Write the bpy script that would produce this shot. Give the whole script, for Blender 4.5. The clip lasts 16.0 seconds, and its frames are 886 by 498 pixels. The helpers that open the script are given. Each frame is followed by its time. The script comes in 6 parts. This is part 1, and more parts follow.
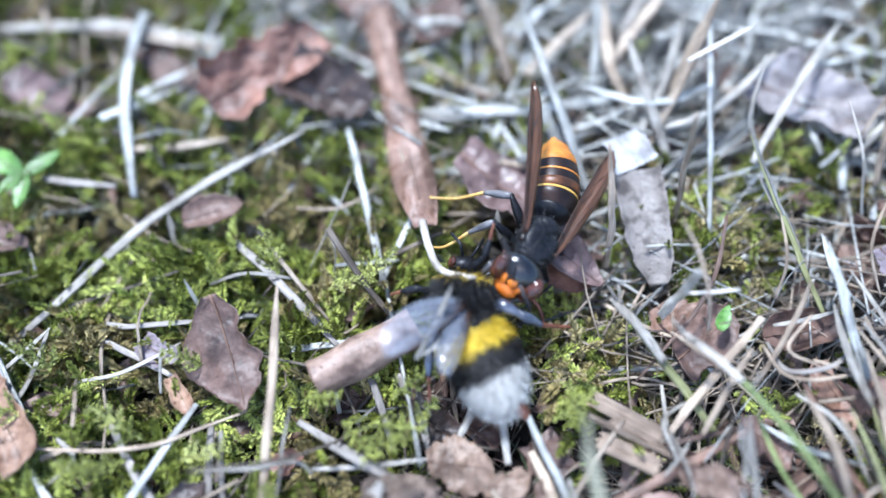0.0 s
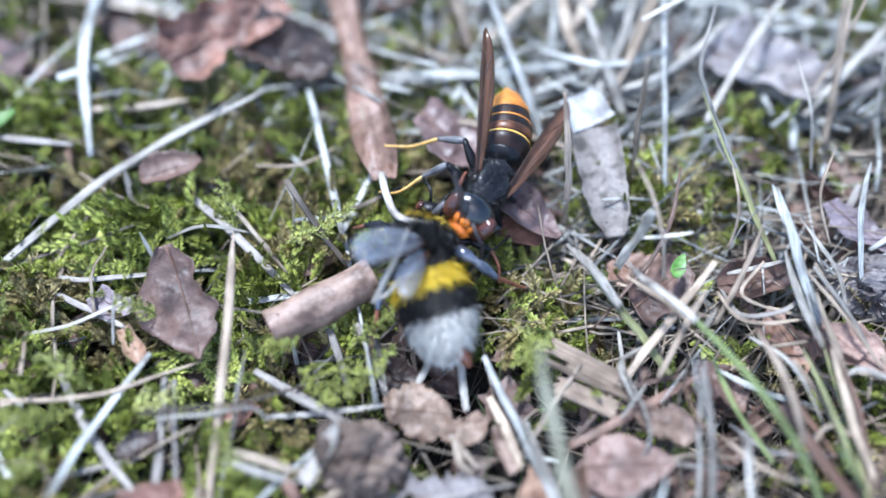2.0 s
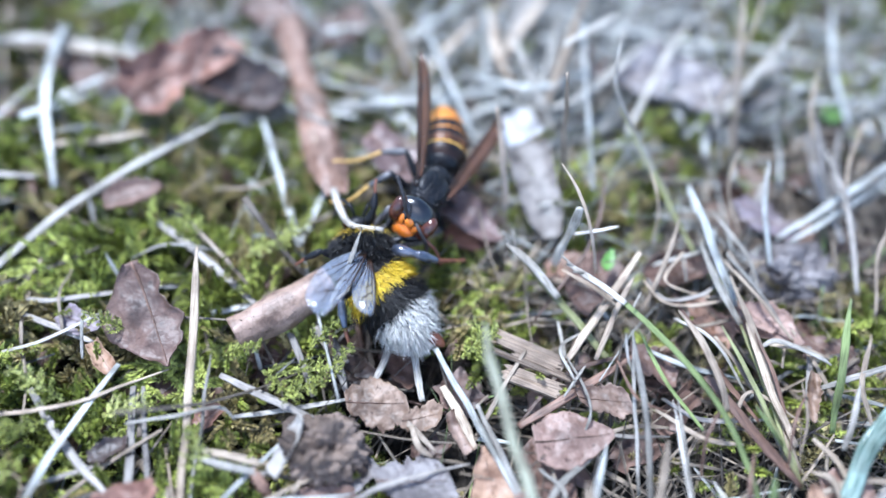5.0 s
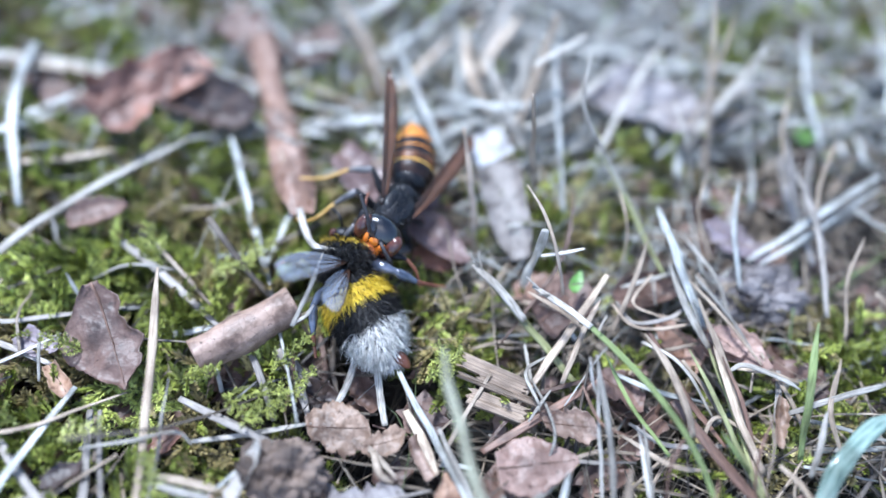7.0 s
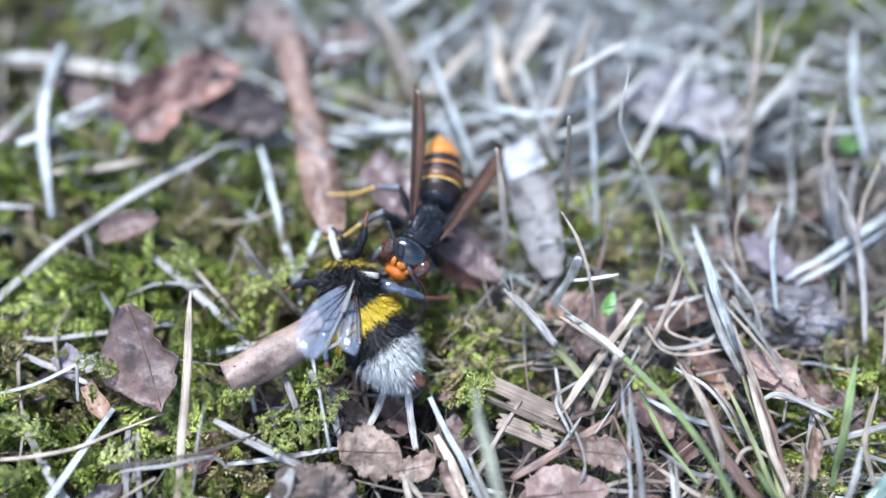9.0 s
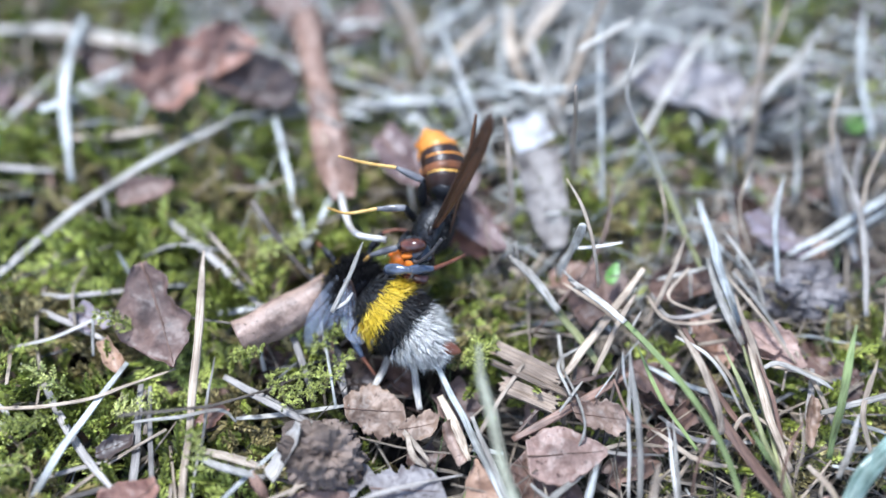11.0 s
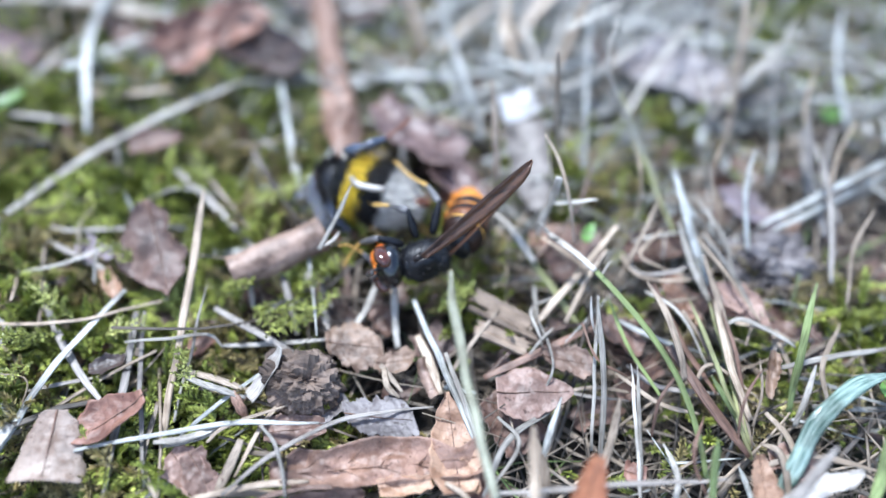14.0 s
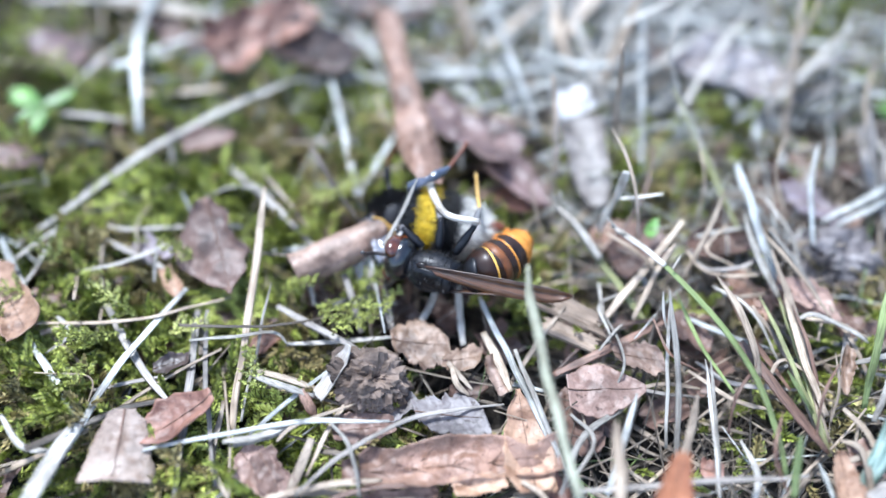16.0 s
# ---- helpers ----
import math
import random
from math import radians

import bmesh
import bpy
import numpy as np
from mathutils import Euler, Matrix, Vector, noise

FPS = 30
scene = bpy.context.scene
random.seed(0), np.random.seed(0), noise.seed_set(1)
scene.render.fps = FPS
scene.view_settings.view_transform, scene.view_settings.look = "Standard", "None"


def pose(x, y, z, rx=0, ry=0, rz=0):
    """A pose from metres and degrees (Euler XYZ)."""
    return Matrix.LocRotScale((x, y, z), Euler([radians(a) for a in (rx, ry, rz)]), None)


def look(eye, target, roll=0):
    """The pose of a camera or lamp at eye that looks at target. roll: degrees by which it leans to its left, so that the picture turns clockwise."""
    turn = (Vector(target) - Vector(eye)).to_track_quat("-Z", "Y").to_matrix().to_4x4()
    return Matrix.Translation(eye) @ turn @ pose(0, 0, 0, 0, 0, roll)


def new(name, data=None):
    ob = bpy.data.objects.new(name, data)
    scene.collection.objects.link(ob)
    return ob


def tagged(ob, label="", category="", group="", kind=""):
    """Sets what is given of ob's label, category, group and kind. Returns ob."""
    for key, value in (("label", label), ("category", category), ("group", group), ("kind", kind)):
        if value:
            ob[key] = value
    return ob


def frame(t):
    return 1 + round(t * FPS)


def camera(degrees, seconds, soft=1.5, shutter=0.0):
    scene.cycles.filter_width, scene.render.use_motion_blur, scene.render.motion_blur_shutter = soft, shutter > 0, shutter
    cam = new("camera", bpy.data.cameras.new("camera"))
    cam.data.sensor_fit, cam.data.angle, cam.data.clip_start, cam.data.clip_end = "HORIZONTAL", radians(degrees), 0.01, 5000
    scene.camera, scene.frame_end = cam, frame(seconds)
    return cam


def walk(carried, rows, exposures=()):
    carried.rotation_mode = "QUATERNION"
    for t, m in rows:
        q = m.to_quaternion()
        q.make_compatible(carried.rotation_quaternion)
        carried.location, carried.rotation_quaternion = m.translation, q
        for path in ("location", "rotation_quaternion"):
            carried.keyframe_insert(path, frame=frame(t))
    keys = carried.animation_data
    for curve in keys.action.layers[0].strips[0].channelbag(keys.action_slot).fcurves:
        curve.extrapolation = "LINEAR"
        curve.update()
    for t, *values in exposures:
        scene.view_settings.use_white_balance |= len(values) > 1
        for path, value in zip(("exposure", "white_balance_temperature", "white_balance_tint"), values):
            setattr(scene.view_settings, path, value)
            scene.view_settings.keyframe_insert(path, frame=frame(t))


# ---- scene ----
cam = camera(63.0, 16.0)
METRES, EYE, TILT, LEAN, TURN = 0.09, 0.0746, -64.5, 1.6, 0.0
ROWS = [
    (0.0, 0.0, 0.0, 0.0, 0.0, 0.0, -0.0),
    (0.5, -0.0079, 0.0066, -0.0163, -0.21, 0.39, 0.03),
    (1.0, 0.0055, 0.0089, -0.0101, -0.73, 0.21, 0.21),
    (1.5, 0.0082, 0.0056, -0.0035, -1.07, 0.37, 0.15),
    (2.0, 0.0187, -0.0008, -0.09, -2.02, 2.11, 0.18),
    (2.5, 0.0402, -0.0255, -0.1558, -3.28, 4.51, 1.74),
    (3.0, 0.0222, -0.0526, -0.1088, -4.38, 4.81, 2.6),
    (3.5, 0.0326, -0.0089, -0.1236, -4.58, 5.97, 2.71),
    (4.0, 0.0137, -0.0344, -0.1446, -4.72, 6.0, 2.9),
    (6.5, 0.0479, -0.0782, -0.1584, -6.3, 7.08, 3.29),
    (7.0, 0.0574, -0.0631, -0.1469, -5.81, 7.35, 3.0),
    (7.5, 0.0546, -0.0602, -0.144, -5.5, 7.6, 2.9),
    (8.0, 0.0478, -0.0443, -0.1447, -5.4, 7.52, 2.75),
    (8.5, 0.03, -0.0751, -0.0776, -4.91, 6.89, 2.74),
    (9.0, 0.0528, -0.0634, -0.0538, -3.96, 3.28, 2.46),
    (11.5, 0.06, -0.0968, -0.1425, -2.92, 3.58, 0.75),
    (12.0, 0.1184, -0.0949, -0.211, -3.27, 4.68, 0.01),
    (12.5, 0.0993, -0.1081, -0.1998, -2.92, 5.41, -0.52),
    (13.0, 0.1121, -0.1121, -0.2066, -2.36, 6.11, -0.89),
    (13.5, 0.1042, -0.1134, -0.2216, -1.91, 6.54, -1.35),
    (14.0, 0.0951, -0.1226, -0.224, -2.15, 6.91, -1.53),
    (14.5, 0.092, -0.115, -0.2476, -2.67, 7.49, -1.56),
    (15.0, 0.0632, -0.109, -0.2567, -3.6, 8.07, -1.59),
    (15.5, 0.0202, -0.1177, -0.2529, -2.99, 8.12, -1.51),
    (16.0, 0.0163, -0.1075, -0.2391, -1.95, 7.52, -1.23),
]
walk(cam, [(t, pose(0, 0, EYE, TILT, LEAN, TURN) @ pose(METRES * x, METRES * y, METRES * z, 90 + pitch, roll, yaw)) for t, x, y, z, yaw, pitch, roll in ROWS],
     exposures=[(0.0, 1.58, 5470, 10), (0.7, 1.55, 5470, 10), (2.0, 1.53, 5440, 10), (3.5, 1.62, 5380, 10), (7.5, 1.55, 5390, 10), (9.0, 1.52, 5460, 10), (12.5, 1.49, 5640, 10), (14.5, 1.58, 5600, 9), (16.0, 1.71, 5600, 9)])

cam.data.dof.use_dof = True
cam.data.dof.focus_distance = 0.0768
cam.data.dof.aperture_fstop = 4.9

# ---- light ----
MM = 0.001
world = bpy.data.worlds.new("sky")
scene.world = world
world.use_nodes = True
wn = world.node_tree.nodes
sky = wn.new("ShaderNodeTexSky")
sky.sky_type = "NISHITA"
sky.sun_disc = False
sky.sun_elevation, sky.sun_rotation = radians(58), radians(200)
wn["Background"].inputs["Strength"].default_value = 0.10
world.node_tree.links.new(sky.outputs[0], wn["Background"].inputs["Color"])
sun = new("sun", bpy.data.lights.new("sun", "SUN"))
sun.data.energy, sun.data.angle, sun.data.color = 2.5, radians(12), (1.0, 0.98, 0.955)
sun.matrix_world = look((-0.3, 0.6, 1.2), (0, 0, 0))


# ---- materials ----
def nodes(name):
    m = bpy.data.materials.new(name)
    m.use_nodes = True
    return m, m.node_tree.nodes, m.node_tree.links, m.node_tree.nodes["Principled BSDF"]


def ramp(n, stops):
    r = n.new("ShaderNodeValToRGB")
    while len(r.color_ramp.elements) < len(stops):
        r.color_ramp.elements.new(0.5)
    for e, (p, c) in zip(r.color_ramp.elements, stops):
        e.position, e.color = p, (*c, 1)
    return r


def mixed(n, l, a, b, fac, blend="MIX"):
    m = n.new("ShaderNodeMix")
    m.data_type, m.blend_type = "RGBA", blend
    for sock, v in ((m.inputs[0], fac), (m.inputs[6], a), (m.inputs[7], b)):
        if hasattr(v, "is_output"):
            l.new(v, sock)
        elif isinstance(v, tuple):
            sock.default_value = (*v, 1)
        else:
            sock.default_value = v
    return m.outputs[2]


def tex(n, l, scale, detail=4, coord="Object", stretch=None):
    c = n.new("ShaderNodeTexCoord")
    t = n.new("ShaderNodeTexNoise")
    t.inputs["Scale"].default_value, t.inputs["Detail"].default_value = scale, detail
    out = c.outputs[coord]
    if stretch:
        mp = n.new("ShaderNodeMapping")
        mp.inputs["Scale"].default_value = stretch
        l.new(out, mp.inputs[0])
        out = mp.outputs[0]
    l.new(out, t.inputs["Vector"])
    return t.outputs["Fac"]


def bump(n, l, b, height, strength, dist):
    k = n.new("ShaderNodeBump")
    k.inputs["Strength"].default_value, k.inputs["Distance"].default_value = strength, dist
    l.new(height, k.inputs["Height"])
    l.new(k.outputs[0], b.inputs["Normal"])


def vary(n, l, colour, source, low=0.6, high=1.25):
    """Brightness that differs from object to object or from island to island."""
    mr = n.new("ShaderNodeMapRange")
    mr.inputs["To Min"].default_value, mr.inputs["To Max"].default_value = low, high
    if source == "object":
        l.new(n.new("ShaderNodeObjectInfo").outputs["Random"], mr.inputs["Value"])
    else:
        l.new(n.new("ShaderNodeNewGeometry").outputs["Random Per Island"], mr.inputs["Value"])
    h = n.new("ShaderNodeHueSaturation")
    l.new(mr.outputs[0], h.inputs["Value"])
    l.new(colour, h.inputs["Color"])
    return h.outputs[0]


def soil_material():
    m, n, l, b = nodes("soil")
    big = ramp(n, [(0.3, (0.014, 0.010, 0.006)), (0.5, (0.030, 0.022, 0.014)), (0.62, (0.032, 0.036, 0.014)), (0.8, (0.06, 0.048, 0.032))])
    l.new(tex(n, l, 90, 6), big.inputs[0])
    fine = ramp(n, [(0.3, (0.5, 0.5, 0.5)), (0.75, (1.3, 1.3, 1.3))])
    f = tex(n, l, 900, 5)
    l.new(f, fine.inputs[0])
    l.new(mixed(n, l, big.outputs[0], fine.outputs[0], 1.0, "MULTIPLY"), b.inputs["Base Color"])
    b.inputs["Roughness"].default_value = 0.85
    bump(n, l, b, f, 0.8, 0.0008)
    return m


def moss_material(name, dark, mid, light):
    m, n, l, b = nodes(name)
    r = ramp(n, [(0.3, dark), (0.5, mid), (0.68, light)])
    l.new(tex(n, l, 110, 5), r.inputs[0])
    c = vary(n, l, r.outputs[0], "island", 0.16, 1.6)
    l.new(c, b.inputs["Base Color"])
    b.inputs["Roughness"].default_value = 0.5
    b.inputs["Subsurface Weight"].default_value = 0.0
    return m


def straw_material(name, dark, light, rough=0.45, island=False):
    """Dry grass: long fibres, with blotches and pale, slightly glossy ridges."""
    m, n, l, b = nodes(name)
    fibre = tex(n, l, 1.0, 4, "UV", (17, 1.6, 1))
    r = ramp(n, [(0.3, dark), (0.62, light)])
    l.new(fibre, r.inputs[0])
    blotch = ramp(n, [(0.36, (0.4, 0.36, 0.32)), (0.58, (1.08, 1.06, 1.04))])
    l.new(tex(n, l, 260, 4), blotch.inputs[0])
    c = mixed(n, l, r.outputs[0], blotch.outputs[0], 0.75, "MULTIPLY")
    l.new(vary(n, l, c, "island" if island else "object", 0.12 if island else 0.55, 1.2 if island else 1.12), b.inputs["Base Color"])
    b.inputs["Roughness"].default_value = rough
    bump(n, l, b, fibre, 0.5, 0.0002)
    return m


def leaf_material(name, dark, light, spot, rough=0.5, net=0.6):
    m, n, l, b = nodes(name)
    r = ramp(n, [(0.28, dark), (0.55, light), (0.8, tuple(min(1, v * 1.25) for v in light))])
    l.new(tex(n, l, 210, 6), r.inputs[0])
    s = ramp(n, [(0.50, (1, 1, 1)), (0.64, spot)])
    l.new(tex(n, l, 560, 4), s.inputs[0])
    c = mixed(n, l, r.outputs[0], s.outputs[0], 0.8, "MULTIPLY")
    patch = ramp(n, [(0.34, (0.55, 0.48, 0.44)), (0.6, (1.12, 1.10, 1.08))])
    l.new(tex(n, l, 130, 3), patch.inputs[0])
    c = mixed(n, l, c, patch.outputs[0], 0.6, "MULTIPLY")
    speck = ramp(n, [(0.66, (1, 1, 1)), (0.71, (0.42, 0.36, 0.32))])
    l.new(tex(n, l, 1500, 2), speck.inputs[0])
    c = mixed(n, l, c, speck.outputs[0], 0.85, "MULTIPLY")
    vein = n.new("ShaderNodeTexVoronoi")
    vein.feature = "DISTANCE_TO_EDGE"
    vein.inputs["Scale"].default_value = 900
    tc = n.new("ShaderNodeTexCoord")
    l.new(tc.outputs["Object"], vein.inputs["Vector"])
    vr = ramp(n, [(0.0, (0.72, 0.7, 0.68)), (0.12, (1, 1, 1))])
    l.new(vein.outputs[0], vr.inputs[0])
    c = mixed(n, l, c, vr.outputs[0], net, "MULTIPLY")
    l.new(c, b.inputs["Base Color"])
    b.inputs["Roughness"].default_value = rough
    bump(n, l, b, tex(n, l, 1100, 4), 0.45, 0.0004)
    return m


def shell_material(name, dark, light, rough, scale=500, bumpy=0.2, coat=0.0, gloss=0.4):
    m, n, l, b = nodes(name)
    r = ramp(n, [(0.35, dark), (0.65, light)])
    f = tex(n, l, scale, 4)
    l.new(f, r.inputs[0])
    l.new(r.outputs[0], b.inputs["Base Color"])
    b.inputs["Roughness"].default_value = rough
    b.inputs["Specular IOR Level"].default_value = gloss
    b.inputs["Coat Weight"].default_value = coat
    b.inputs["Coat Roughness"].default_value = 0.15
    bump(n, l, b, tex(n, l, scale * 5, 3), bumpy, 0.0001)
    return m


def hair_material(name, dark, light, rough=0.5):
    m, n, l, b = nodes(name)
    r = ramp(n, [(0.0, dark), (1.0, light)])
    l.new(n.new("ShaderNodeNewGeometry").outputs["Random Per Island"], r.inputs[0])
    l.new(r.outputs[0], b.inputs["Base Color"])
    b.inputs["Roughness"].default_value = rough
    return m


def wing_material(name, colour, alpha, rough, coat):
    m, n, l, b = nodes(name)
    r = ramp(n, [(0.35, tuple(v * 0.7 for v in colour)), (0.7, colour)])
    f = tex(n, l, 420, 3)
    l.new(f, r.inputs[0])
    l.new(r.outputs[0], b.inputs["Base Color"])
    b.inputs["Roughness"].default_value = rough
    b.inputs["Alpha"].default_value = alpha
    b.inputs["Coat Weight"].default_value = coat
    b.inputs["Coat Roughness"].default_value = 0.12
    bump(n, l, b, f, 0.5, 0.0004)
    return m


SOIL = soil_material()
MOSS = moss_material("moss", (0.050, 0.060, 0.011), (0.235, 0.268, 0.042), (0.56, 0.60, 0.15))
MOSS_BROWN = moss_material("withered_moss", (0.11, 0.085, 0.03), (0.28, 0.225, 0.085), (0.47, 0.40, 0.19))
MOSS_TIP = moss_material("moss_tip", (0.12, 0.14, 0.025), (0.31, 0.33, 0.075), (0.58, 0.57, 0.20))
STRAW = {
    "pale": straw_material("pale_straw", (0.20, 0.178, 0.142), (0.54, 0.51, 0.44)),
    "blue": straw_material("bleached_straw", (0.20, 0.207, 0.19), (0.60, 0.61, 0.56), 0.32),
    "tan": straw_material("tan_straw", (0.25, 0.185, 0.12), (0.57, 0.465, 0.345)),
    "bright": straw_material("bright_straw", (0.48, 0.45, 0.38), (0.80, 0.77, 0.69)),
    "gold": straw_material("golden_straw", (0.45, 0.34, 0.235), (0.80, 0.66, 0.51)),
    "grey": straw_material("grey_straw", (0.19, 0.17, 0.145), (0.42, 0.38, 0.33)),
    "brown": straw_material("brown_straw", (0.10, 0.055, 0.035), (0.27, 0.16, 0.11)),
    "green": straw_material("green_blade", (0.12, 0.165, 0.045), (0.31, 0.38, 0.145), 0.4),
    "olive": straw_material("olive_blade", (0.16, 0.18, 0.06), (0.42, 0.42, 0.2), 0.4),
    "sage": straw_material("sage_blade", (0.22, 0.22, 0.14), (0.52, 0.52, 0.38), 0.4),
    "teal": straw_material("teal_blade", (0.06, 0.12, 0.09), (0.36, 0.47, 0.40), 0.15),
    "mixed": straw_material("straw_litter", (0.10, 0.07, 0.044), (0.46, 0.375, 0.275), 0.5, True),
    "mixedblue": straw_material("bleached_litter", (0.27, 0.277, 0.25), (0.66, 0.66, 0.60), 0.38, True),
    "mixedgreen": straw_material("green_litter", (0.08, 0.14, 0.03), (0.25, 0.33, 0.10), 0.45, True),
}
LEAF = {
    "tan": leaf_material("tan_leaf", (0.220, 0.125, 0.074), (0.429, 0.278, 0.180), (0.5, 0.4, 0.32)),
    "pink": leaf_material("pinkish_leaf", (0.167, 0.106, 0.080), (0.344, 0.233, 0.183), (0.5, 0.4, 0.35)),
    "brown": leaf_material("brown_leaf", (0.068, 0.040, 0.029), (0.181, 0.112, 0.083), (0.5, 0.45, 0.4)),
    "rust": leaf_material("rust_leaf", (0.095, 0.047, 0.032), (0.29, 0.15, 0.103), (0.5, 0.4, 0.35)),
    "orange": leaf_material("orange_leaf", (0.24, 0.085, 0.038), (0.40, 0.165, 0.075), (0.6, 0.5, 0.4)),
    "grey": leaf_material("grey_leaf", (0.085, 0.076, 0.072), (0.196, 0.178, 0.172), (0.55, 0.5, 0.48)),
    "mauve": leaf_material("mauve_leaf", (0.111, 0.089, 0.093), (0.255, 0.212, 0.225), (0.55, 0.5, 0.5), 0.45),
    "dun": leaf_material("dun_leaf", (0.048, 0.029, 0.022), (0.148, 0.091, 0.068), (0.5, 0.45, 0.4)),
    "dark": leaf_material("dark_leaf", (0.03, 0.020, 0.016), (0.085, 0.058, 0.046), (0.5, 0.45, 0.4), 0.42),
    "beige": leaf_material("crumbled_leaf", (0.12, 0.078, 0.052), (0.27, 0.185, 0.125), (0.35, 0.28, 0.2)),
    "white": leaf_material("bleached_leaf", (0.17, 0.15, 0.13), (0.25, 0.226, 0.20), (0.27, 0.245, 0.22), 0.5, 0.3),
    "sand": leaf_material("sand_leaf", (0.21, 0.152, 0.113), (0.41, 0.33, 0.265), (0.6, 0.5, 0.42)),
    "umber": leaf_material("umber_leaf", (0.104, 0.061, 0.041), (0.312, 0.196, 0.140), (0.5, 0.4, 0.32)),
    "silver": leaf_material("silvery_leaf", (0.16, 0.145, 0.14), (0.33, 0.305, 0.295), (0.6, 0.55, 0.52)),
    "taupe": leaf_material("taupe_leaf", (0.119, 0.078, 0.054), (0.322, 0.224, 0.167), (0.4, 0.34, 0.3)),
    "plum": leaf_material("plum_leaf", (0.085, 0.052, 0.046), (0.20, 0.135, 0.12), (0.55, 0.5, 0.5), 0.36),
    # the bent blade's sky-facing end: its brightness is painted in, far paler than "white"
    "bright": straw_material("skylit_leaf_end", (0.5, 0.495, 0.485), (0.78, 0.775, 0.76), 0.35),
    "cream": straw_material("cream_bark", (0.38, 0.33, 0.27), (0.68, 0.64, 0.57), 0.5),
    "green": leaf_material("fresh_leaf", (0.06, 0.16, 0.025), (0.16, 0.31, 0.065), (0.8, 0.85, 0.7), 0.4),
}
CLOD = leaf_material("clod", (0.025, 0.016, 0.010), (0.20, 0.15, 0.115), (0.25, 0.2, 0.16), 0.8, 0.0)
WOOD = straw_material("splintered_wood", (0.15, 0.105, 0.07), (0.40, 0.31, 0.225), 0.6)
CHITIN = shell_material("black_chitin", (0.004, 0.004, 0.005), (0.014, 0.014, 0.016), 0.42, 700, 0.6, 0.06, 0.3)
CHITIN_GLOSS = shell_material("polished_black_chitin", (0.004, 0.004, 0.005), (0.016, 0.016, 0.018), 0.25, 700, 0.25, 0.6, 0.5)
CHITIN_BROWN = shell_material("brown_chitin", (0.006, 0.004, 0.003), (0.034, 0.014, 0.008), 0.42, 260, 0.3, 0.06, 0.3)
BAND_YELLOW = shell_material("yellow_band", (0.60, 0.31, 0.05), (0.78, 0.47, 0.10), 0.4, 600)
BAND_ORANGE = shell_material("orange_tergite", (0.44, 0.145, 0.018), (0.66, 0.265, 0.04), 0.38, 500)
BAND_BROWN = shell_material("brown_orange_band", (0.05, 0.020, 0.008), (0.19, 0.066, 0.020), 0.4, 500)
FACE = shell_material("orange_face", (0.70, 0.17, 0.012), (0.90, 0.27, 0.03), 0.3, 700, 0.15, 0.3)
FACE_RED = shell_material("orange_jaw", (0.52, 0.10, 0.012), (0.78, 0.20, 0.025), 0.28, 700, 0.15, 0.4)
FEELER = shell_material("feeler", (0.03, 0.026, 0.026), (0.075, 0.065, 0.062), 0.4, 700)
EYE_SHELL = shell_material("compound_eye", (0.045, 0.016, 0.010), (0.11, 0.036, 0.020), 0.14, 900, 0.1, 0.6)
LEG_GREY = shell_material("grey_tibia", (0.06, 0.055, 0.055), (0.19, 0.18, 0.175), 0.3, 500, 0.2, 0.3)
LEG_YELLOW = shell_material("yellow_tarsus", (0.50, 0.28, 0.06), (0.72, 0.46, 0.14), 0.45, 800)
LEG_RED = shell_material("reddish_tarsus", (0.11, 0.038, 0.02), (0.22, 0.085, 0.045), 0.35, 900)
LEG_SHINE = shell_material("polished_leg", (0.03, 0.034, 0.045), (0.085, 0.10, 0.14), 0.08, 800, 0.05, 1.0)
FUR_BLACK = hair_material("black_fur", (0.004, 0.004, 0.004), (0.018, 0.016, 0.015))
FUR_YELLOW = hair_material("yellow_fur", (0.50, 0.33, 0.015), (0.85, 0.62, 0.04))
FUR_OCHRE = hair_material("ochre_fur", (0.30, 0.20, 0.018), (0.60, 0.43, 0.04))
FUR_WHITE = hair_material("white_fur", (0.34, 0.325, 0.29), (0.86, 0.84, 0.78))
WING_BROWN = wing_material("smoky_wing", (0.135, 0.058, 0.025), 0.86, 0.35, 0.15)
WING_CLEAR = wing_material("grey_wing", (0.44, 0.47, 0.54), 0.27, 0.10, 1.0)
VEIN = shell_material("wing_vein", (0.02, 0.012, 0.008), (0.06, 0.03, 0.018), 0.35)


# ---- mesh helpers ----
def mesh(name, verts, faces, material, uvs=None, smooth=True):
    me = bpy.data.meshes.new(name)
    me.from_pydata([tuple(v) for v in verts], [], faces)
    if uvs is not None:
        layer = me.uv_layers.new(name="uv")
        loops = np.empty(len(me.loops), dtype=np.int32)
        me.loops.foreach_get("vertex_index", loops)
        layer.data.foreach_set("uv", np.asarray(uvs, dtype=np.float32)[loops].ravel())
    me.materials.append(material)
    if smooth:
        me.polygons.foreach_set("use_smooth", [True] * len(me.polygons))
    me.update()
    return me


def part(name, me, parent, label=""):
    ob = new(name, me)
    ob.parent = parent
    if label:
        tagged(ob, label)
    return ob


def joined(pieces):
    """Verts, faces and uvs of several (verts, faces, uvs) laid into one."""
    vs, fs, us, k = [], [], [], 0
    for v, f, u in pieces:
        vs.extend(v)
        us.extend(u)
        fs.extend(tuple(i + k for i in q) for q in f)
        k += len(v)
    return vs, fs, us


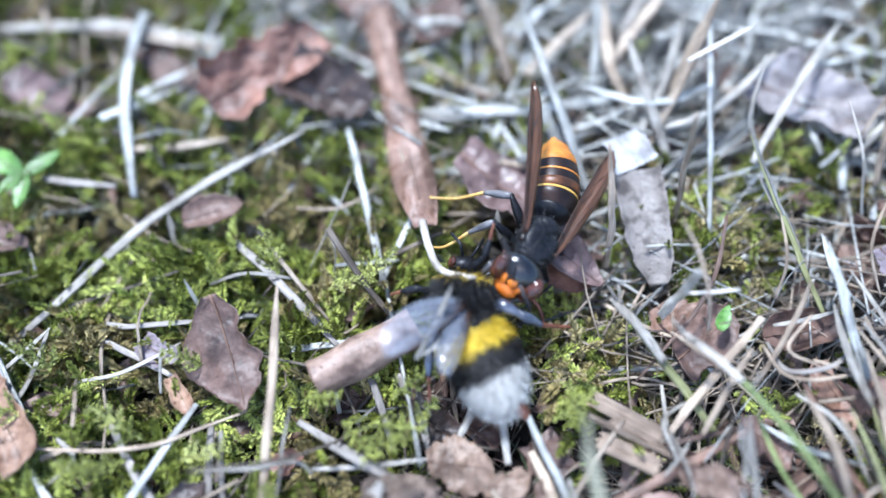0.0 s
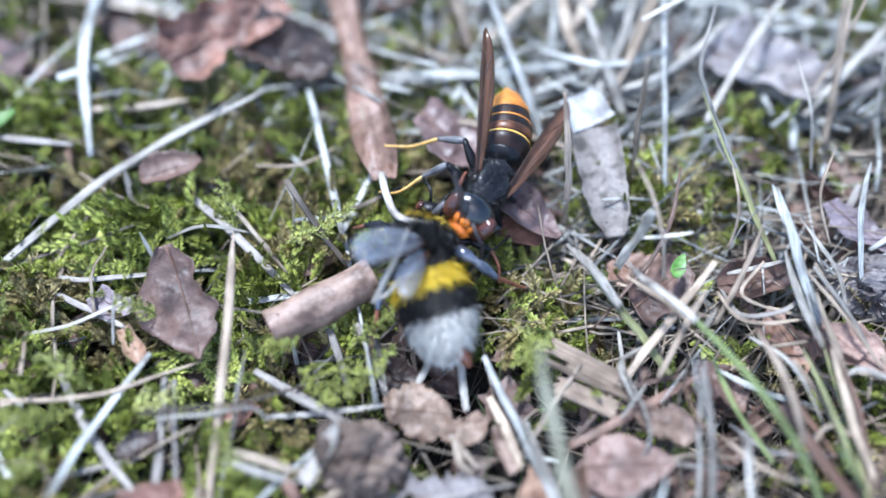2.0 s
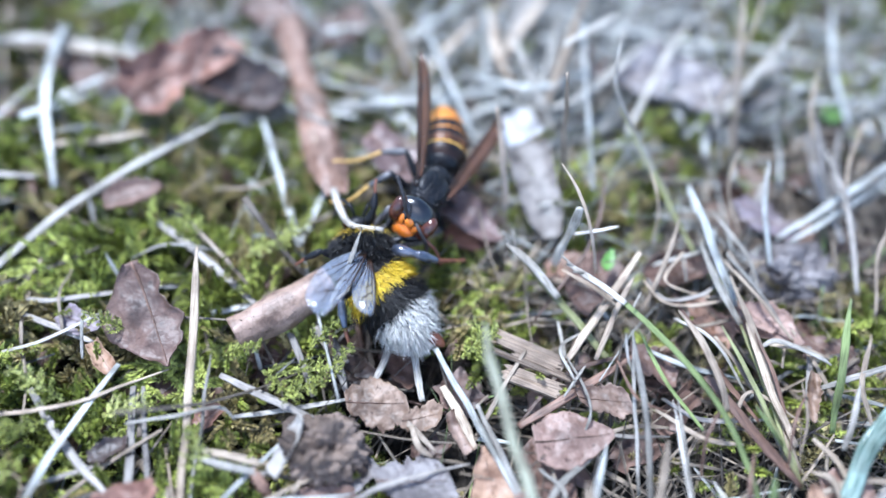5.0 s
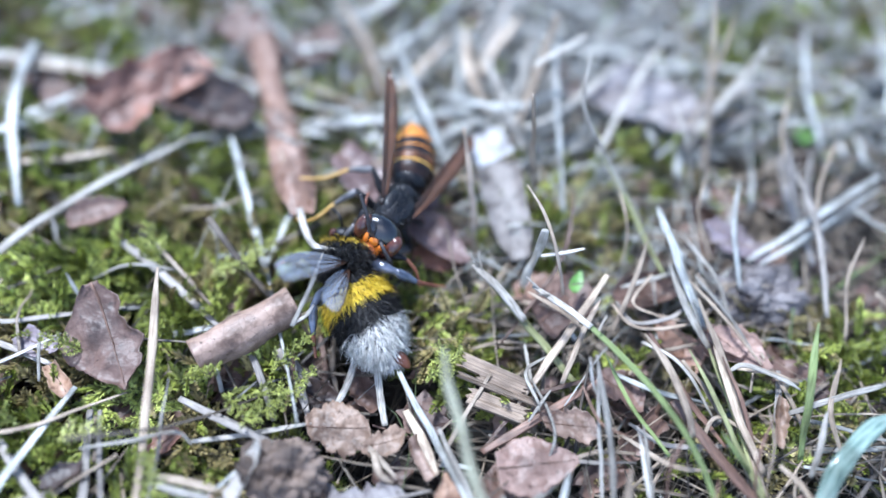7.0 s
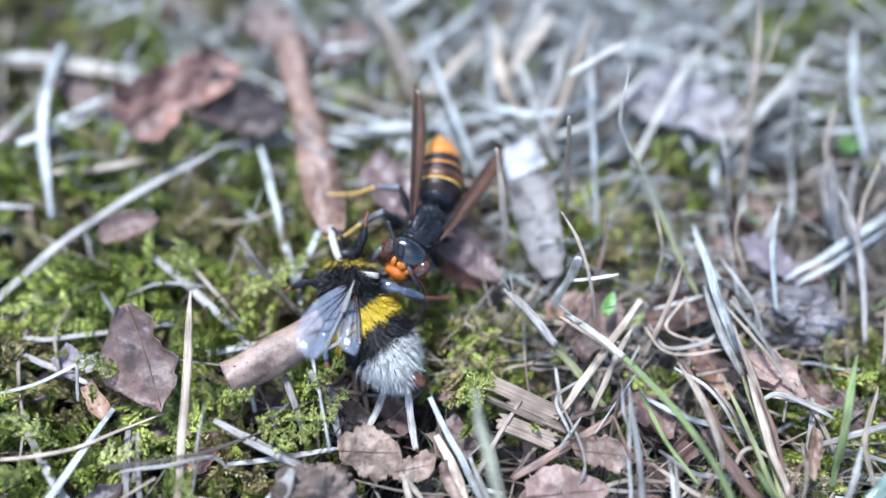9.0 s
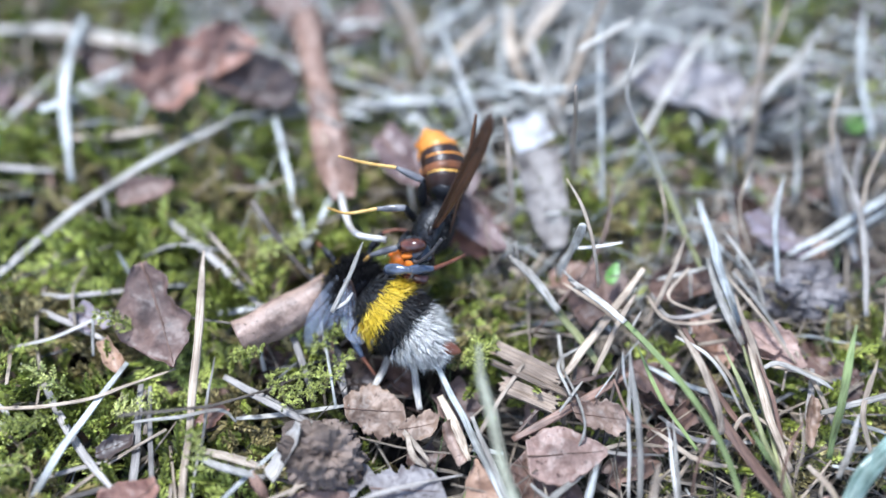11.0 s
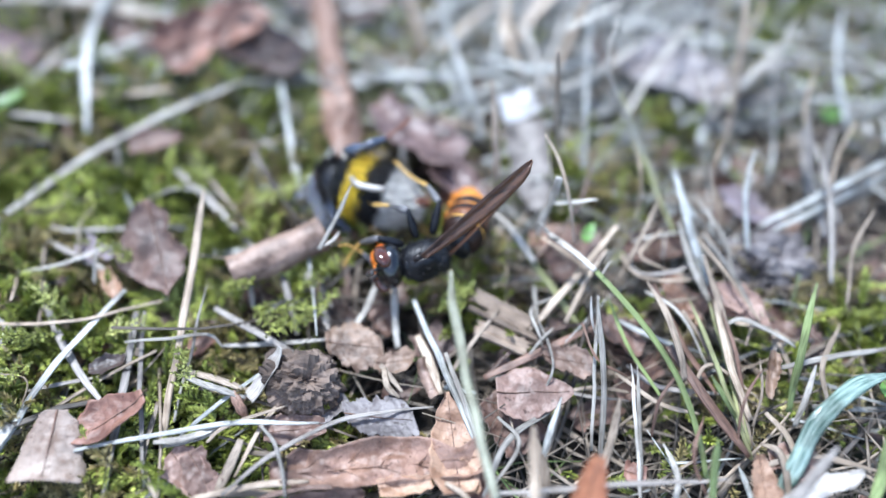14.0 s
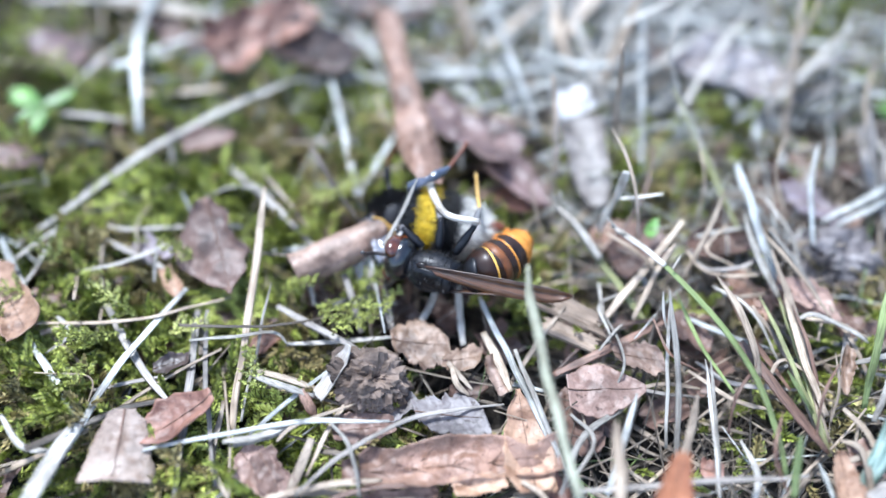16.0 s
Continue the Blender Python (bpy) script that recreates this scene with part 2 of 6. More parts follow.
def spline(pts, steps):
    """Points along a smooth curve through pts."""
    p = [Vector(q) for q in pts]
    p = [2 * p[0] - p[1]] + p + [2 * p[-1] - p[-2]]
    out = []
    spans = len(p) - 3
    for i in range(steps + 1):
        s = min(i / steps * spans, spans - 1e-6)
        k, f = int(s), s - int(s)
        a, b, c, d = p[k:k + 4]
        out.append(0.5 * (2 * b + (c - a) * f + (2 * a - 5 * b + 4 * c - d) * f * f + (3 * b - a - 3 * c + d) * f ** 3))
    return out


def tube(pts, radius, steps=12, n=6, flat=1.0, up=(0, 0, 1), groove=0.0):
    """A tapered rod along pts; radius: a function of 0..1; flat: thickness over width."""
    line = spline(pts, steps)
    verts, uvs, faces = [], [], []
    for i, p in enumerate(line):
        d = (line[min(i + 1, steps)] - line[max(i - 1, 0)]).normalized()
        side = d.cross(Vector(up))
        side = side.normalized() if side.length > 1e-4 else Vector((1, 0, 0))
        top = side.cross(d)
        r = radius(i / steps)
        for j in range(n):
            a = 2 * math.pi * j / n
            dip = groove if groove and j == n // 4 else 1.0
            verts.append(p + side * (r * math.cos(a)) + top * (r * flat * math.sin(a) * dip))
            uvs.append((j / n, i / steps * 4))
    for i in range(steps):
        for j in range(n):
            k = (j + 1) % n
            faces.append((i * n + j, i * n + k, (i + 1) * n + k, (i + 1) * n + j))
    faces.append(tuple(range(n))[::-1])
    faces.append(tuple(steps * n + j for j in range(n)))
    return verts, faces, uvs


def loft(rings, n=20):
    """A closed body along y: rings of (y, half width, half height, middle height)."""
    verts, faces, uvs = [], [], []
    for i, (y, rx, rz, zc) in enumerate(rings):
        for j in range(n):
            a = 2 * math.pi * j / n
            verts.append(Vector((rx * math.cos(a), y, zc + rz * math.sin(a))))
            uvs.append((j / n, i / len(rings)))
    for i in range(len(rings) - 1):
        for j in range(n):
            k = (j + 1) % n
            faces.append((i * n + j, i * n + k, (i + 1) * n + k, (i + 1) * n + j))
    faces.append(tuple(range(n))[::-1])
    faces.append(tuple((len(rings) - 1) * n + j for j in range(n)))
    return verts, faces, uvs


def egg(centre, radii, turn=(0, 0, 0), n=14, point=0.0):
    """An ellipsoid; point > 0 narrows its +y end."""
    m = Euler([radians(a) for a in turn]).to_matrix()
    rings = []
    for i in range(n + 1):
        a = math.pi * (0.02 + 0.96 * i / n)
        k = math.sin(a) * (1 - point * (1 - math.cos(a)) / 2)
        rings.append((radii[1] * -math.cos(a), radii[0] * k, radii[2] * k, 0))
    v, f, u = loft(rings, 16)
    return [m @ q + Vector(centre) for q in v], f, u


SIZE = 1.0


def scaled(piece):
    v, f, u = piece
    return [q * MM * SIZE for q in v], f, u


def made(name, piece, material, parent, label=""):
    v, f, u = scaled(piece)
    return part(name, mesh(name, v, f, material, u), parent, label)


# ---- ground ----
def height(x, y):
    """The soil's height in mm over x, y in mm."""
    p = Vector((x * 0.06, y * 0.06, 0))
    q = Vector((x * 0.35, y * 0.35, 4))
    hollow = 1.8 * math.exp(-((x + 1) ** 2 + (y - 17) ** 2) / 25) + 1.5 * math.exp(-((x + 6) ** 2 + (y - 10) ** 2) / 20)
    return -5.6 - hollow + 1.3 * noise.noise(p) + 0.45 * noise.noise(q)


def mossy(x, y):
    """How thickly moss grows, 0 to 1: thick in the west, in cushions in the east."""
    west = 1 / (1 + math.exp((x - 2 - 0.1 * (y - 25)) / 6))
    holes = noise.noise(Vector((x * 0.13, y * 0.13, 21)))
    patch = noise.noise(Vector((x * 0.045, y * 0.045, 9)))
    cushions = max(math.exp(-((x - 11) ** 2 + (y - 22) ** 2) / 40), math.exp(-((x - 51) ** 2 + (y - 13) ** 2) / 60),
                   math.exp(-((x - 64) ** 2 + (y - 66) ** 2) / 120), math.exp(-((x - 84) ** 2 + (y - 73) ** 2) / 120),
                   math.exp(-((x - 41) ** 2 + (y - 47) ** 2) / 40), math.exp(-((x - 28) ** 2 + (y - 38) ** 2) / 60), math.exp(-((x - 59) ** 2 + (y - 17) ** 2) / 30))
    far = 1 if y < 36 else 0.72 if y < 55 else 0.5
    return far * max(0.0, min(1.0, 0.62 * west + 0.35 * patch * (0.25 + 0.75 * west) + 0.8 * cushions + 0.7 * holes * west - 0.85 * math.exp(-((x + 1) ** 2 + (y - 16) ** 2) / 60)))


def build_ground():
    near = list(np.arange(-150, 151, 2.0))
    far = [150 * 1.32 ** k for k in range(1, 30)]
    axis = [-v for v in far[::-1]] + near + far
    verts = [(x * MM, (y + 35) * MM, height(x, y + 35) * MM if max(abs(x), abs(y)) <= 200 else -0.0056) for y in axis for x in axis]
    k = len(axis)
    faces = [(j * k + i, j * k + i + 1, (j + 1) * k + i + 1, (j + 1) * k + i) for j in range(k - 1) for i in range(k - 1)]
    tagged(new("ground", mesh("ground", verts, faces, SOIL)), "dark mossy soil under straw and moss", "ground", kind="structure")


def frond(rng, length, pairs, size=0.95, thin=0.17):
    """One feathery moss shoot along +y, arching up: verts and faces."""
    verts, faces = [], []
    rise = rng.uniform(0.15, 0.6)
    for i in range(pairs):
        s = i / (pairs - 1)
        y, z = length * s, length * (rise * s - 0.25 * s * s)
        leaf = (0.30 + 0.75 * math.sin(math.pi * min(1, s * 0.8 + 0.2))) * size
        for side in (-1, 1, 0):
            a = side * rng.uniform(0.6, 1.15)
            d = Vector((math.sin(a), math.cos(a), rng.uniform(0.1, 0.7) if side else 0.9)) * leaf * rng.uniform(0.7, 1.2)
            w = Vector((math.cos(a), -math.sin(a), 0.2)) * thin
            base = Vector((0, y, z))
            k = len(verts)
            verts += [base - w * 0.5, base + d * 0.45 - w + Vector((0, 0, 0.08)), base + d, base + d * 0.45 + w]
            faces += [(k, k + 3, k + 2, k + 1)]
    k = len(verts)
    verts += [Vector((-0.09, 0, 0)), Vector((0.09, 0, 0)), Vector((0, length, length * (rise - 0.25)))]
    faces += [(k, k + 1, k + 2)]
    return np.array([tuple(v) for v in verts]), faces


def scatter(name, material, templates, spots, label, category, low=0.7, high=1.3):
    """Many turned, scaled copies of the templates in one mesh. spots: (x, y, z, yaw, lean, scale) in mm and radians."""
    vs, fs, k = [], [], 0
    rng = random.Random(name)
    for x, y, z, yaw, lean, s in spots:
        v, f = templates[rng.randrange(len(templates))]
        m = np.array((Matrix.Rotation(yaw, 3, "Z") @ Matrix.Rotation(lean, 3, "X")).transposed())
        vs.append((v * s) @ m + np.array((x, y, z)))
        fs += [tuple(i + k for i in q) for q in f]
        k += len(v)
    ob = new(name, mesh(name, np.concatenate(vs) * MM, fs, material, smooth=False))
    return tagged(ob, label, category, kind="stuff")


def build_moss():
    rng = random.Random(4)
    temps = [frond(rng, rng.uniform(2.8, 6.0), rng.randrange(14, 22)) for _ in range(14)]
    green, brown = [], []
    while len(green) < 11500:
        x, y = rng.uniform(-85, 100), rng.uniform(-22, 110)
        k = mossy(x, y)
        if rng.random() > k:
            continue
        clump = noise.noise(Vector((x * 0.2, y * 0.2, 44))) + 0.5 * noise.noise(Vector((x * 0.5, y * 0.5, 47)))
        if rng.random() < -1.3 * clump - 0.15:
            continue
        dry = noise.noise(Vector((x * 0.11, y * 0.11, 30))) > 0.08
        top = height(x, y) + rng.uniform(0.8, 3.6 + 2.8 * k) + 1.7 * clump
        lean = rng.uniform(-0.1, 1.0)
        for a, b, reach in COVERS:
            dx, dy = b.x - a.x, b.y - a.y
            s = max(-0.05, min(1.05, ((x - a.x) * dx + (y - a.y) * dy) / (dx * dx + dy * dy)))
            if math.hypot(x - a.x - s * dx, y - a.y - s * dy) < reach:
                top, lean = min(top, a.z + s * (b.z - a.z) - 3.4), 0.0
        spot = (x, y, top, rng.uniform(0, 6.3), lean, rng.uniform(0.5, 1.0))
        (brown if dry and rng.random() < 0.75 else green).append(spot)
    scatter("moss", MOSS, temps, green, "yellow-green feathery moss in dense low cushions", "moss")
    scatter("withered_moss", MOSS_BROWN, temps, brown, "brownish withered moss among the green cushions", "moss")


def moss_shoot(x, y, z, yaw, length, lean, seed):
    """One large feathery shoot that stands out of the moss: a stem with short side branches, all set with tiny leaflets."""
    rng = random.Random(seed)
    vs, fs, k = [], [], 0
    twigs = [(0.0, 0.0, length)] + [(s, (1 if i % 2 else -1) * rng.uniform(0.7, 1.15), length * rng.uniform(0.18, 0.42) * (1.15 - 0.75 * s)) for i, s in enumerate(np.linspace(0.12, 0.9, 9))]
    for s, angle, reach in twigs:
        v, f = frond(rng, reach, max(6, int(reach * 4.2)), 0.5, 0.085)
        v = v + np.array([[rng.gauss(0, 0.05), rng.gauss(0, 0.05), rng.gauss(0, 0.06)] for _ in v])
        turn = np.array(Matrix.Rotation(-angle, 3, "Z").transposed())
        v = v @ turn + np.array((0, length * s, length * (0.35 * s - 0.25 * s * s)))
        vs.append(v)
        fs += [tuple(i + k for i in q) for q in f]
        k += len(v)
    m = np.array((Matrix.Rotation(radians(yaw), 3, "Z") @ Matrix.Rotation(radians(lean), 3, "X")).transposed())
    ob = new("moss_shoot", mesh("moss_shoot", (np.concatenate(vs) @ m + np.array((x, y, z))) * MM, fs, MOSS_TIP, smooth=False))
    return tagged(ob, "pale green feathery moss shoot", "moss", "moss shoots")


# ---- straws and leaves ----
def straw(pts, width, colour, label, flat=0.26, name="dry_straw", category="straw", group="dry straws", ends=(0.7, 0.45)):
    """One blade or stalk through pts (mm), width in mm."""
    a, b = ends
    pts = [Vector(p) for p in pts]
    if len(pts) == 2:
        mid = (pts[0] + pts[1]) / 2
        side = Vector((noise.noise(mid), noise.noise(mid * 1.7), 0.6 * noise.noise(mid * 2.3)))
        pts.insert(1, mid + side * (pts[1] - pts[0]).length * 0.05)
    seed = pts[0].x * 1.37 + pts[0].y
    r = lambda s: 0.5 * width * (a + (1 - a) * min(1, s * 4)) * (1 - (1 - b) * max(0, (s - 0.7) / 0.3)) * (1 + 0.13 * noise.noise(Vector((seed, s * 6, 0))))
    length = sum((b - a).length for a, b in zip(pts, pts[1:]))
    line = spline(pts, 9)
    line = [p + Vector((noise.noise(p * 0.31), noise.noise(p * 0.29 + Vector((9, 0, 0))), 0.6 * noise.noise(p * 0.33 + Vector((0, 9, 0))))) * min(0.2, 0.012 * length) for p in line]
    v, f, u = scaled(tube(line, r, 22, 8, flat, groove=0.2))
    return tagged(new(name, mesh(name, v, f, STRAW[colour], u)), label, category, group)


COVERS = []


def leaf(start, end, width, roll, shape, colour, label, curl=0.6, bend=0.3, fold=0.0, rough=0.35, seed=0, name="dead_leaf", category="leaf", rib=True, veins=False, edges=None):
    """A leaf or a piece of one, from its stalk's end to its tip (mm). curl, bend: the angle over which it rolls across and along."""
    rng = random.Random(seed)
    A, B = Vector(start), Vector(end)
    COVERS.append((A, B, width * (0.42 if abs(curl) < 1.5 else 0.2)))
    along = B - A
    L = along.length
    ey = along.normalized()
    ez = Vector((0, 0, 1)) - ey * ey.z
    ez = Matrix.Rotation(radians(roll), 3, ey) @ ez.normalized()
    ex = ey.cross(ez)
    rim_lift = 0.05 * width * rng.uniform(0.3, 1.4)
    nu, nv = 44, 20
    off = rng.uniform(0, 50)

    knots = [0.0] + sorted(rng.uniform(0.1, 0.9) for _ in range(4)) + [1.0]
    edge = {side: [rng.uniform(0.35, 0.9)] + [rng.uniform(0.6, 1.1) for _ in range(4)] + [rng.uniform(0.15, 0.8)] for side in (-1, 1)}
    if edges:
        knots, edge, shear = [k / (len(edges[0]) - 1) for k in range(len(edges[0]))], {-1: edges[0], 1: edges[1]}, 0.0
    shear = 0.0 if edges else rng.uniform(-0.45, 0.45) if shape in ("shard", "crumb") else 0.0

    def half(s, side):
        jag = noise.noise(Vector((s * 9, side * 3 + off, 1))) * 0.2 + (0.35 - abs(noise.noise(Vector((s * 24, side * 5 + off, 2))))) * 0.12 + noise.noise(Vector((s * 55, side * 5 + off, 2))) * 0.06
        if shape == "ovate":
            w = math.sin(math.pi * min(1, s ** 0.75 * 0.97 + 0.02)) ** 0.7
            jag = jag * 0.5
        elif shape == "lobed":
            w = math.sin(math.pi * (0.03 + 0.94 * s)) ** 0.6 * (0.78 + 0.24 * math.cos(s * 21 + side))
        elif shape == "shard":
            w = float(np.interp(s, knots, edge[side]))
            jag *= 0.45 if edges else 0.9
        elif shape == "crumb":
            w = math.sqrt(max(0.04, 1 - 0.9 * (2 * s - 1) ** 2)) * (0.85 + 0.15 * math.sin(5 * s + off))
            jag = jag * 1.3 + (0.3 - abs(noise.noise(Vector((s * 16, side * 4 + off, 12))))) * 0.12
        elif shape == "flap":
            w = float(np.interp(s, (0, 0.12, 0.85, 1), (0.25, 0.45, 1.0, 0.9)))
            jag *= 0.5
        elif shape == "strip":
            w = min(1, 0.8 + s * 2, 0.3 + (1 - s) * 2.2)
            jag *= 0.3
        else:
            w = min(1, 0.75 + s * 3, 0.7 + (1 - s) * 3)
            jag *= 0.6
        return max(0.03, w + jag) * width * 0.5

    top = []
    for i in range(nu + 1):
        s = i / nu
        wl, wr = half(s, -1), half(s, 1)
        for j in range(nv + 1):
            q = j / nv * 2 - 1
            x = q * (wr if q > 0 else wl)
            c = curl * (1 + 0.4 * noise.noise(Vector((s * 2, off, 7))))
            if abs(c) > 0.02:
                rad = 0.5 * width / c
                ang = x / rad
                shrink = 1 - 0.12 * abs(ang) / 3.1 if abs(ang) > 2 else 1
                px, pz = rad * math.sin(ang) * shrink, rad * (1 - math.cos(ang)) * shrink
            else:
                px, pz = x, 0
            pz += abs(x) * fold
            pz += L * bend * ((s - 0.5) ** 2 - 0.25)
            relief = rough * noise.noise(Vector((x * 0.35 + off, s * L * 0.35, 3))) + 0.35 * rough * noise.noise(Vector((x * 1.1, s * L * 1.1 + off, 5)))
            fan = (s * L - abs(x) * 0.8) / (L * 0.13)
            relief += rim_lift * q ** 6 * (0.6 + 1.2 * noise.noise(Vector((s * 3, off + (3 if q > 0 else 0), 8)))) + rim_lift * 0.7 * max(0, abs(2 * s - 1) - 0.8) * 5
            relief -= 0.05 * max(0, 1 - abs((fan % 1) - 0.5) * 7) * min(1, abs(x))
            top.append(A + ey * (s * L + shear * px * min(1, L / width)) + ex * px + ez * (pz + relief))
    m = nv + 1
    count = len(top)
    verts = [p + ez * 0.07 for p in top] + [p - ez * 0.07 for p in top]
    faces = []
    for i in range(nu):
        for j in range(nv):
            a, b, c, d = i * m + j, i * m + j + 1, (i + 1) * m + j + 1, (i + 1) * m + j
            faces.append((a, b, c, d))
            faces.append((d + count, c + count, b + count, a + count))
    rim = [(0, j) for j in range(nv)] + [(i, nv) for i in range(nu)] + [(nu, j) for j in range(nv, 0, -1)] + [(i, 0) for i in range(nu, 0, -1)]
    ids = [i * m + j for i, j in rim]
    for a, b in zip(ids, ids[1:] + ids[:1]):
        faces.append((b, a, a + count, b + count))
    uvs = [(j / nv, i / nu) for i in range(nu + 1) for j in range(m)] * 2
    ob = new(name, mesh(name, [p * MM for p in verts], faces, LEAF[colour], uvs))
    tagged(ob, label, category, "dead leaves" if name == "dead_leaf" else "")
    if rib:
        line = [top[i * m + nv // 2] + ez * 0.12 for i in range(0, nu + 1, 6)]
        made("midrib", tube(line, lambda s: width * 0.012 * (1.3 - s), 14, 6), STRAW["brown"], ob, "raised midrib of the leaf")
        for row in range(6, nu - 8, 8) if veins else ():
            for side in (-1, 1):
                pts = [top[min(nu, row + k) * m + nv // 2 + side * (k * (nv // 2 - 2)) // 6] + ez * 0.09 for k in range(0, 7, 2)]
                made("vein", tube(pts, lambda s: width * 0.006 * (1.3 - s), 6, 5), STRAW["brown"], ob)
    return ob


def build_litter():
    """Countless thin straws that lie across one another between the larger ones."""
    rng = random.Random(11)
    kinds = (("straw_litter", "mixed", 2300, (0.07, 0.1, 0.14, 0.18, 0.26, 0.36), 0.035, "tangled thin tan and grey straws on the ground"),
             ("bleached_straw_litter", "mixedblue", 850, (0.07, 0.1, 0.14, 0.18, 0.26, 0.36), 0.035, "bleached bluish grass straws lying crosswise"),
             ("green_grass_litter", "mixedgreen", 220, (0.1, 0.15, 0.22), 0.05, "thin green grass blades among the straw"),
             ("fine_fibres", "mixed", 380, (0.035, 0.05, 0.07), 0.22, "hair-thin curled roots and fibres"),
             ("far_straw_litter", "mixedblue", 2200, (0.2, 0.3, 0.42, 0.55), 0.05, "pale grass straws lying in the distance"),
             ("thin_straw_litter", "mixed", 650, (0.06, 0.09, 0.13, 0.2), 0.05, "dense thin dry straws between grass stems"),
             ("crossing_straw_litter", "mixedblue", 110, (0.1, 0.14, 0.2, 0.28), 0.04, "pale straws lying crosswise behind the insects"))
    for name, colour, count, widths, curve, label in kinds:
        pieces, n = [], 0
        while n < count:
            if name == "thin_straw_litter":
                x, y = rng.uniform(12, 75), rng.uniform(-16, 42)
            elif name == "crossing_straw_litter":
                x, y = rng.uniform(14, 46), rng.uniform(22, 47)
            else:
                x, y = rng.uniform(-95 if name != "far_straw_litter" else -38, 110), rng.uniform(-30, 125) if name != "far_straw_litter" else rng.uniform(47, 125)
                if name == "bleached_straw_litter" and y < 38 and rng.random() < 0.6:
                    continue
                if name != "fine_fibres" and rng.random() < mossy(x, y) * (0.7 if y < 50 else 0.35):
                    continue
            n += 1
            a = rng.gauss(0.3, 0.9)
            L = rng.uniform(5, 15) if rng.random() < 0.55 else rng.uniform(12, 32)
            z = height(x, y) + 0.5 + 5.7 * rng.random() ** (1.75 if y < 18 else 1.25)
            d = Vector((math.cos(a), math.sin(a), rng.gauss(0.04, 0.17))) * L * 0.5
            c = Vector((x, y, z))
            bow = Vector((rng.gauss(0, curve), rng.gauss(0, curve), rng.gauss(0.01, 0.03))) * L
            w = rng.choice(widths) * rng.uniform(0.8, 1.2)
            pieces.append(tube([c - d, c - d * 0.3 + bow, c + d * 0.4 - bow * 0.3, c + d], lambda s: w * (1 - 0.5 * s), 7, 6, 0.4, groove=0.3))
        v, f, u = scaled(joined(pieces))
        tagged(new(name, mesh(name, v, f, STRAW[colour], u)), label, "straw", kind="stuff")


def build_crumbs():
    """Small scraps of broken leaves between the straws."""
    rng = random.Random(21)
    temps = []
    for _ in range(16):
        a, b, c = rng.uniform(1.0, 3.2), rng.uniform(0.8, 2.2), rng.uniform(0.15, 0.5)
        grid = [Vector((a * (i - 2) / 2 + rng.gauss(0, 0.22), b * (j - 2) / 2 + rng.gauss(0, 0.22), c * ((j - 2) ** 2) / 3 + rng.gauss(0, 0.10))) for j in range(5) for i in range(5)]
        low = [p - Vector((0, 0, 0.12)) for p in grid]
        faces = []
        for j in range(4):
            for i in range(4):
                k = j * 5 + i
                faces += [(k, k + 1, k + 6, k + 5), (k + 30, k + 31, k + 26, k + 25)]
        rim = [0, 1, 2, 3, 4, 9, 14, 19, 24, 23, 22, 21, 20, 15, 10, 5]
        faces += [(q, p, p + 25, q + 25) for p, q in zip(rim, rim[1:] + rim[:1])]
        temps.append((np.array([tuple(v) for v in grid + low]), faces))
    for name, colour, count, label in (("leaf_crumbs", "brown", 420, "small brown scraps of broken leaves"), ("pale_leaf_crumbs", "pink", 260, "small pale scraps of broken leaves")):
        spots = []
        while len(spots) < count:
            x, y = rng.uniform(-90, 105), rng.uniform(-25, 120)
            if rng.random() > mossy(x, y) * 0.6:
                spots.append((x, y, height(x, y) + rng.uniform(1.2, 4.6), rng.uniform(0, 6.3), rng.gauss(0, 0.5), rng.uniform(0.5, 1.25)))
        scatter(name, LEAF[colour], temps, spots, label, "leaf scraps")


def clod(centre, radii, seed, label, material=CLOD):
    """A crumbly lump with ridges and a hollow."""
    rings = [(radii[1] * -math.cos(math.pi * (0.02 + 0.96 * i / 40)), radii[0] * math.sin(math.pi * (0.02 + 0.96 * i / 40)), radii[2] * math.sin(math.pi * (0.02 + 0.96 * i / 40)), 0) for i in range(41)]
    v, f, u = loft(rings, 56)
    out = []
    for p in v:
        q = Vector((p.x / radii[0], p.y / radii[1], p.z / radii[2]))
        k = 1 + 0.30 * noise.noise(q * 1.3 + Vector((seed, 0, 0))) + 0.20 * abs(noise.noise(q * 2.6)) + 0.22 * noise.noise(q * 5) + 0.16 * noise.noise(q * 11) + 0.08 * noise.noise(q * 23)
        k -= 0.62 * max(0, 1 - (q - Vector((0.35, -0.15, 0.95))).length * 2.0) + 0.4 * max(0, 1 - (q - Vector((-0.5, -0.75, 0.3))).length * 2.2)
        out.append((p * k + Vector(centre)) * MM)
    return tagged(new("soil_clod", mesh("soil_clod", out, f, material, u, smooth=False)), label, "clod")


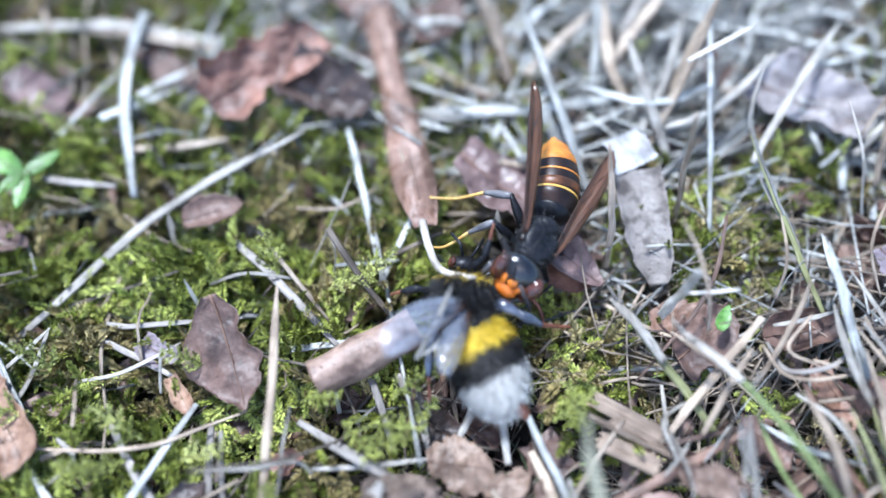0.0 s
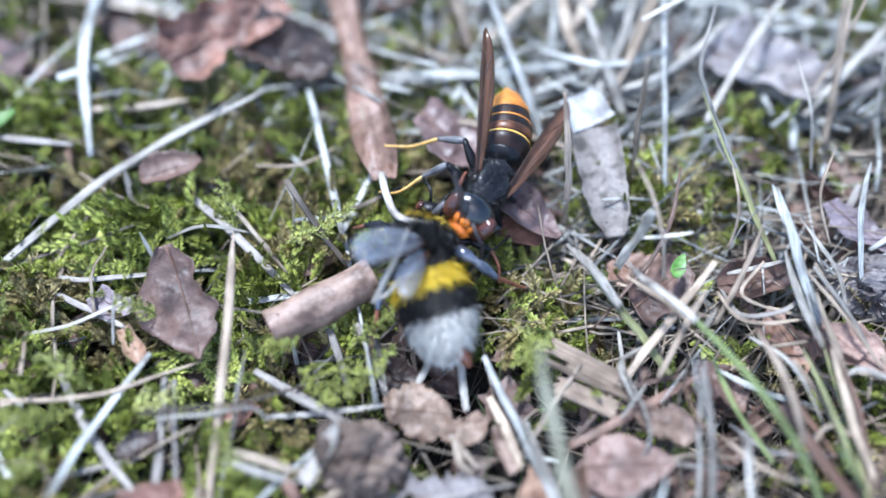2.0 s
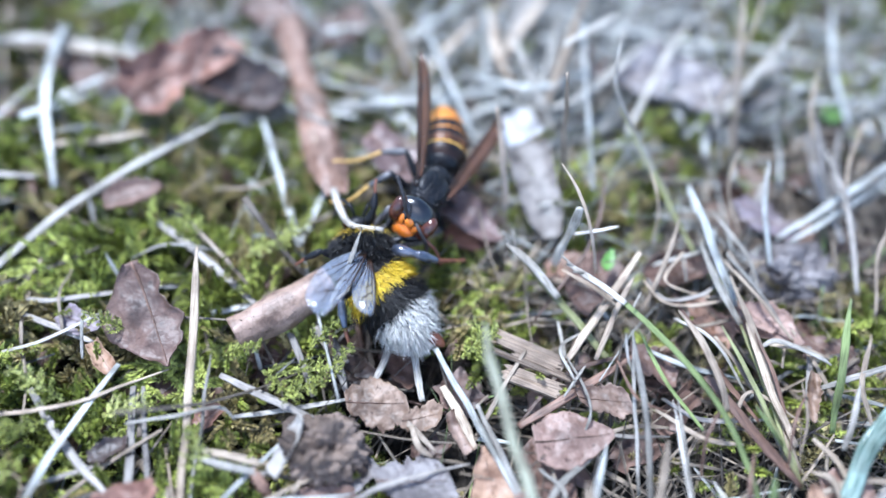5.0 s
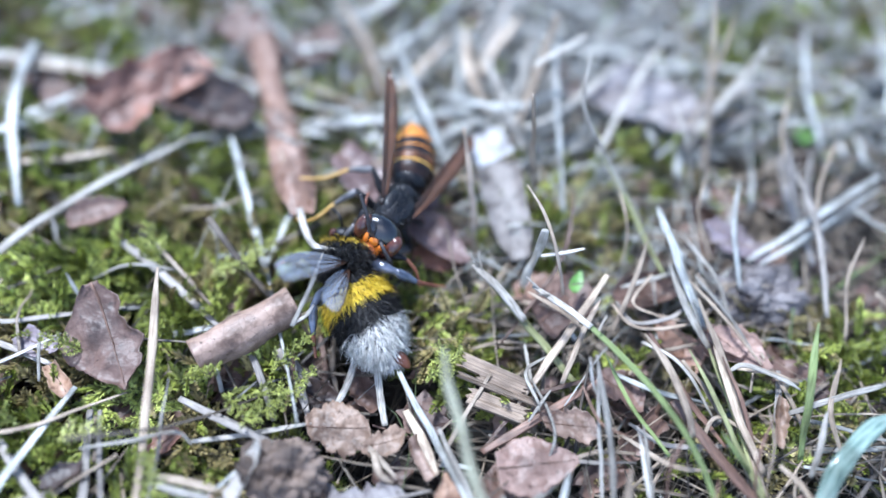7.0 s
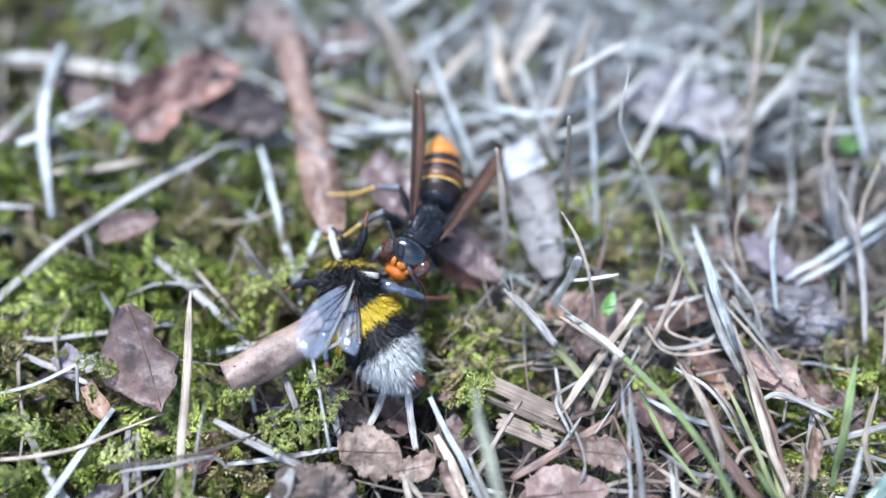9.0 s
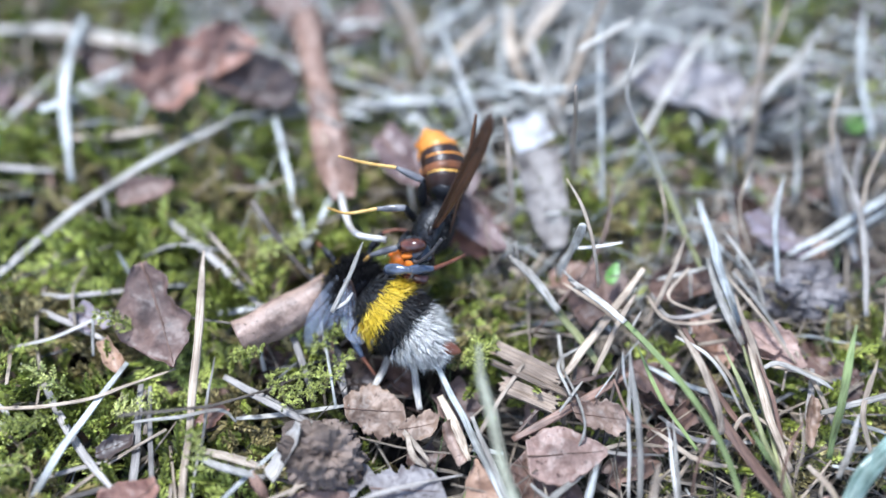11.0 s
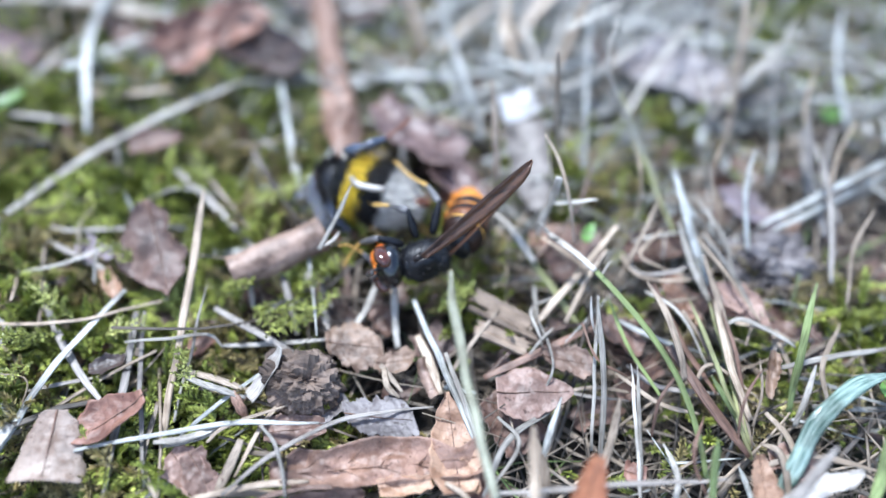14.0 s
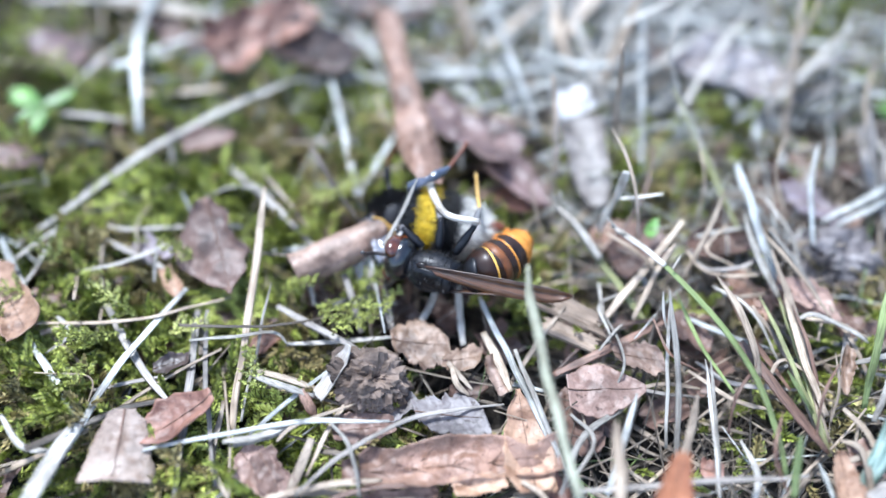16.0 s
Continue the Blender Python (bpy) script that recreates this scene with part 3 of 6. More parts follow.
def chip(start, end, width, thick, label, seed=0):
    """A splinter of wood with torn ends."""
    rng = random.Random(seed)
    A, B = Vector(start), Vector(end)
    ey = (B - A).normalized()
    ex = ey.cross(Vector((0, 0, 1))).normalized()
    ez = ex.cross(ey)
    verts, faces, uvs = [], [], []
    nu, nv = 10, 6
    for layer in (0.5, -0.5):
        for j in range(nv + 1):
            a, b = rng.uniform(0, 0.12), rng.uniform(0.86, 1)
            for i in range(nu + 1):
                s = a + (b - a) * i / nu
                q = j / nv - 0.5
                p = A + (B - A) * s + ex * (q * width) + ez * (layer * thick + 0.25 * noise.noise(Vector((q * 5, s, seed))))
                verts.append(p * MM)
                uvs.append((j / nv, s))
    m, count = nu + 1, (nu + 1) * (nv + 1)
    for j in range(nv):
        for i in range(nu):
            a, b, c, d = j * m + i, j * m + i + 1, (j + 1) * m + i + 1, (j + 1) * m + i
            faces += [(a, b, c, d), (d + count, c + count, b + count, a + count)]
    rim = [i for i in range(nu)] + [j * m + nu for j in range(nv)] + [nv * m + i for i in range(nu, 0, -1)] + [j * m for j in range(nv, 0, -1)]
    for a, b in zip(rim, rim[1:] + rim[:1]):
        faces.append((b, a, a + count, b + count))
    return tagged(new("wood_splinter", mesh("wood_splinter", verts, faces, WOOD, uvs, smooth=False)), label, "wood splinter", "wood splinters")


# ---- insects ----
def fur(rings, bands, count, length, seed, sweep=0.55, along=-1):
    """Hairs on a lofted body. bands: (from y, to y, key). Gives pieces by key. along: which way they lie."""
    rng = random.Random(seed)
    out = {key: ([], [], []) for _, _, key in bands}
    ys = [r[0] for r in rings]
    order = sorted(range(len(ys)), key=lambda i: ys[i])
    ys = [ys[i] for i in order]
    for _ in range(count):
        y = rng.uniform(ys[0], ys[-1])
        keys = [k for lo, hi, k in bands if lo <= y + rng.gauss(0, 0.28) < hi]
        if not keys:
            continue
        rx = float(np.interp(y, ys, [rings[i][1] for i in order]))
        rz = float(np.interp(y, ys, [rings[i][2] for i in order]))
        zc = float(np.interp(y, ys, [rings[i][3] for i in order]))
        a = rng.uniform(0, 2 * math.pi)
        root = Vector((rx * math.cos(a), y, zc + rz * math.sin(a)))
        out_dir = Vector((math.cos(a), 0, math.sin(a)))
        L = length * (rng.uniform(0.6, 1.25) if rng.random() < 0.93 else rng.uniform(1.3, 1.7))
        d = (out_dir * 0.75 + Vector((rng.gauss(0, 0.25), along * sweep + rng.gauss(0, 0.25), rng.gauss(0, 0.25)))).normalized()
        mid = root + d * L * 0.55
        tip = root + (d + Vector((0, along * 0.35, -0.12))).normalized() * L
        w = out_dir.cross(d)
        w = (w.normalized() if w.length > 1e-3 else Vector((1, 0, 0))) * 0.035
        v, f, u = out[keys[0]]
        k = len(v)
        v += [root - w * 1.3, root + w * 1.3, mid + w, mid - w, tip]
        f += [(k, k + 1, k + 2, k + 3), (k + 3, k + 2, k + 4)]
        u += [(0, 0)] * 5
    return out


def wing_piece(root, tip, width, lift=0.4, seed=0, n=16):
    """A membrane from root to tip in the xy plane, its front edge straighter than its rear; and its veins."""
    A, B = Vector(root), Vector(tip)
    d = (B - A).normalized()
    side = d.cross(Vector((0, 0, 1))).normalized()
    L = (B - A).length

    def at(s, q):
        wide = width * (0.18 + 0.82 * math.sin(math.pi * min(1, s * 0.78 + 0.02)) ** 0.9) * (1 if s < 0.85 else math.sqrt(max(0.02, 1 - ((s - 0.85) / 0.155) ** 2)))
        z = lift * math.sin(s * 2.6) + 0.16 * math.sin(q * 9 + seed) * min(1, s * 3) + 0.12 * noise.noise(Vector((s * 4, q * 3, seed)))
        return A + d * (s * L) + side * ((q - 0.22) * wide) + Vector((0, 0, z))
    m = 9
    top = [at(i / n, j / (m - 1)) for i in range(n + 1) for j in range(m)]
    count = len(top)
    verts = top + [p - Vector((0, 0, 0.03)) for p in top]
    faces = []
    for i in range(n):
        for j in range(m - 1):
            a, b, c, e = i * m + j, i * m + j + 1, (i + 1) * m + j + 1, (i + 1) * m + j
            faces += [(a, b, c, e), (e + count, c + count, b + count, a + count)]
    rim = [(0, j) for j in range(m - 1)] + [(i, m - 1) for i in range(n)] + [(n, j) for j in range(m - 1, 0, -1)] + [(i, 0) for i in range(n, 0, -1)]
    ids = [i * m + j for i, j in rim]
    for a, b in zip(ids, ids[1:] + ids[:1]):
        faces.append((b, a, a + count, b + count))
    uvs = [(0, 0)] * len(verts)
    veins = []
    for q0, q1, s1, r in ((0.0, 0.0, 0.97, 0.13), (0.12, 0.14, 0.8, 0.09), (0.22, 0.45, 0.9, 0.07), (0.3, 0.75, 0.78, 0.06), (0.35, 0.95, 0.6, 0.06)):
        pts = [at(s1 * k / 6, q0 + (q1 - q0) * k / 6) + Vector((0, 0, 0.02)) for k in range(7)]
        veins.append(tube(pts, lambda s: r * (1 - 0.6 * s), 10, 5))
    for s0, qa, qb in ((0.45, 0.12, 0.45), (0.62, 0.14, 0.6), (0.7, 0.4, 0.75)):
        pts = [at(s0 + 0.04 * k, qa + (qb - qa) * k / 3) + Vector((0, 0, 0.02)) for k in range(4)]
        veins.append(tube(pts, lambda s: 0.05, 6, 5))
    return (verts, faces, uvs), veins


def wing(name, parent, hinge, tip, width, membrane, label, seed=0, lift=0.4):
    """A wing whose origin is its hinge (mm in the thing's space); tip relative to the hinge."""
    skin, veins = wing_piece((0, 0, 0), tip, width, lift, seed)
    ob = made(name, skin, membrane, parent, label)
    for v in veins:
        made("wing_vein", v, VEIN, ob)
    ob.location = Vector(hinge) * MM * SIZE
    return ob


def leg(parent, pts, thick, upper, lower, label, split=2, shin=None):
    """A jointed leg through pts, with its origin at the hip: the upper joints in one colour, the foot in another."""
    hip = Vector(pts[0])
    pts = [Vector(p) - hip for p in pts]
    body = [tube([pts[i], pts[i + 1]], lambda s, k=i: thick * (1.15 - 0.2 * k) * (0.75 + 0.5 * math.sin(math.pi * min(1, s + 0.12))), 8, 8) for i in range(split)]
    body += [egg(pts[i], (thick * 0.85,) * 3, n=6) for i in range(1, split)]
    lowest = body.pop(split - 1) if shin else None
    ob = made("leg", joined(body), upper, parent, label)
    ob.location = hip * MM * SIZE
    if shin:
        made("tibia", lowest, shin, ob, "translucent grey shin of the leg")
    foot = tube(pts[split:], lambda s: thick * (0.62 - 0.26 * s) * (0.78 + 0.3 * ((s * 7) % 1)), 42, 7)
    made("tarsus", foot, lower, ob, "jointed foot of the leg")
    return ob


SEGMENTS = [(1.5, 0.7, 2.35), (1.9, 2.35, 2.85), (2.4, 2.85, 2.85), (2.2, 2.85, 2.45), (1.6, 2.45, 1.7), (1.5, 1.7, 0.3)]


def build_hornet():
    root = new("hornet")
    tagged(root, "black and orange hornet gripping a bumblebee on the ground", "hornet")
    thorax = [(3.0, 0.8, 0.8, 0.2), (2.8, 1.5, 1.4, 0.15), (2.2, 2.0, 1.9, 0.1), (1.2, 2.25, 2.15, 0.1), (0, 2.3, 2.2, 0.05), (-1.2, 2.2, 2.1, 0.1),
              (-1.5, 2.08, 1.9, 0.15), (-1.8, 2.08, 1.98, 0.15), (-2.5, 1.85, 1.7, 0), (-3.0, 1.3, 1.3, -0.2), (-3.4, 0.6, 0.7, -0.4)]
    th = made("thorax", loft(thorax, 28), CHITIN, root, "satin black thorax")
    made("scutellum", egg((0, -1.9, 1.75), (1.3, 0.7, 0.5)), CHITIN, th)
    made("collar", egg((0, 2.5, 0.9), (1.6, 0.5, 0.9)), CHITIN, th)
    for s in (-1, 1):
        made("wing_base", egg((s * 1.85, 1.0, 1.35), (0.45, 0.7, 0.35), (0, s * 25, 0)), CHITIN_BROWN, th)
        made("furrow_plate", egg((s * 0.88, 0.4, 1.72), (1.05, 1.7, 0.5)), CHITIN, th)
    hair = fur(thorax, [(-4, 4, "k")], 700, 0.55, 3, 0.2)["k"]
    made("thorax_hair", hair, FUR_BLACK, th)
    head = made("head", egg((0, 0, 0), (2.9, 1.8, 2.6), n=22), CHITIN_GLOSS, root, "black head with an orange face")
    head.location = Vector((0, 4.2, -0.3)) * MM * SIZE
    for s in (-1, 1):
        made("compound_eye", egg((s * 1.95, 0.85, 0.25), (0.95, 1.2, 1.85), (0, s * 14, s * -30)), EYE_SHELL, head, "glossy dark red-brown eye")
        made("cheek", egg((s * 1.0, 1.62, -0.1), (0.36, 0.34, 0.8), (0, s * 16, s * -24)), FACE, head, "orange cheek")
        made("mandible", egg((s * 0.72, 1.15, -2.2), (0.62, 0.6, 0.85), (-15, s * 20, s * 14), point=0.3), FACE_RED, head, "orange-red jaw")
        feeler = [(0.5, 1.7, 0.9), (1.2, 2.6, 2.1), (2.5, 2.6, 3.6), (4.4, 2.2, 5.0)] if s > 0 else [(-0.5, 1.5, 0.7), (-1.6, 2.2, 0.5), (-3.2, 1.9, -0.8), (-4.4, 1.2, -3.4)]
        made("antenna", tube(feeler, lambda t: 0.25 * (0.82 + 0.22 * ((t * 12) % 1)), 48, 8), FEELER, head, "segmented dark grey feeler")
        made("antenna_socket", egg((s * 0.5, 1.5, 0.75), (0.34, 0.3, 0.34), n=8), CHITIN, head)
    made("forehead", egg((0, 1.62, 0.15), (0.62, 0.36, 0.66)), FACE, head, "orange forehead")
    made("clypeus", egg((0, 1.5, -1.35), (1.4, 0.8, 1.0)), FACE, head, "bright orange bulging face plate")
    for k in (-1, 0, 1):
        made("ocellus", egg((0.42 * k, 0.75, 2.1 - 0.2 * abs(k)), (0.18, 0.16, 0.16), n=8), EYE_SHELL, head)
    segs = []
    for i, (L, r0, r1) in enumerate(SEGMENTS):
        rings = [(0.5, r0 * 0.82, r0 * 0.78, 0)]
        for k in range(9):
            s = k / 8
            r = r0 + (r1 - r0) * math.sin(s * math.pi / 2) + (0.12 * math.sin(math.pi * s) if i < 5 else 0.25 * math.sin(math.pi * s))
            rings.append((-L * s, r, r * 0.95, 0))
        rings.append((-L - 0.02, r1 * 0.8, r1 * 0.75, 0))
        body = CHITIN if i == 0 else CHITIN_BROWN if i < 4 else BAND_ORANGE
        seg = made("abdomen_segment", loft(rings, 28), body, root, ("black first ring of the abdomen", "dark brown ring with a thin yellow rim", "dark brown ring with a red-brown front and a thin orange rim", "ring with a broad orange rear", "orange ring near the tip", "orange tip of the abdomen")[i])
        lo = {1: 0.86, 2: 0.9, 3: 0.6}.get(i)
        if lo is not None:
            band = []
            for k in range(5):
                s = lo + (1 - lo) * k / 4
                r = r0 + (r1 - r0) * math.sin(s * math.pi / 2) + 0.12 * math.sin(math.pi * s) + (0.04 if 0 < k else 0.0)
                band.append((-L * s * 1.004, r, r * 0.95, 0))
            band.append((-L - 0.05, r1 * 0.8, r1 * 0.75, 0))
            made("rim_band", loft(band, 28), BAND_YELLOW if i < 2 else BAND_ORANGE, seg, "yellow-orange rim of the ring")
        if i == 2:
            front = [(-L * q, (r0 + (r1 - r0) * math.sin(q * math.pi / 2) + 0.12 * math.sin(math.pi * q)) + 0.03 * math.sin(math.pi * (q - 0.08) / 0.42), 0.0, 0) for q in (0.08, 0.2, 0.35, 0.5)]
            made("front_band", loft([(y, r, r * 0.95, zc) for y, r, _, zc in front], 28), BAND_BROWN, seg, "red-brown front of the ring")
        if 1 <= i <= 4:
            for s in (-1, 1):
                made("belly_spot", egg((s * 0.95, -L * 0.62, -(r0 + r1) * 0.5 * 0.86), (0.7, L * 0.24, 0.36), (0, s * -22, 0)), BAND_ORANGE, seg, "orange-yellow blotch on the belly")
        segs.append(seg)
    wings = [wing("wing", root, (1.9, 0.9, 1.5), (1.6, -17.0, 0), 2.0, WING_BROWN, "narrow smoky brown wing folded lengthwise", 1),
             wing("wing", root, (-1.9, 0.9, 1.5), (-1.6, -17.0, 0), 2.0, WING_BROWN, "narrow smoky brown wing folded lengthwise", 2)]
    legs = []
    for s in (1, -1):
        legs.append(leg(root, [(s * 1.4, 2.0, -1.8), (s * 2.9, 4.6, -0.8), (s * 3.1, 6.6, -3.9), (s * 2.0, 8.1, -5.4), (s * 0.8, 9.3, -5.7)], 0.36, CHITIN, LEG_YELLOW, "black foreleg with a yellow foot", 2, LEG_GREY))
        legs.append(leg(root, [(s * 1.7, 0.2, -2.0), (s * 5.0, 0.5, -0.8), (s * 6.3, 2.0, -3.4), (s * 7.4, 3.9, -6.1), (s * 9.2, 4.6, -7.5)], 0.38, CHITIN, LEG_YELLOW, "black middle leg with a yellow foot", 2, LEG_GREY))
        legs.append(leg(root, [(s * 1.5, -1.8, -2.0), (s * 4.9, -3.4, -0.6), (s * 7.3, -3.1, -3.0), (s * 9.3, -1.9, -5.8), (s * 11.8, -0.8, -7.4)], 0.40, CHITIN, LEG_YELLOW, "black hind leg with a yellow foot", 2, LEG_GREY))
    return root, head, segs, wings, legs


BEE_ABDOMEN = [(1.12 * y, rx, rz, zc) for y, rx, rz, zc in [(2.2, 0.9, 0.8, -0.1), (1.8, 2.4, 2.1, 0), (0.8, 3.3, 3.0, 0), (-1.2, 3.75, 3.4, 0), (-3.4, 3.75, 3.4, 0), (-5.4, 3.35, 3.05, -0.1), (-7.0, 2.5, 2.3, -0.3), (-8.2, 1.4, 1.3, -0.5), (-8.8, 0.4, 0.4, -0.6)]]
BEE_THORAX = [(1.12 * y, rx, rz, zc) for y, rx, rz, zc in [(6.6, 0.8, 0.8, -0.4), (6.2, 2.0, 1.9, -0.3), (5.4, 2.9, 2.8, -0.1), (4.1, 3.3, 3.1, 0.1), (2.6, 2.8, 2.7, 0.1), (1.7, 1.6, 1.6, 0)]]


def build_bee():
    root = new("bumblebee")
    tagged(root, "furry bumblebee with yellow bands and a white tail", "bumblebee")
    abdomen = made("abdomen", loft(BEE_ABDOMEN, 28), CHITIN, root, "banded furry abdomen")
    thorax = made("thorax", loft(BEE_THORAX, 28), CHITIN, root, "black furry thorax with a yellow collar")
    coat = fur(BEE_ABDOMEN, [(0.4, 3, "black"), (-2.2, 0.4, "yellow"), (-5.2, -2.2, "black2"), (-12, -5.2, "white")], 15000, 1.35, 5)
    for key, name, m in (("black", "black_fur", FUR_BLACK), ("yellow", "yellow_fur", FUR_YELLOW), ("black2", "black_fur", FUR_BLACK), ("white", "white_fur", FUR_WHITE)):
        made(name, coat[key], m, abdomen, {"yellow": "band of bright yellow fur", "white": "tail of white fur"}.get(key, "band of black fur"))
    coat = fur(BEE_THORAX, [(0, 6.1, "black"), (6.1, 6.8, "yellow"), (6.8, 9, "black2")], 8000, 1.3, 6, 0.1)
    for key, name, m in (("black", "black_fur", FUR_BLACK), ("yellow", "yellow_fur", FUR_OCHRE), ("black2", "black_fur", FUR_BLACK)):
        made(name, coat[key], m, thorax, "dull yellow fur collar" if key == "yellow" else "black fur")
    head = made("head", egg((0, 8.1, -1.5), (1.9, 1.3, 1.9)), CHITIN, root, "black head")
    for s in (-1, 1):
        made("compound_eye", egg((s * 1.55, 8.3, -1.2), (0.5, 0.7, 1.1)), EYE_SHELL, head)
        made("antenna", tube([(s * 0.5, 9.1, -0.8), (s * 1.1, 10.4, -0.2), (s * 2.0, 11.8, -1.4)], lambda t: 0.2, 10, 7), CHITIN, head)
    made("sting_end", egg((0.9, -10.4, 0.8), (0.95, 1.3, 0.75), (195, 0, 20), point=0.4), LEG_RED, abdomen, "reddish tip of the tail")
    wings = [wing("wing", root, (-0.6, 3.4, 3.2), (-7.4, -8.6, 0.6), 4.0, WING_CLEAR, "clear grey glossy wing with dark veins", 3),
             wing("hind_wing", root, (-0.2, 2.4, 3.2), (-3.2, -7.4, 0.8), 2.7, WING_CLEAR, "short clear hind wing", 4),
             wing("wing", root, (2.2, 4.2, 1.6), (2.0, -9.5, -3.6), 3.6, WING_CLEAR, "clear grey glossy wing with dark veins", 5)]
    leg(root, [(3.4, 1.6, 2.4), (4.7, -0.9, 3.7), (6.8, -3.0, 3.1), (9.0, -3.9, 2.2), (11.2, -4.6, 1.2)], 0.56, LEG_SHINE, LEG_RED, "polished black hind leg with a reddish foot")
    front = [thorax, head]
    front.append(leg(root, [(2.4, 5.0, 0.0), (4.8, 5.6, 1.6), (7.2, 5.2, 2.4), (8.6, 3.8, 2.2), (9.4, 2.0, 1.8)], 0.45, CHITIN, LEG_RED, "black middle leg with a reddish foot held up"))
    front.append(leg(root, [(1.6, 6.4, -1.8), (3.8, 8.2, -0.6), (4.6, 9.8, -1.8), (5.2, 11.2, -2.4)], 0.40, CHITIN, LEG_RED, "black foreleg"))
    leg(root, [(-2.2, 2.2, -1.4), (-4.8, 0.6, -0.6), (-6.0, -2.2, -2.2), (-6.6, -4.6, -3.6)], 0.5, LEG_SHINE, LEG_RED, "black hind leg")
    front.append(leg(root, [(-2.4, 4.2, -1.6), (-5.2, 4.6, -0.6), (-6.8, 4.2, -2.4), (-7.8, 3.8, -3.8)], 0.42, CHITIN, LEG_RED, "black middle leg"))
    front.append(leg(root, [(0.4, 7.4, 0.6), (0.9, 8.8, 3.0), (1.1, 10.6, 3.8), (1.2, 11.6, 3.8), (1.5, 12.6, 3.4)], 0.42, CHITIN, LEG_RED, "black foreleg with a reddish foot"))
    return root, wings, front


def stance(x, y, z, fx, fy, fz, ux, uy, uz):
    """The pose of an insect at x, y, z (mm) that faces f with its back towards u."""
    f = Vector((fx, fy, fz)).normalized()
    u = Vector((ux, uy, uz))
    u = (u - f * u.dot(f)).normalized()
    r = f.cross(u)
    m = Matrix((r, f, u)).transposed().to_4x4()
    m.translation = Vector((x, y, z)) * MM
    return m


build_ground()
build_litter()
build_crumbs()
straw([(-49.4, 24.6, 0.0), (-34.8, 40.6, 1.0), (-18.7, 50.1, 3.0)], 1.2, "pale", "pale bleached grass straw lying across the moss", flat=0.50)
straw([(-42.1, 70.5, 2.0), (-42.0, 61.1, 3.0), (-41.3, 53.0, 2.0), (-39.1, 42.8, 0.0)], 1.45, "blue", "bluish-white bleached grass blade lying across the moss")
straw([(-13.6, 51.0, 2.0), (-10.7, 39.9, 2.0), (-8.0, 28.8, 0.0)], 0.89, "blue", "bluish-white bleached grass blade lying across the moss")
straw([(-20.6, 23.7, 0.0), (-11.0, 24.5, 1.0)], 0.81, "blue", "bluish-white bleached grass blade lying across the moss")
straw([(-28.0, 31.2, 1.0), (-23.5, 31.5, 3.0), (-18.5, 31.7, 1.0)], 0.48, "pale", "pale bleached grass straw lying across the moss")
straw([(-18.7, 28.4, 7.0), (-18.9, 18.8, 5.0), (-19.9, 1.1, 0.0)], 0.91, "tan", "tan dry grass stalk standing up from the ground", ends=(0.25, 0.8), flat=0.60)
straw([(-16.9, 16.6, 5.0), (-19.1, 2.6, 0.0)], 0.36, "pale", "pale bleached grass straw standing up from the ground", ends=(0.25, 0.8), flat=0.60)
straw([(-45.6, 13.4, 1.0), (-35.4, 12.7, 2.5), (-28.8, 13.9, 2.5), (-22.3, 17.0, 1.0)], 0.43, "tan", "tan dry grass stalk lying across other straws", flat=0.70)
straw([(-27.1, 17.5, 2.0), (-32.1, 8.2, 2.5), (-34.7, 1.5, 2.0), (-37.8, -5.9, 1.0)], 0.86, "blue", "bluish-white bleached grass blade lying across other straws")
straw([(-44.0, 11.6, 1.0), (-34.9, 1.6, 1.5)], 0.87, "blue", "bluish-white bleached grass blade lying across the moss")
straw([(-25.4, 10.7, 2.5), (-20.1, 10.9, 3.2), (-16.2, 11.5, 3.0), (-14.7, 10.4, 2.0)], 0.42, "pale", "pale bleached grass straw lying across other straws")
straw([(-15.1, 11.1, 1.0), (-3.1, 12.1, 1.0)], 0.59, "pale", "pale bleached grass straw lying on the litter")
straw([(-16.8, 15.8, 1.0), (-6.8, 10.3, 1.0)], 0.92, "grey", "grey weathered straw lying across the moss")
straw([(-18.5, 8.0, 1.0), (-11.1, 5.7, 1.6)], 0.67, "tan", "tan dry grass stalk lying on the litter")
straw([(-11.1, 5.7, 1.6), (-12.0, 4.1, 1.2), (-11.1, 3.0, 0.5)], 0.56, "brown", "reddish-brown withered blade lying on the litter")
straw([(-28.4, -1.0, 1.5), (-13.5, 1.7, 2.0), (-3.3, 2.1, 2.0)], 0.59, "blue", "bluish-white bleached grass blade lying across other straws", flat=0.50)
straw([(-19.3, -0.3, 1.0), (-13.6, 1.2, 1.5)], 0.84, "pale", "pale bleached grass straw lying on the litter")
straw([(-12.1, -5.4, 2.0), (-7.8, -1.7, 2.5), (-2.6, 1.5, 2.5), (2.5, 3.2, 2.0), (8.7, 4.4, 1.0)], 0.49, "grey", "grey weathered straw lying across other straws", flat=0.50)
straw([(-36.2, 15.8, 1.0), (-31.8, 9.7, 1.5), (-26.2, 3.7, 1.0)], 0.89, "grey", "grey weathered straw lying across the moss")
straw([(-25.8, 15.5, 0.6), (-25.0, 5.2, 0.6), (-24.3, -5.6, 0.5)], 0.92, "grey", "grey weathered straw lying on the litter")
straw([(-21.2, 4.9, 0.0), (-21.2, -1.7, 0.5), (-18.8, -5.7, 1.0)], 0.69, "tan", "tan dry grass stalk lying on the litter")
straw([(-51.4, 24.9, 1.0), (-47.5, 19.8, 1.5), (-43.7, 14.2, 1.0)], 0.84, "blue", "bluish-white bleached grass blade lying across the moss")
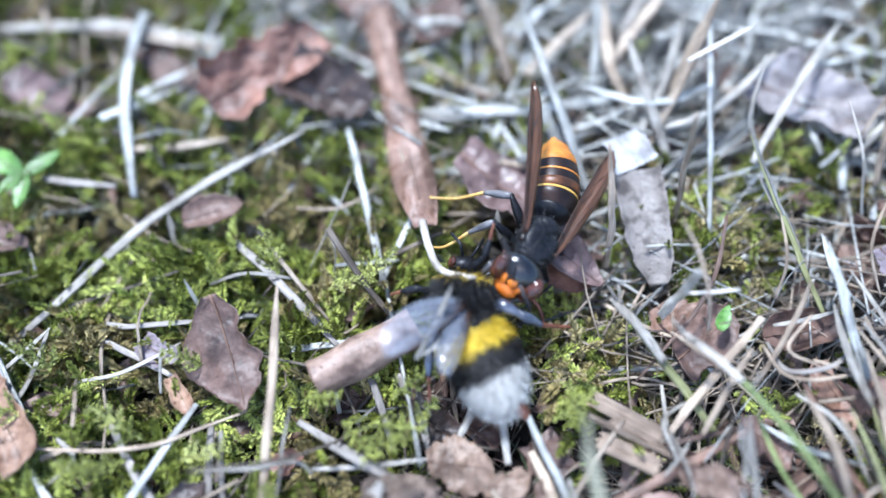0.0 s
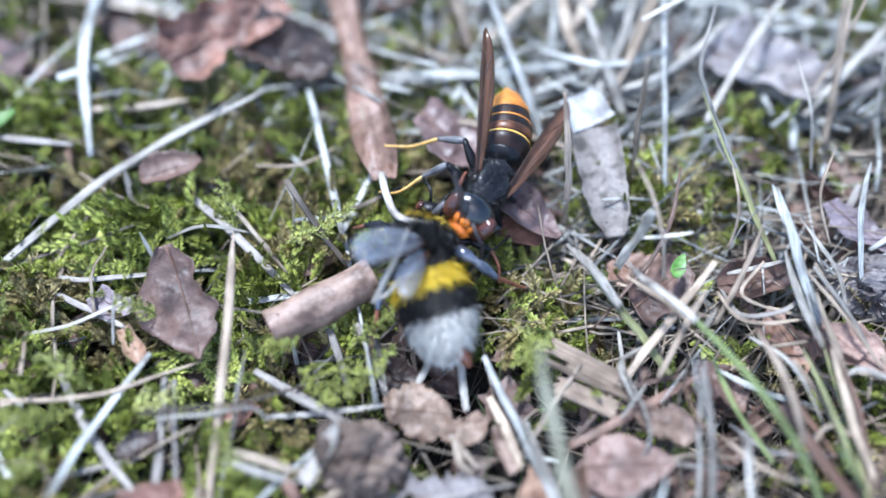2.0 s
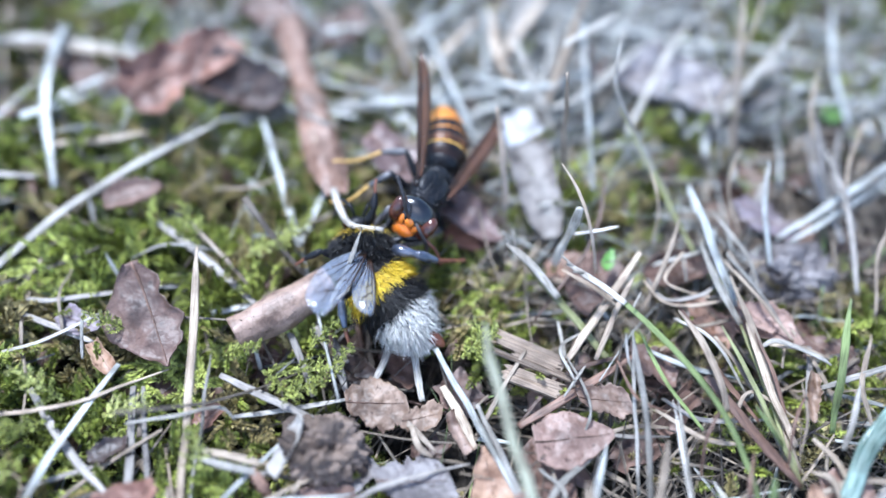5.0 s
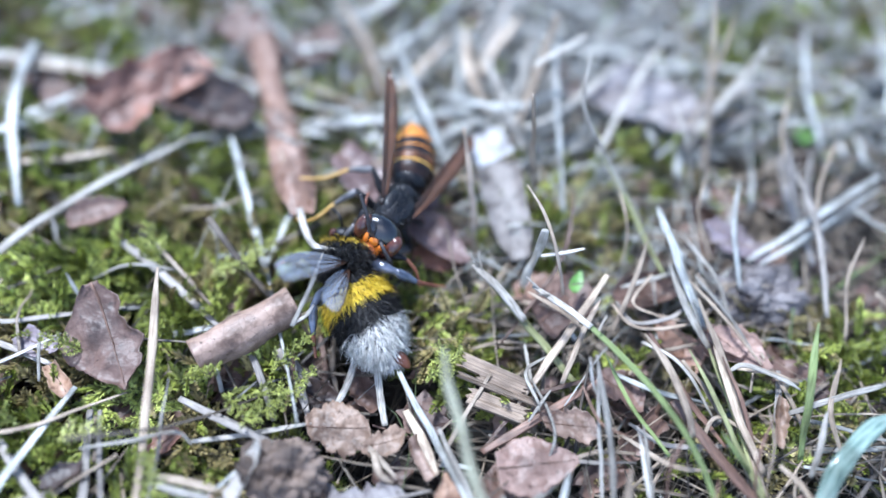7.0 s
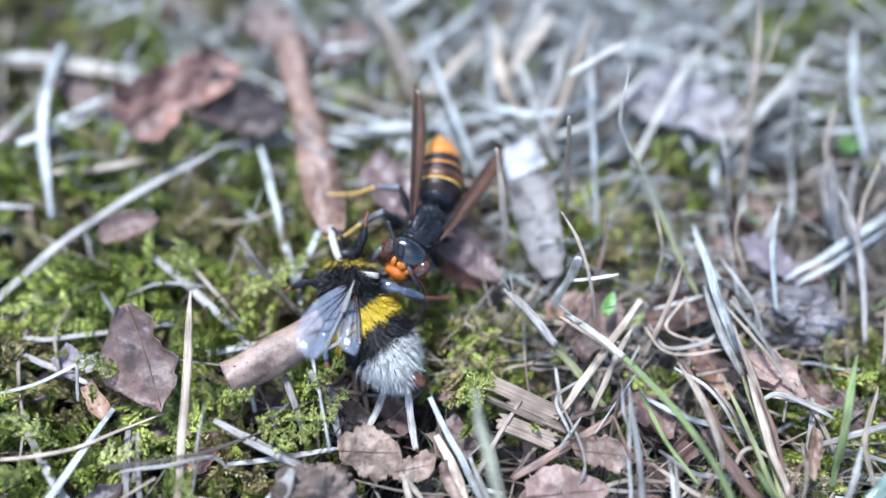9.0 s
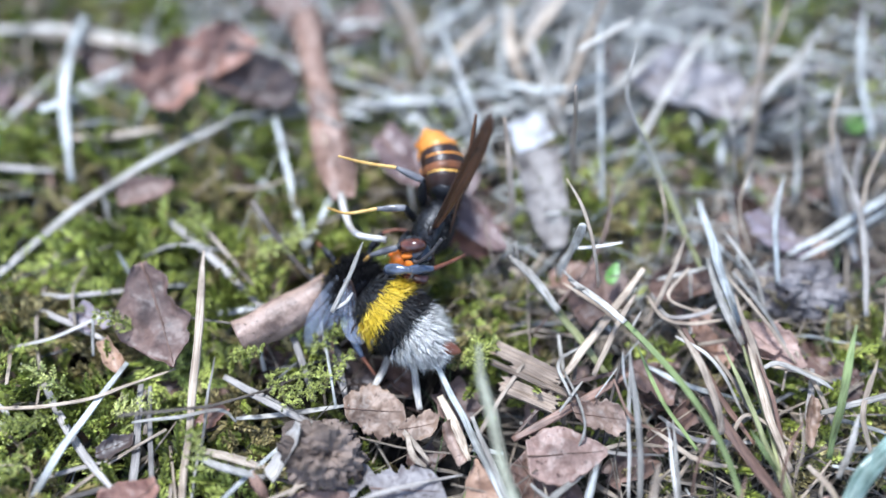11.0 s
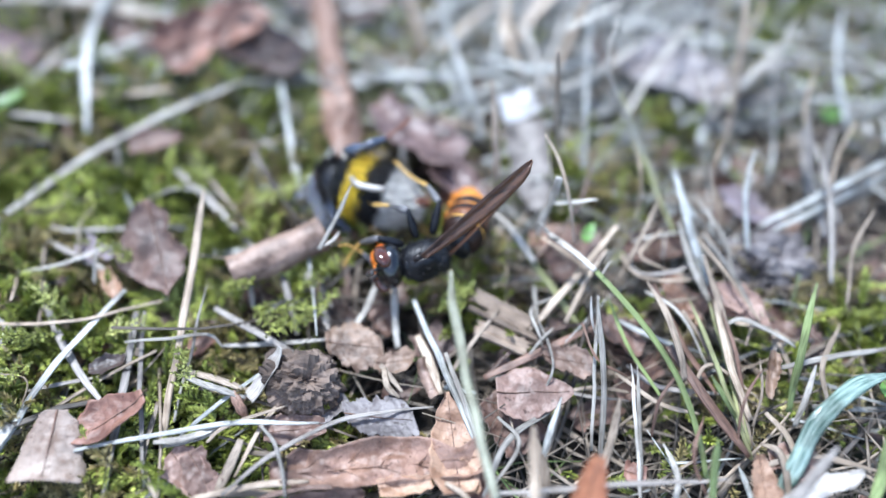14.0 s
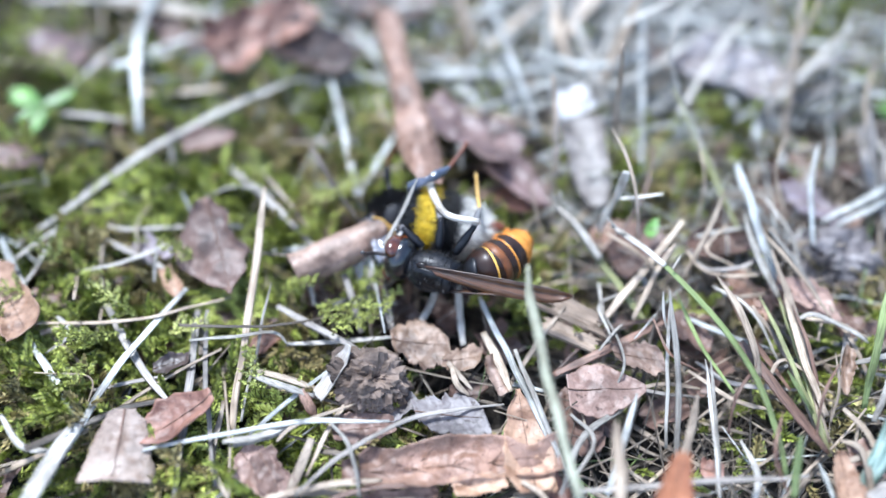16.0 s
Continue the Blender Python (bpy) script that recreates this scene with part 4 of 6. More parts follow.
straw([(-45.0, 26.2, 1.0), (-45.8, 20.2, 1.0), (-48.1, 15.3, 1.0)], 0.56, "pale", "pale bleached grass straw lying across the moss")
straw([(-49.4, 20.9, 1.0), (-44.2, 25.9, 2.0)], 0.51, "pale", "pale bleached grass straw lying across the moss")
straw([(-38.9, 26.7, 1.0), (-35.4, 26.3, 1.0), (-23.8, 27.1, 1.0)], 0.65, "grey", "grey weathered straw lying across the moss")
straw([(-40.9, 20.2, 1.0), (-35.4, 20.8, 2.0), (-30.2, 24.3, 1.0)], 0.45, "pale", "pale bleached grass straw lying across the moss")
straw([(-39.2, 25.0, 1.0), (-30.0, 20.4, 1.0)], 0.74, "grey", "grey weathered straw lying across the moss")
straw([(-31.0, 23.1, 4.0), (-31.5, 18.8, 1.0)], 0.39, "pale", "pale bleached grass straw standing up from the ground", ends=(0.25, 0.8), flat=0.70)
straw([(-30.2, 30.9, 3.0), (-28.2, 27.5, 0.0)], 0.47, "blue", "bluish-white bleached grass blade standing up from the ground", ends=(0.25, 0.8))
straw([(-26.1, 36.7, 1.0), (-20.1, 30.9, 1.5), (-13.1, 23.7, 1.0)], 1.02, "grey", "grey weathered straw lying across the moss")
straw([(-21.3, 35.0, 2.0), (-17.8, 30.6, 2.5), (-14.4, 26.6, 1.0)], 0.54, "tan", "tan dry grass stalk lying across the moss", flat=0.60)
straw([(-19.3, 40.7, 1.0), (-14.0, 40.3, 1.5), (-10.1, 43.0, 1.0)], 0.45, "tan", "tan dry grass stalk lying across the moss")
straw([(-4.4, 42.4, 1.0), (-7.6, 34.2, 1.0), (-9.6, 30.2, 0.0)], 0.75, "blue", "bluish-white bleached grass blade lying across the moss")
straw([(-14.1, 33.2, 1.0), (-6.9, 33.6, 1.5)], 0.55, "blue", "bluish-white bleached grass blade lying across the moss")
straw([(-50.6, 45.3, 1.0), (-45.2, 43.9, 2.0), (-41.0, 43.9, 1.0)], 0.91, "grey", "grey weathered straw lying across the moss")
straw([(-40.0, 49.2, 1.0), (-28.4, 50.5, 1.0)], 1.07, "tan", "tan dry grass stalk lying across the moss")
straw([(-33.8, 39.6, 2.0), (-33.1, 36.5, 0.0)], 0.75, "pale", "pale bleached grass straw standing up from the ground", ends=(0.25, 0.8))
straw([(-54.0, 70.1, 0.0), (-42.4, 67.2, 1.0), (-31.2, 65.3, 0.0)], 1.62, "tan", "tan dry grass stalk lying across the moss")
straw([(-62.8, 69.9, 0.0), (-46.5, 69.1, 1.0), (-31.9, 66.7, 0.0)], 1.69, "pale", "pale bleached grass straw lying across the moss")
straw([(-43.3, 2.3, 2.0), (-39.9, -0.9, 2.0), (-36.3, -1.1, 1.0)], 0.63, "pale", "pale bleached grass straw lying across other straws")
straw([(-41.8, 7.4, 1.0), (-35.1, 6.4, 2.0), (-35.2, 2.1, 1.0)], 0.20, "tan", "tan dry grass stalk lying across the moss", flat=0.80)
straw([(-41.4, 14.3, 1.0), (-39.3, 12.2, 1.0), (-41.3, 9.7, 1.0)], 0.59, "pale", "pale bleached grass straw lying across the moss")
straw([(-38.4, 14.8, 4.0), (-40.8, 21.0, 1.0)], 0.49, "tan", "tan dry grass stalk lying across the moss")
straw([(-35.0, 5.5, 1.0), (-27.9, 7.2, 1.0)], 0.51, "grey", "grey weathered straw lying on the litter")
straw([(-9.2, 9.1, 1.0), (-14.5, 3.5, 2.0), (-17.8, 0.8, 1.0)], 0.51, "blue", "bluish-white bleached grass blade lying on the litter")
straw([(-7.1, 13.0, 0.0), (-9.0, 19.1, 1.0), (-12.4, 25.2, 0.0)], 0.79, "grey", "grey weathered straw lying on the litter")
straw([(-6.6, 21.7, 0.5), (-3.3, 16.4, 0.5)], 0.90, "grey", "grey weathered straw lying on the litter")
straw([(3.8, 20.2, 2.0), (4.1, 14.8, 1.0), (4.5, 11.6, 0.0)], 0.82, "pale", "pale bleached grass straw standing up from the ground", ends=(0.25, 0.8))
straw([(4.0, 38.4, 4.0), (4.5, 36.2, 1.0)], 0.62, "pale", "pale bleached grass straw standing up from the ground", ends=(0.25, 0.8))
straw([(-7.1, 46.7, 4.0), (-5.1, 42.4, 1.0)], 0.52, "tan", "tan dry grass stalk standing up from the ground", ends=(0.25, 0.8))
straw([(-0.9, 26.5, 11.0), (-2.6, 23.4, 8.6), (-4.6, 20.6, 6.5)], 0.5, "pale", "white split straw standing beside the bee", ends=(0.25, 1.0), flat=0.60)
straw([(-4.3, 20.9, 6.6), (-3.0, 21.4, 7.2), (-2.2, 22.2, 7.8)], 0.4, "pale", "short white fork of a split straw", flat=0.60)
straw([(6.2, 16.2, 3.0), (10.4, 6.9, 2.0), (14.7, -3.0, 1.0)], 0.77, "blue", "bluish-white bleached grass blade lying across other straws", flat=0.50)
straw([(9.9, 9.8, 3.0), (12.5, 2.8, 2.0), (14.9, -3.5, 1.0)], 0.60, "pale", "pale bleached grass straw lying across other straws", flat=0.50)
straw([(10.2, 13.0, 15.0), (10.7, 8.5, 13.0), (12.6, 0.2, 10.0), (14.7, -7.2, 7.0)], 0.90, "sage", "pale grass stem with a green tip standing up from the ground", ends=(0.25, 0.8), flat=0.50, name="grass_blade", category="grass blade", group="grass blades")
straw([(6.7, 12.8, 1.0), (9.5, 5.8, 1.0)], 1.05, "tan", "tan dry grass stalk lying on the litter")
straw([(26.0, 14.5, 8.0), (26.5, 7.6, 5.0), (26.2, -2.4, 0.0)], 0.65, "pale", "pale bleached grass straw standing up from the ground", ends=(0.25, 0.8), flat=0.50)
straw([(25.3, 14.3, 8.0), (25.6, 12.4, 6.0), (26.5, 10.7, 4.0)], 0.3, "bright", "bluish-white bleached grass blade standing up from the ground", ends=(0.25, 0.8), flat=0.50)
straw([(29.4, 7.9, 5.0), (29.6, 1.1, 3.0), (29.6, -5.4, 1.0)], 0.36, "bright", "bluish-white bleached grass blade standing up from the ground", ends=(0.25, 0.8), flat=0.50)
straw([(15.3, 27.0, 6.0), (20.4, 21.1, 3.0), (25.8, 14.1, 0.0)], 0.95, "olive", "olive grass blade with a bleached tip standing up from the ground", ends=(0.25, 0.8), flat=0.50, name="grass_blade", category="grass blade", group="grass blades")
straw([(21.0, 23.2, 7.0), (26.1, 18.3, 7.0), (32.4, 9.6, 6.0), (35.4, 2.9, 4.0), (36.4, -3.1, 2.0)], 0.71, "green", "fresh green grass blade standing up from the ground", ends=(0.25, 0.8), flat=0.40, name="grass_blade", category="grass blade", group="grass blades")
straw([(14.1, 7.7, 1.0), (20.3, 10.7, 1.5), (28.4, 14.6, 1.5)], 0.96, "brown", "reddish-brown withered blade lying across other straws")
straw([(38.2, 34.5, 5.0), (38.7, 29.5, 5.0), (40.1, 27.5, 4.0)], 0.76, "blue", "bluish-white bleached grass blade standing up from the ground", ends=(0.25, 0.8))
straw([(37.7, 26.4, 5.0), (38.6, 20.9, 4.0), (40.1, 16.6, 3.0)], 0.94, "pale", "pale bleached grass straw standing up from the ground", ends=(0.25, 0.8))
straw([(38.4, 26.7, 5.0), (39.9, 21.7, 4.0), (41.5, 16.6, 3.0)], 0.61, "blue", "bluish-white bleached grass blade standing up from the ground", ends=(0.25, 0.8))
straw([(40.1, 16.6, 3.0), (41.2, 9.1, 2.0), (42.1, 0.4, 0.0)], 0.89, "olive", "dark green grass stem rising from the straw", ends=(0.25, 0.8), flat=0.60, name="grass_blade", category="grass blade", group="grass blades")
straw([(50.1, 16.5, 8.0), (47.8, 9.2, 5.0), (47.5, 4.6, 0.0)], 0.88, "green", "fresh green grass blade standing up from the ground", ends=(0.25, 0.8), flat=0.40, name="grass_blade", category="grass blade", group="grass blades")
straw([(37.7, 6.7, 5.0), (39.1, 4.4, 4.0), (41.5, 2.4, 1.0)], 0.60, "green", "fresh green grass blade standing up from the ground", ends=(0.25, 0.8), flat=0.40, name="grass_blade", category="grass blade", group="grass blades")
straw([(36.3, -0.8, 7.0), (36.5, -5.3, 2.0)], 0.88, "green", "fresh green grass blade standing up from the ground", ends=(0.25, 0.8), flat=0.40, name="grass_blade", category="grass blade", group="grass blades")
straw([(56.6, 7.1, 5.0), (52.5, 5.6, 6.0), (47.8, 2.0, 5.5), (45.6, -1.5, 3.5), (43.5, -5.1, 1.0)], 1.9, "teal", "broad glossy blue-green grass blade arching over the litter", ends=(0.25, 0.8), flat=0.25, name="grass_blade", category="grass blade", group="grass blades")
straw([(53.7, 1.1, 8.0), (51.9, -6.0, 3.0)], 1.21, "green", "fresh green grass blade standing up from the ground", ends=(0.25, 0.8), flat=0.30, name="grass_blade", category="grass blade", group="grass blades")
straw([(15.0, 40.9, 13.2), (15.9, 36.3, 7.5), (16.3, 34.4, 2.0), (16.6, 33.3, -3.0)], 0.8, "gold", "tan dry grass stalk standing up beside a bleached leaf", ends=(0.4, 0.9), flat=0.95)
straw([(22.3, 40.5, 18.3), (23.4, 39.9, 9.5), (24.6, 39.2, 1.5), (24.8, 38.8, -4.0)], 0.72, "gold", "slender tan grass stalk standing upright", ends=(0.6, 0.9), flat=0.95)
straw([(20.8, 31.9, 13.7), (22.7, 29.0, 11.7), (23.8, 25.8, 9.0), (25.3, 24.2, 3.0)], 0.42, "gold", "slender tan grass stalk leaning over a splinter", ends=(0.25, 0.9), flat=0.7)
straw([(22.4, 27.5, 11.5), (21.9, 27.1, 6.6), (21.2, 26.8, 1.0)], 1.1, "bright", "thick pale broken straw standing up", ends=(0.75, 0.9), flat=0.55)
straw([(22.0, 27.0, 7.2), (27.2, 26.8, 8.5)], 0.42, "bright", "short pale straw caught across standing stalks", flat=0.6)
straw([(28.4, 36.6, 5.5), (26.9, 31.0, 4.5), (23.6, 25.6, 3.2), (17.6, 19.6, 1.2)], 0.46, "brown", "thin brown stem curving over the litter", flat=0.8)
straw([(29.6, 61.2, 12.0), (26.7, 55.6, 6.0), (22.1, 48.0, 0.0)], 1.13, "tan", "tan dry grass stalk standing up from the ground", ends=(0.25, 0.8), flat=0.60)
straw([(33.1, 57.1, 12.0), (25.6, 53.7, 10.0)], 0.77, "pale", "pale bleached grass straw standing up from the ground", ends=(0.25, 0.8))
straw([(30.3, 47.7, 18.0), (29.1, 42.6, 14.0), (32.7, 39.1, 8.0), (37.5, 35.0, 1.0)], 0.47, "pale", "slender pale grass stalk standing up", ends=(0.25, 0.8), flat=0.60)
straw([(69.5, 38.8, 3.0), (58.5, 32.9, 3.0), (49.3, 28.4, 1.0)], 1.03, "blue", "bluish-white bleached grass blade lying across other straws")
straw([(69.7, 37.7, 2.0), (57.9, 31.4, 2.0), (50.1, 27.4, 1.0)], 0.79, "blue", "bluish-white bleached grass blade lying across other straws")
straw([(69.3, 36.2, 1.0), (55.0, 29.8, 1.0)], 0.86, "pale", "pale bleached grass straw lying across other straws")
straw([(59.0, 53.0, 1.0), (46.6, 46.6, 1.0)], 1.35, "grey", "grey weathered straw lying on the litter")
straw([(10.0, 53.8, 2.0), (12.7, 46.0, 0.0)], 1.62, "blue", "bluish-white bleached grass blade lying on the litter")
straw([(0.9, 47.5, 1.0), (18.6, 42.3, 1.0)], 0.79, "tan", "tan dry grass stalk lying on the litter")
straw([(4.5, 68.8, 4.0), (6.5, 59.1, 0.0)], 1.36, "tan", "tan dry grass stalk standing up from the ground", ends=(0.25, 0.8))
straw([(19.0, 56.3, 0.0), (8.9, 54.2, 1.0), (-4.9, 54.8, 0.0)], 1.67, "blue", "bluish-white bleached grass blade lying on the litter")
straw([(15.0, -5.1, 3.0), (25.8, -4.5, 4.0), (38.1, -3.5, 3.0)], 0.56, "grey", "grey weathered straw lying across other straws", flat=0.50)
straw([(21.3, 4.1, 1.0), (16.4, 0.5, 2.0), (13.7, -5.2, 2.0)], 0.68, "pale", "pale bleached grass straw lying across other straws")
straw([(42.9, 14.5, 2.0), (45.7, 13.3, 3.0), (49.9, 12.6, 1.0)], 0.65, "tan", "tan dry grass stalk lying on the litter")
straw([(41.0, 25.5, 4.0), (42.8, 21.6, 3.0), (46.9, 16.7, 1.0)], 0.51, "tan", "tan dry grass stalk lying across other straws")
straw([(19.2, 10.2, 2.0), (20.7, 11.8, 3.0), (22.1, 13.4, 2.0)], 0.32, "pale", "pale bleached grass straw lying across other straws")
straw([(29.9, 24.9, 6.0), (24.5, 19.0, 3.0), (18.3, 12.1, 1.0)], 0.88, "tan", "tan dry grass stalk lying across other straws")
straw([(28.0, 15.0, 1.0), (19.7, 12.8, 1.0), (14.0, 7.9, 0.5)], 0.54, "brown", "reddish-brown withered blade lying on the litter")
straw([(20.4, 11.5, 3.0), (19.6, 15.3, 3.0), (22.3, 17.3, 2.0)], 0.38, "pale", "pale bleached grass straw lying across other straws")
straw([(16.0, 15.8, 2.0), (11.2, 9.3, 1.0), (8.7, 5.7, 0.0)], 0.53, "tan", "tan dry grass stalk lying across other straws")
straw([(30.1, 6.4, 0.5), (25.7, 6.8, 1.0), (21.4, 5.6, 0.5)], 0.47, "tan", "tan dry grass stalk lying on the litter")
straw([(30.0, 15.6, 0.0), (33.7, 12.9, 1.0), (39.5, 11.4, 0.0)], 0.65, "blue", "bluish-white bleached grass blade lying on the litter")
straw([(30.3, 9.9, 0.0), (33.7, 6.9, 1.0), (41.4, 6.7, 0.0)], 0.58, "grey", "grey weathered straw lying on the litter")
straw([(36.3, 21.9, 1.0), (40.3, 20.6, 2.0), (46.0, 25.3, 1.0)], 0.52, "tan", "tan dry grass stalk lying on the litter")
straw([(31.5, 23.6, 2.0), (32.6, 20.3, 3.0), (37.3, 20.7, 3.0), (41.2, 24.6, 2.0)], 0.51, "grey", "grey weathered straw lying on the litter")
straw([(32.5, 25.3, 2.0), (35.3, 25.5, 3.0), (39.8, 27.0, 2.0)], 0.52, "pale", "pale bleached grass straw lying on the litter")
straw([(50.5, 36.9, 1.0), (46.3, 30.3, 0.0)], 0.87, "grey", "grey weathered straw lying on the litter")
straw([(55.8, 41.3, 8.0), (55.8, 35.5, 5.0), (57.5, 32.5, 2.0)], 1.33, "grey", "grey weathered straw standing up from the ground", ends=(0.25, 0.8))
straw([(48.1, 14.2, 1.0), (45.7, 8.3, 1.0)], 0.75, "grey", "grey weathered straw lying on the litter")
straw([(45.5, 8.6, 2.0), (52.6, 9.9, 3.0), (60.7, 11.7, 2.0)], 0.69, "pale", "pale bleached grass straw lying across other straws")
straw([(36.8, 15.5, 3.0), (39.7, 9.2, 2.0), (41.0, 1.9, 1.0)], 0.6, "tan", "tan dry grass stalk lying on the litter")
straw([(33.7, 19.9, 3.0), (36.5, 11.8, 2.0), (39.5, 6.3, 1.0)], 0.75, "brown", "reddish-brown withered blade lying on the litter")
straw([(46.3, 16.0, 2.0), (48.4, 9.5, 1.0), (49.0, 6.6, 0.0)], 0.54, "tan", "tan dry grass stalk lying on the litter")
straw([(19.1, 0.1, 4.0), (19.9, -4.0, 3.0), (19.0, -5.9, 2.0)], 1.03, "tan", "tan dry grass stalk standing up from the ground", ends=(0.25, 0.8))
straw([(15.1, 9.8, 0.0), (23.2, 6.1, 1.0), (30.1, 5.6, 0.0)], 0.47, "grey", "grey weathered straw lying on the litter")
straw([(20.4, 19.4, 1.0), (20.8, 11.4, 1.0)], 0.44, "pale", "pale bleached grass straw lying on the litter")
straw([(38.1, 26.3, 2.0), (35.5, 34.6, 4.0), (32.7, 46.4, 6.0)], 0.73, "olive", "olive grass blade with a bleached tip standing up from the ground", flat=0.50, name="grass_blade", category="grass blade", group="grass blades")
straw([(27.0, 70.6, 4.0), (19.6, 62.1, 0.0)], 1.37, "tan", "tan dry grass stalk standing up from the ground", ends=(0.25, 0.8))
straw([(17.1, 68.0, 3.0), (8.6, 60.5, 0.0)], 1.36, "tan", "tan dry grass stalk standing up from the ground", ends=(0.25, 0.8))
leaf((-15.3, 19.8, 4.0), (-5.0, 25.3, 4.6), 11.4, 0, "tube", "taupe", "grey-brown rolled dead leaf lying on moss", curl=-2.5, bend=0.03, rough=0.3, seed=1, rib=False)
leaf((-26.4, 28.4, 4.2), (-21.9, 16.7, 2.0), 10.4, 4, "shard", "dun", "dark brown torn leaf piece on the moss", curl=-0.3, bend=0.12, rough=0.4, seed=2, edges=((0.12, 0.34, 0.36, 0.62, 0.42, 0.08), (0.14, 0.72, 1.06, 0.88, 0.5, 0.08)))
leaf((-30.2, 2.7, 3.0), (-30.0, -4.4, 2.5), 8.4, -8, "flap", "sand", "folded pale beige leaf piece with a dark spot", curl=-0.9, bend=0.15, seed=3)
leaf((-21.6, 4.4, 3.0), (-28.6, -0.2, 1.5), 6.1, 12, "shard", "rust", "reddish-brown ragged leaf on the moss", curl=0.6, bend=0.2, rough=0.5, seed=4, edges=((0.25, 0.5, 0.6, 0.7, 0.5, 0.1), (0.2, 0.5, 0.9, 1, 0.7, 0.2)))
rolled_leaf = leaf((-10.7, 69.4, 2.5), (-3.9, 36.3, 4.5), 9.1, 0, "strip", "umber", "long rolled tan leaf tapering to its stalk", curl=-2.2, bend=0.03, rough=0.9, seed=5)
made("leaf_stalk", tube([(-4.2, 36.8, 4.5), (-3.4, 33.0, 6.0), (-2.0, 29.6, 7.5), (1.4, 28.4, 8.0)], lambda s: 0.46 * (1 - 0.25 * s), 16, 8), LEAF["cream"], rolled_leaf, "curved whitish stalk of the leaf")
leaf((20.2, 43.9, 2.8), (21.0, 30.5, 0.6), 5.6, 6, "shard", "white", "smooth bleached grey leaf blade bent at the top", curl=0.5, bend=-0.12, rough=0.1, seed=6, rib=False, edges=((1.0, 1.0, 1.0, 0.98, 0.9, 0.55), (1.0, 1.0, 0.96, 0.85, 0.6, 0.15)))
# same blade as above; light on its level end is put into the colour
leaf((18.5, 47.9, 3.9), (20.2, 44.2, 3.0), 5.6, 4, "shard", "bright", "upper end of the bent leaf blade, its light from the sky painted in as a paler colour", curl=0.35, bend=-0.2, rough=0.2, seed=36, rib=False, edges=((0.7, 0.85, 0.95, 0.9, 0.95, 1.0), (0.8, 0.75, 0.8, 0.9, 0.95, 1.0)))
leaf((-31.0, 54.5, 3.0), (-18.3, 64.4, 5.0), 10.5, 25, "shard", "rust", "curled red-brown leaf among the moss", curl=0.9, bend=0.2, rough=0.8, seed=7)
leaf((-21.7, 59.4, 3.0), (-11.3, 54.2, 1.5), 9.7, 15, "shard", "dark", "dark purplish dead leaf lying on another", curl=0.9, bend=0.2, rough=0.8, seed=8)
leaf((-16.4, 75.9, 1.0), (-8.3, 66.6, 1.0), 8.4, 0, "shard", "brown", "brown dead leaf half hidden in the straw", curl=0.7, bend=0.2, rough=0.8, seed=9)
leaf((8.1, 37.0, 2.5), (15.3, 30.4, 1.0), 5.4, -8, "ovate", "plum", "purplish-brown leaf leaning in the straw", curl=0.6, bend=0.1, seed=10)
leaf((0.0, 47.0, 2.0), (11.9, 38.2, 1.5), 10.5, -14, "shard", "plum", "dark purplish-brown curled leaf under the stalk", curl=0.55, bend=0.25, rough=0.9, seed=11)
leaf((36.0, 57.4, 2.0), (49.9, 50.7, 1.0), 10.9, 0, "shard", "silver", "pale grey withered leaf in the straw", curl=0.8, bend=0.2, rough=0.8, seed=12)
leaf((46.2, 34.5, 1.0), (51.7, 28.3, 1.0), 4.7, 0, "shard", "mauve", "light mauve leaf piece on the litter", curl=0.4, bend=0.2, seed=13)
clod((49.9, 24.7, -0.8), (5.0, 3.6, 2.8), 8, "rough grey lump of earth among straws", LEAF["grey"])
leaf((39.8, 17.8, 1.5), (46.8, 16.1, 1.5), 5.2, 0, "shard", "pink", "light brown leaf piece among stems", curl=0.7, bend=0.2, seed=15)
leaf((-3.6, 11.8, 1.0), (2.9, 11.1, 1.0), 5.5, 0, "crumb", "beige", "crumbling beige leaf piece with holes", curl=-0.3, bend=0.1, rough=0.5, seed=16)
leaf((2.1, 9.2, 1.0), (6.4, 9.8, 1.0), 3.5, 0, "crumb", "beige", "small crumbling beige leaf piece", curl=0.3, bend=0.1, rough=0.5, seed=17)
leaf((7.2, 9.8, 1.4), (8.8, 5.4, 1.0), 2.6, 0, "crumb", "taupe", "small rolled husk beside beige leaf pieces", curl=-1.6, bend=0.1, rough=0.5, seed=18, rib=False)
leaf((15.4, 5.7, 1.8), (23.7, 6.0, 1.8), 6.2, 0, "shard", "pink", "pinkish-grey leaf piece with a ragged rim", curl=-0.3, bend=0.1, rough=0.4, seed=19, edges=((0.5, 0.85, 1, 0.8, 0.5, 0.12), (0.6, 0.95, 1, 0.8, 0.55, 0.15)))
leaf((20.8, 10.1, 1.5), (26.3, 9.2, 1.5), 4.3, 0, "crumb", "taupe", "mauve-brown leaf piece leaning on straw", curl=0.3, bend=0.1, seed=20)
leaf((-0.8, 3.3, 1.2), (6.8, 2.7, 1.2), 5.8, 0, "crumb", "grey", "grey weathered leaf piece", curl=-0.2, bend=0.1, seed=21)
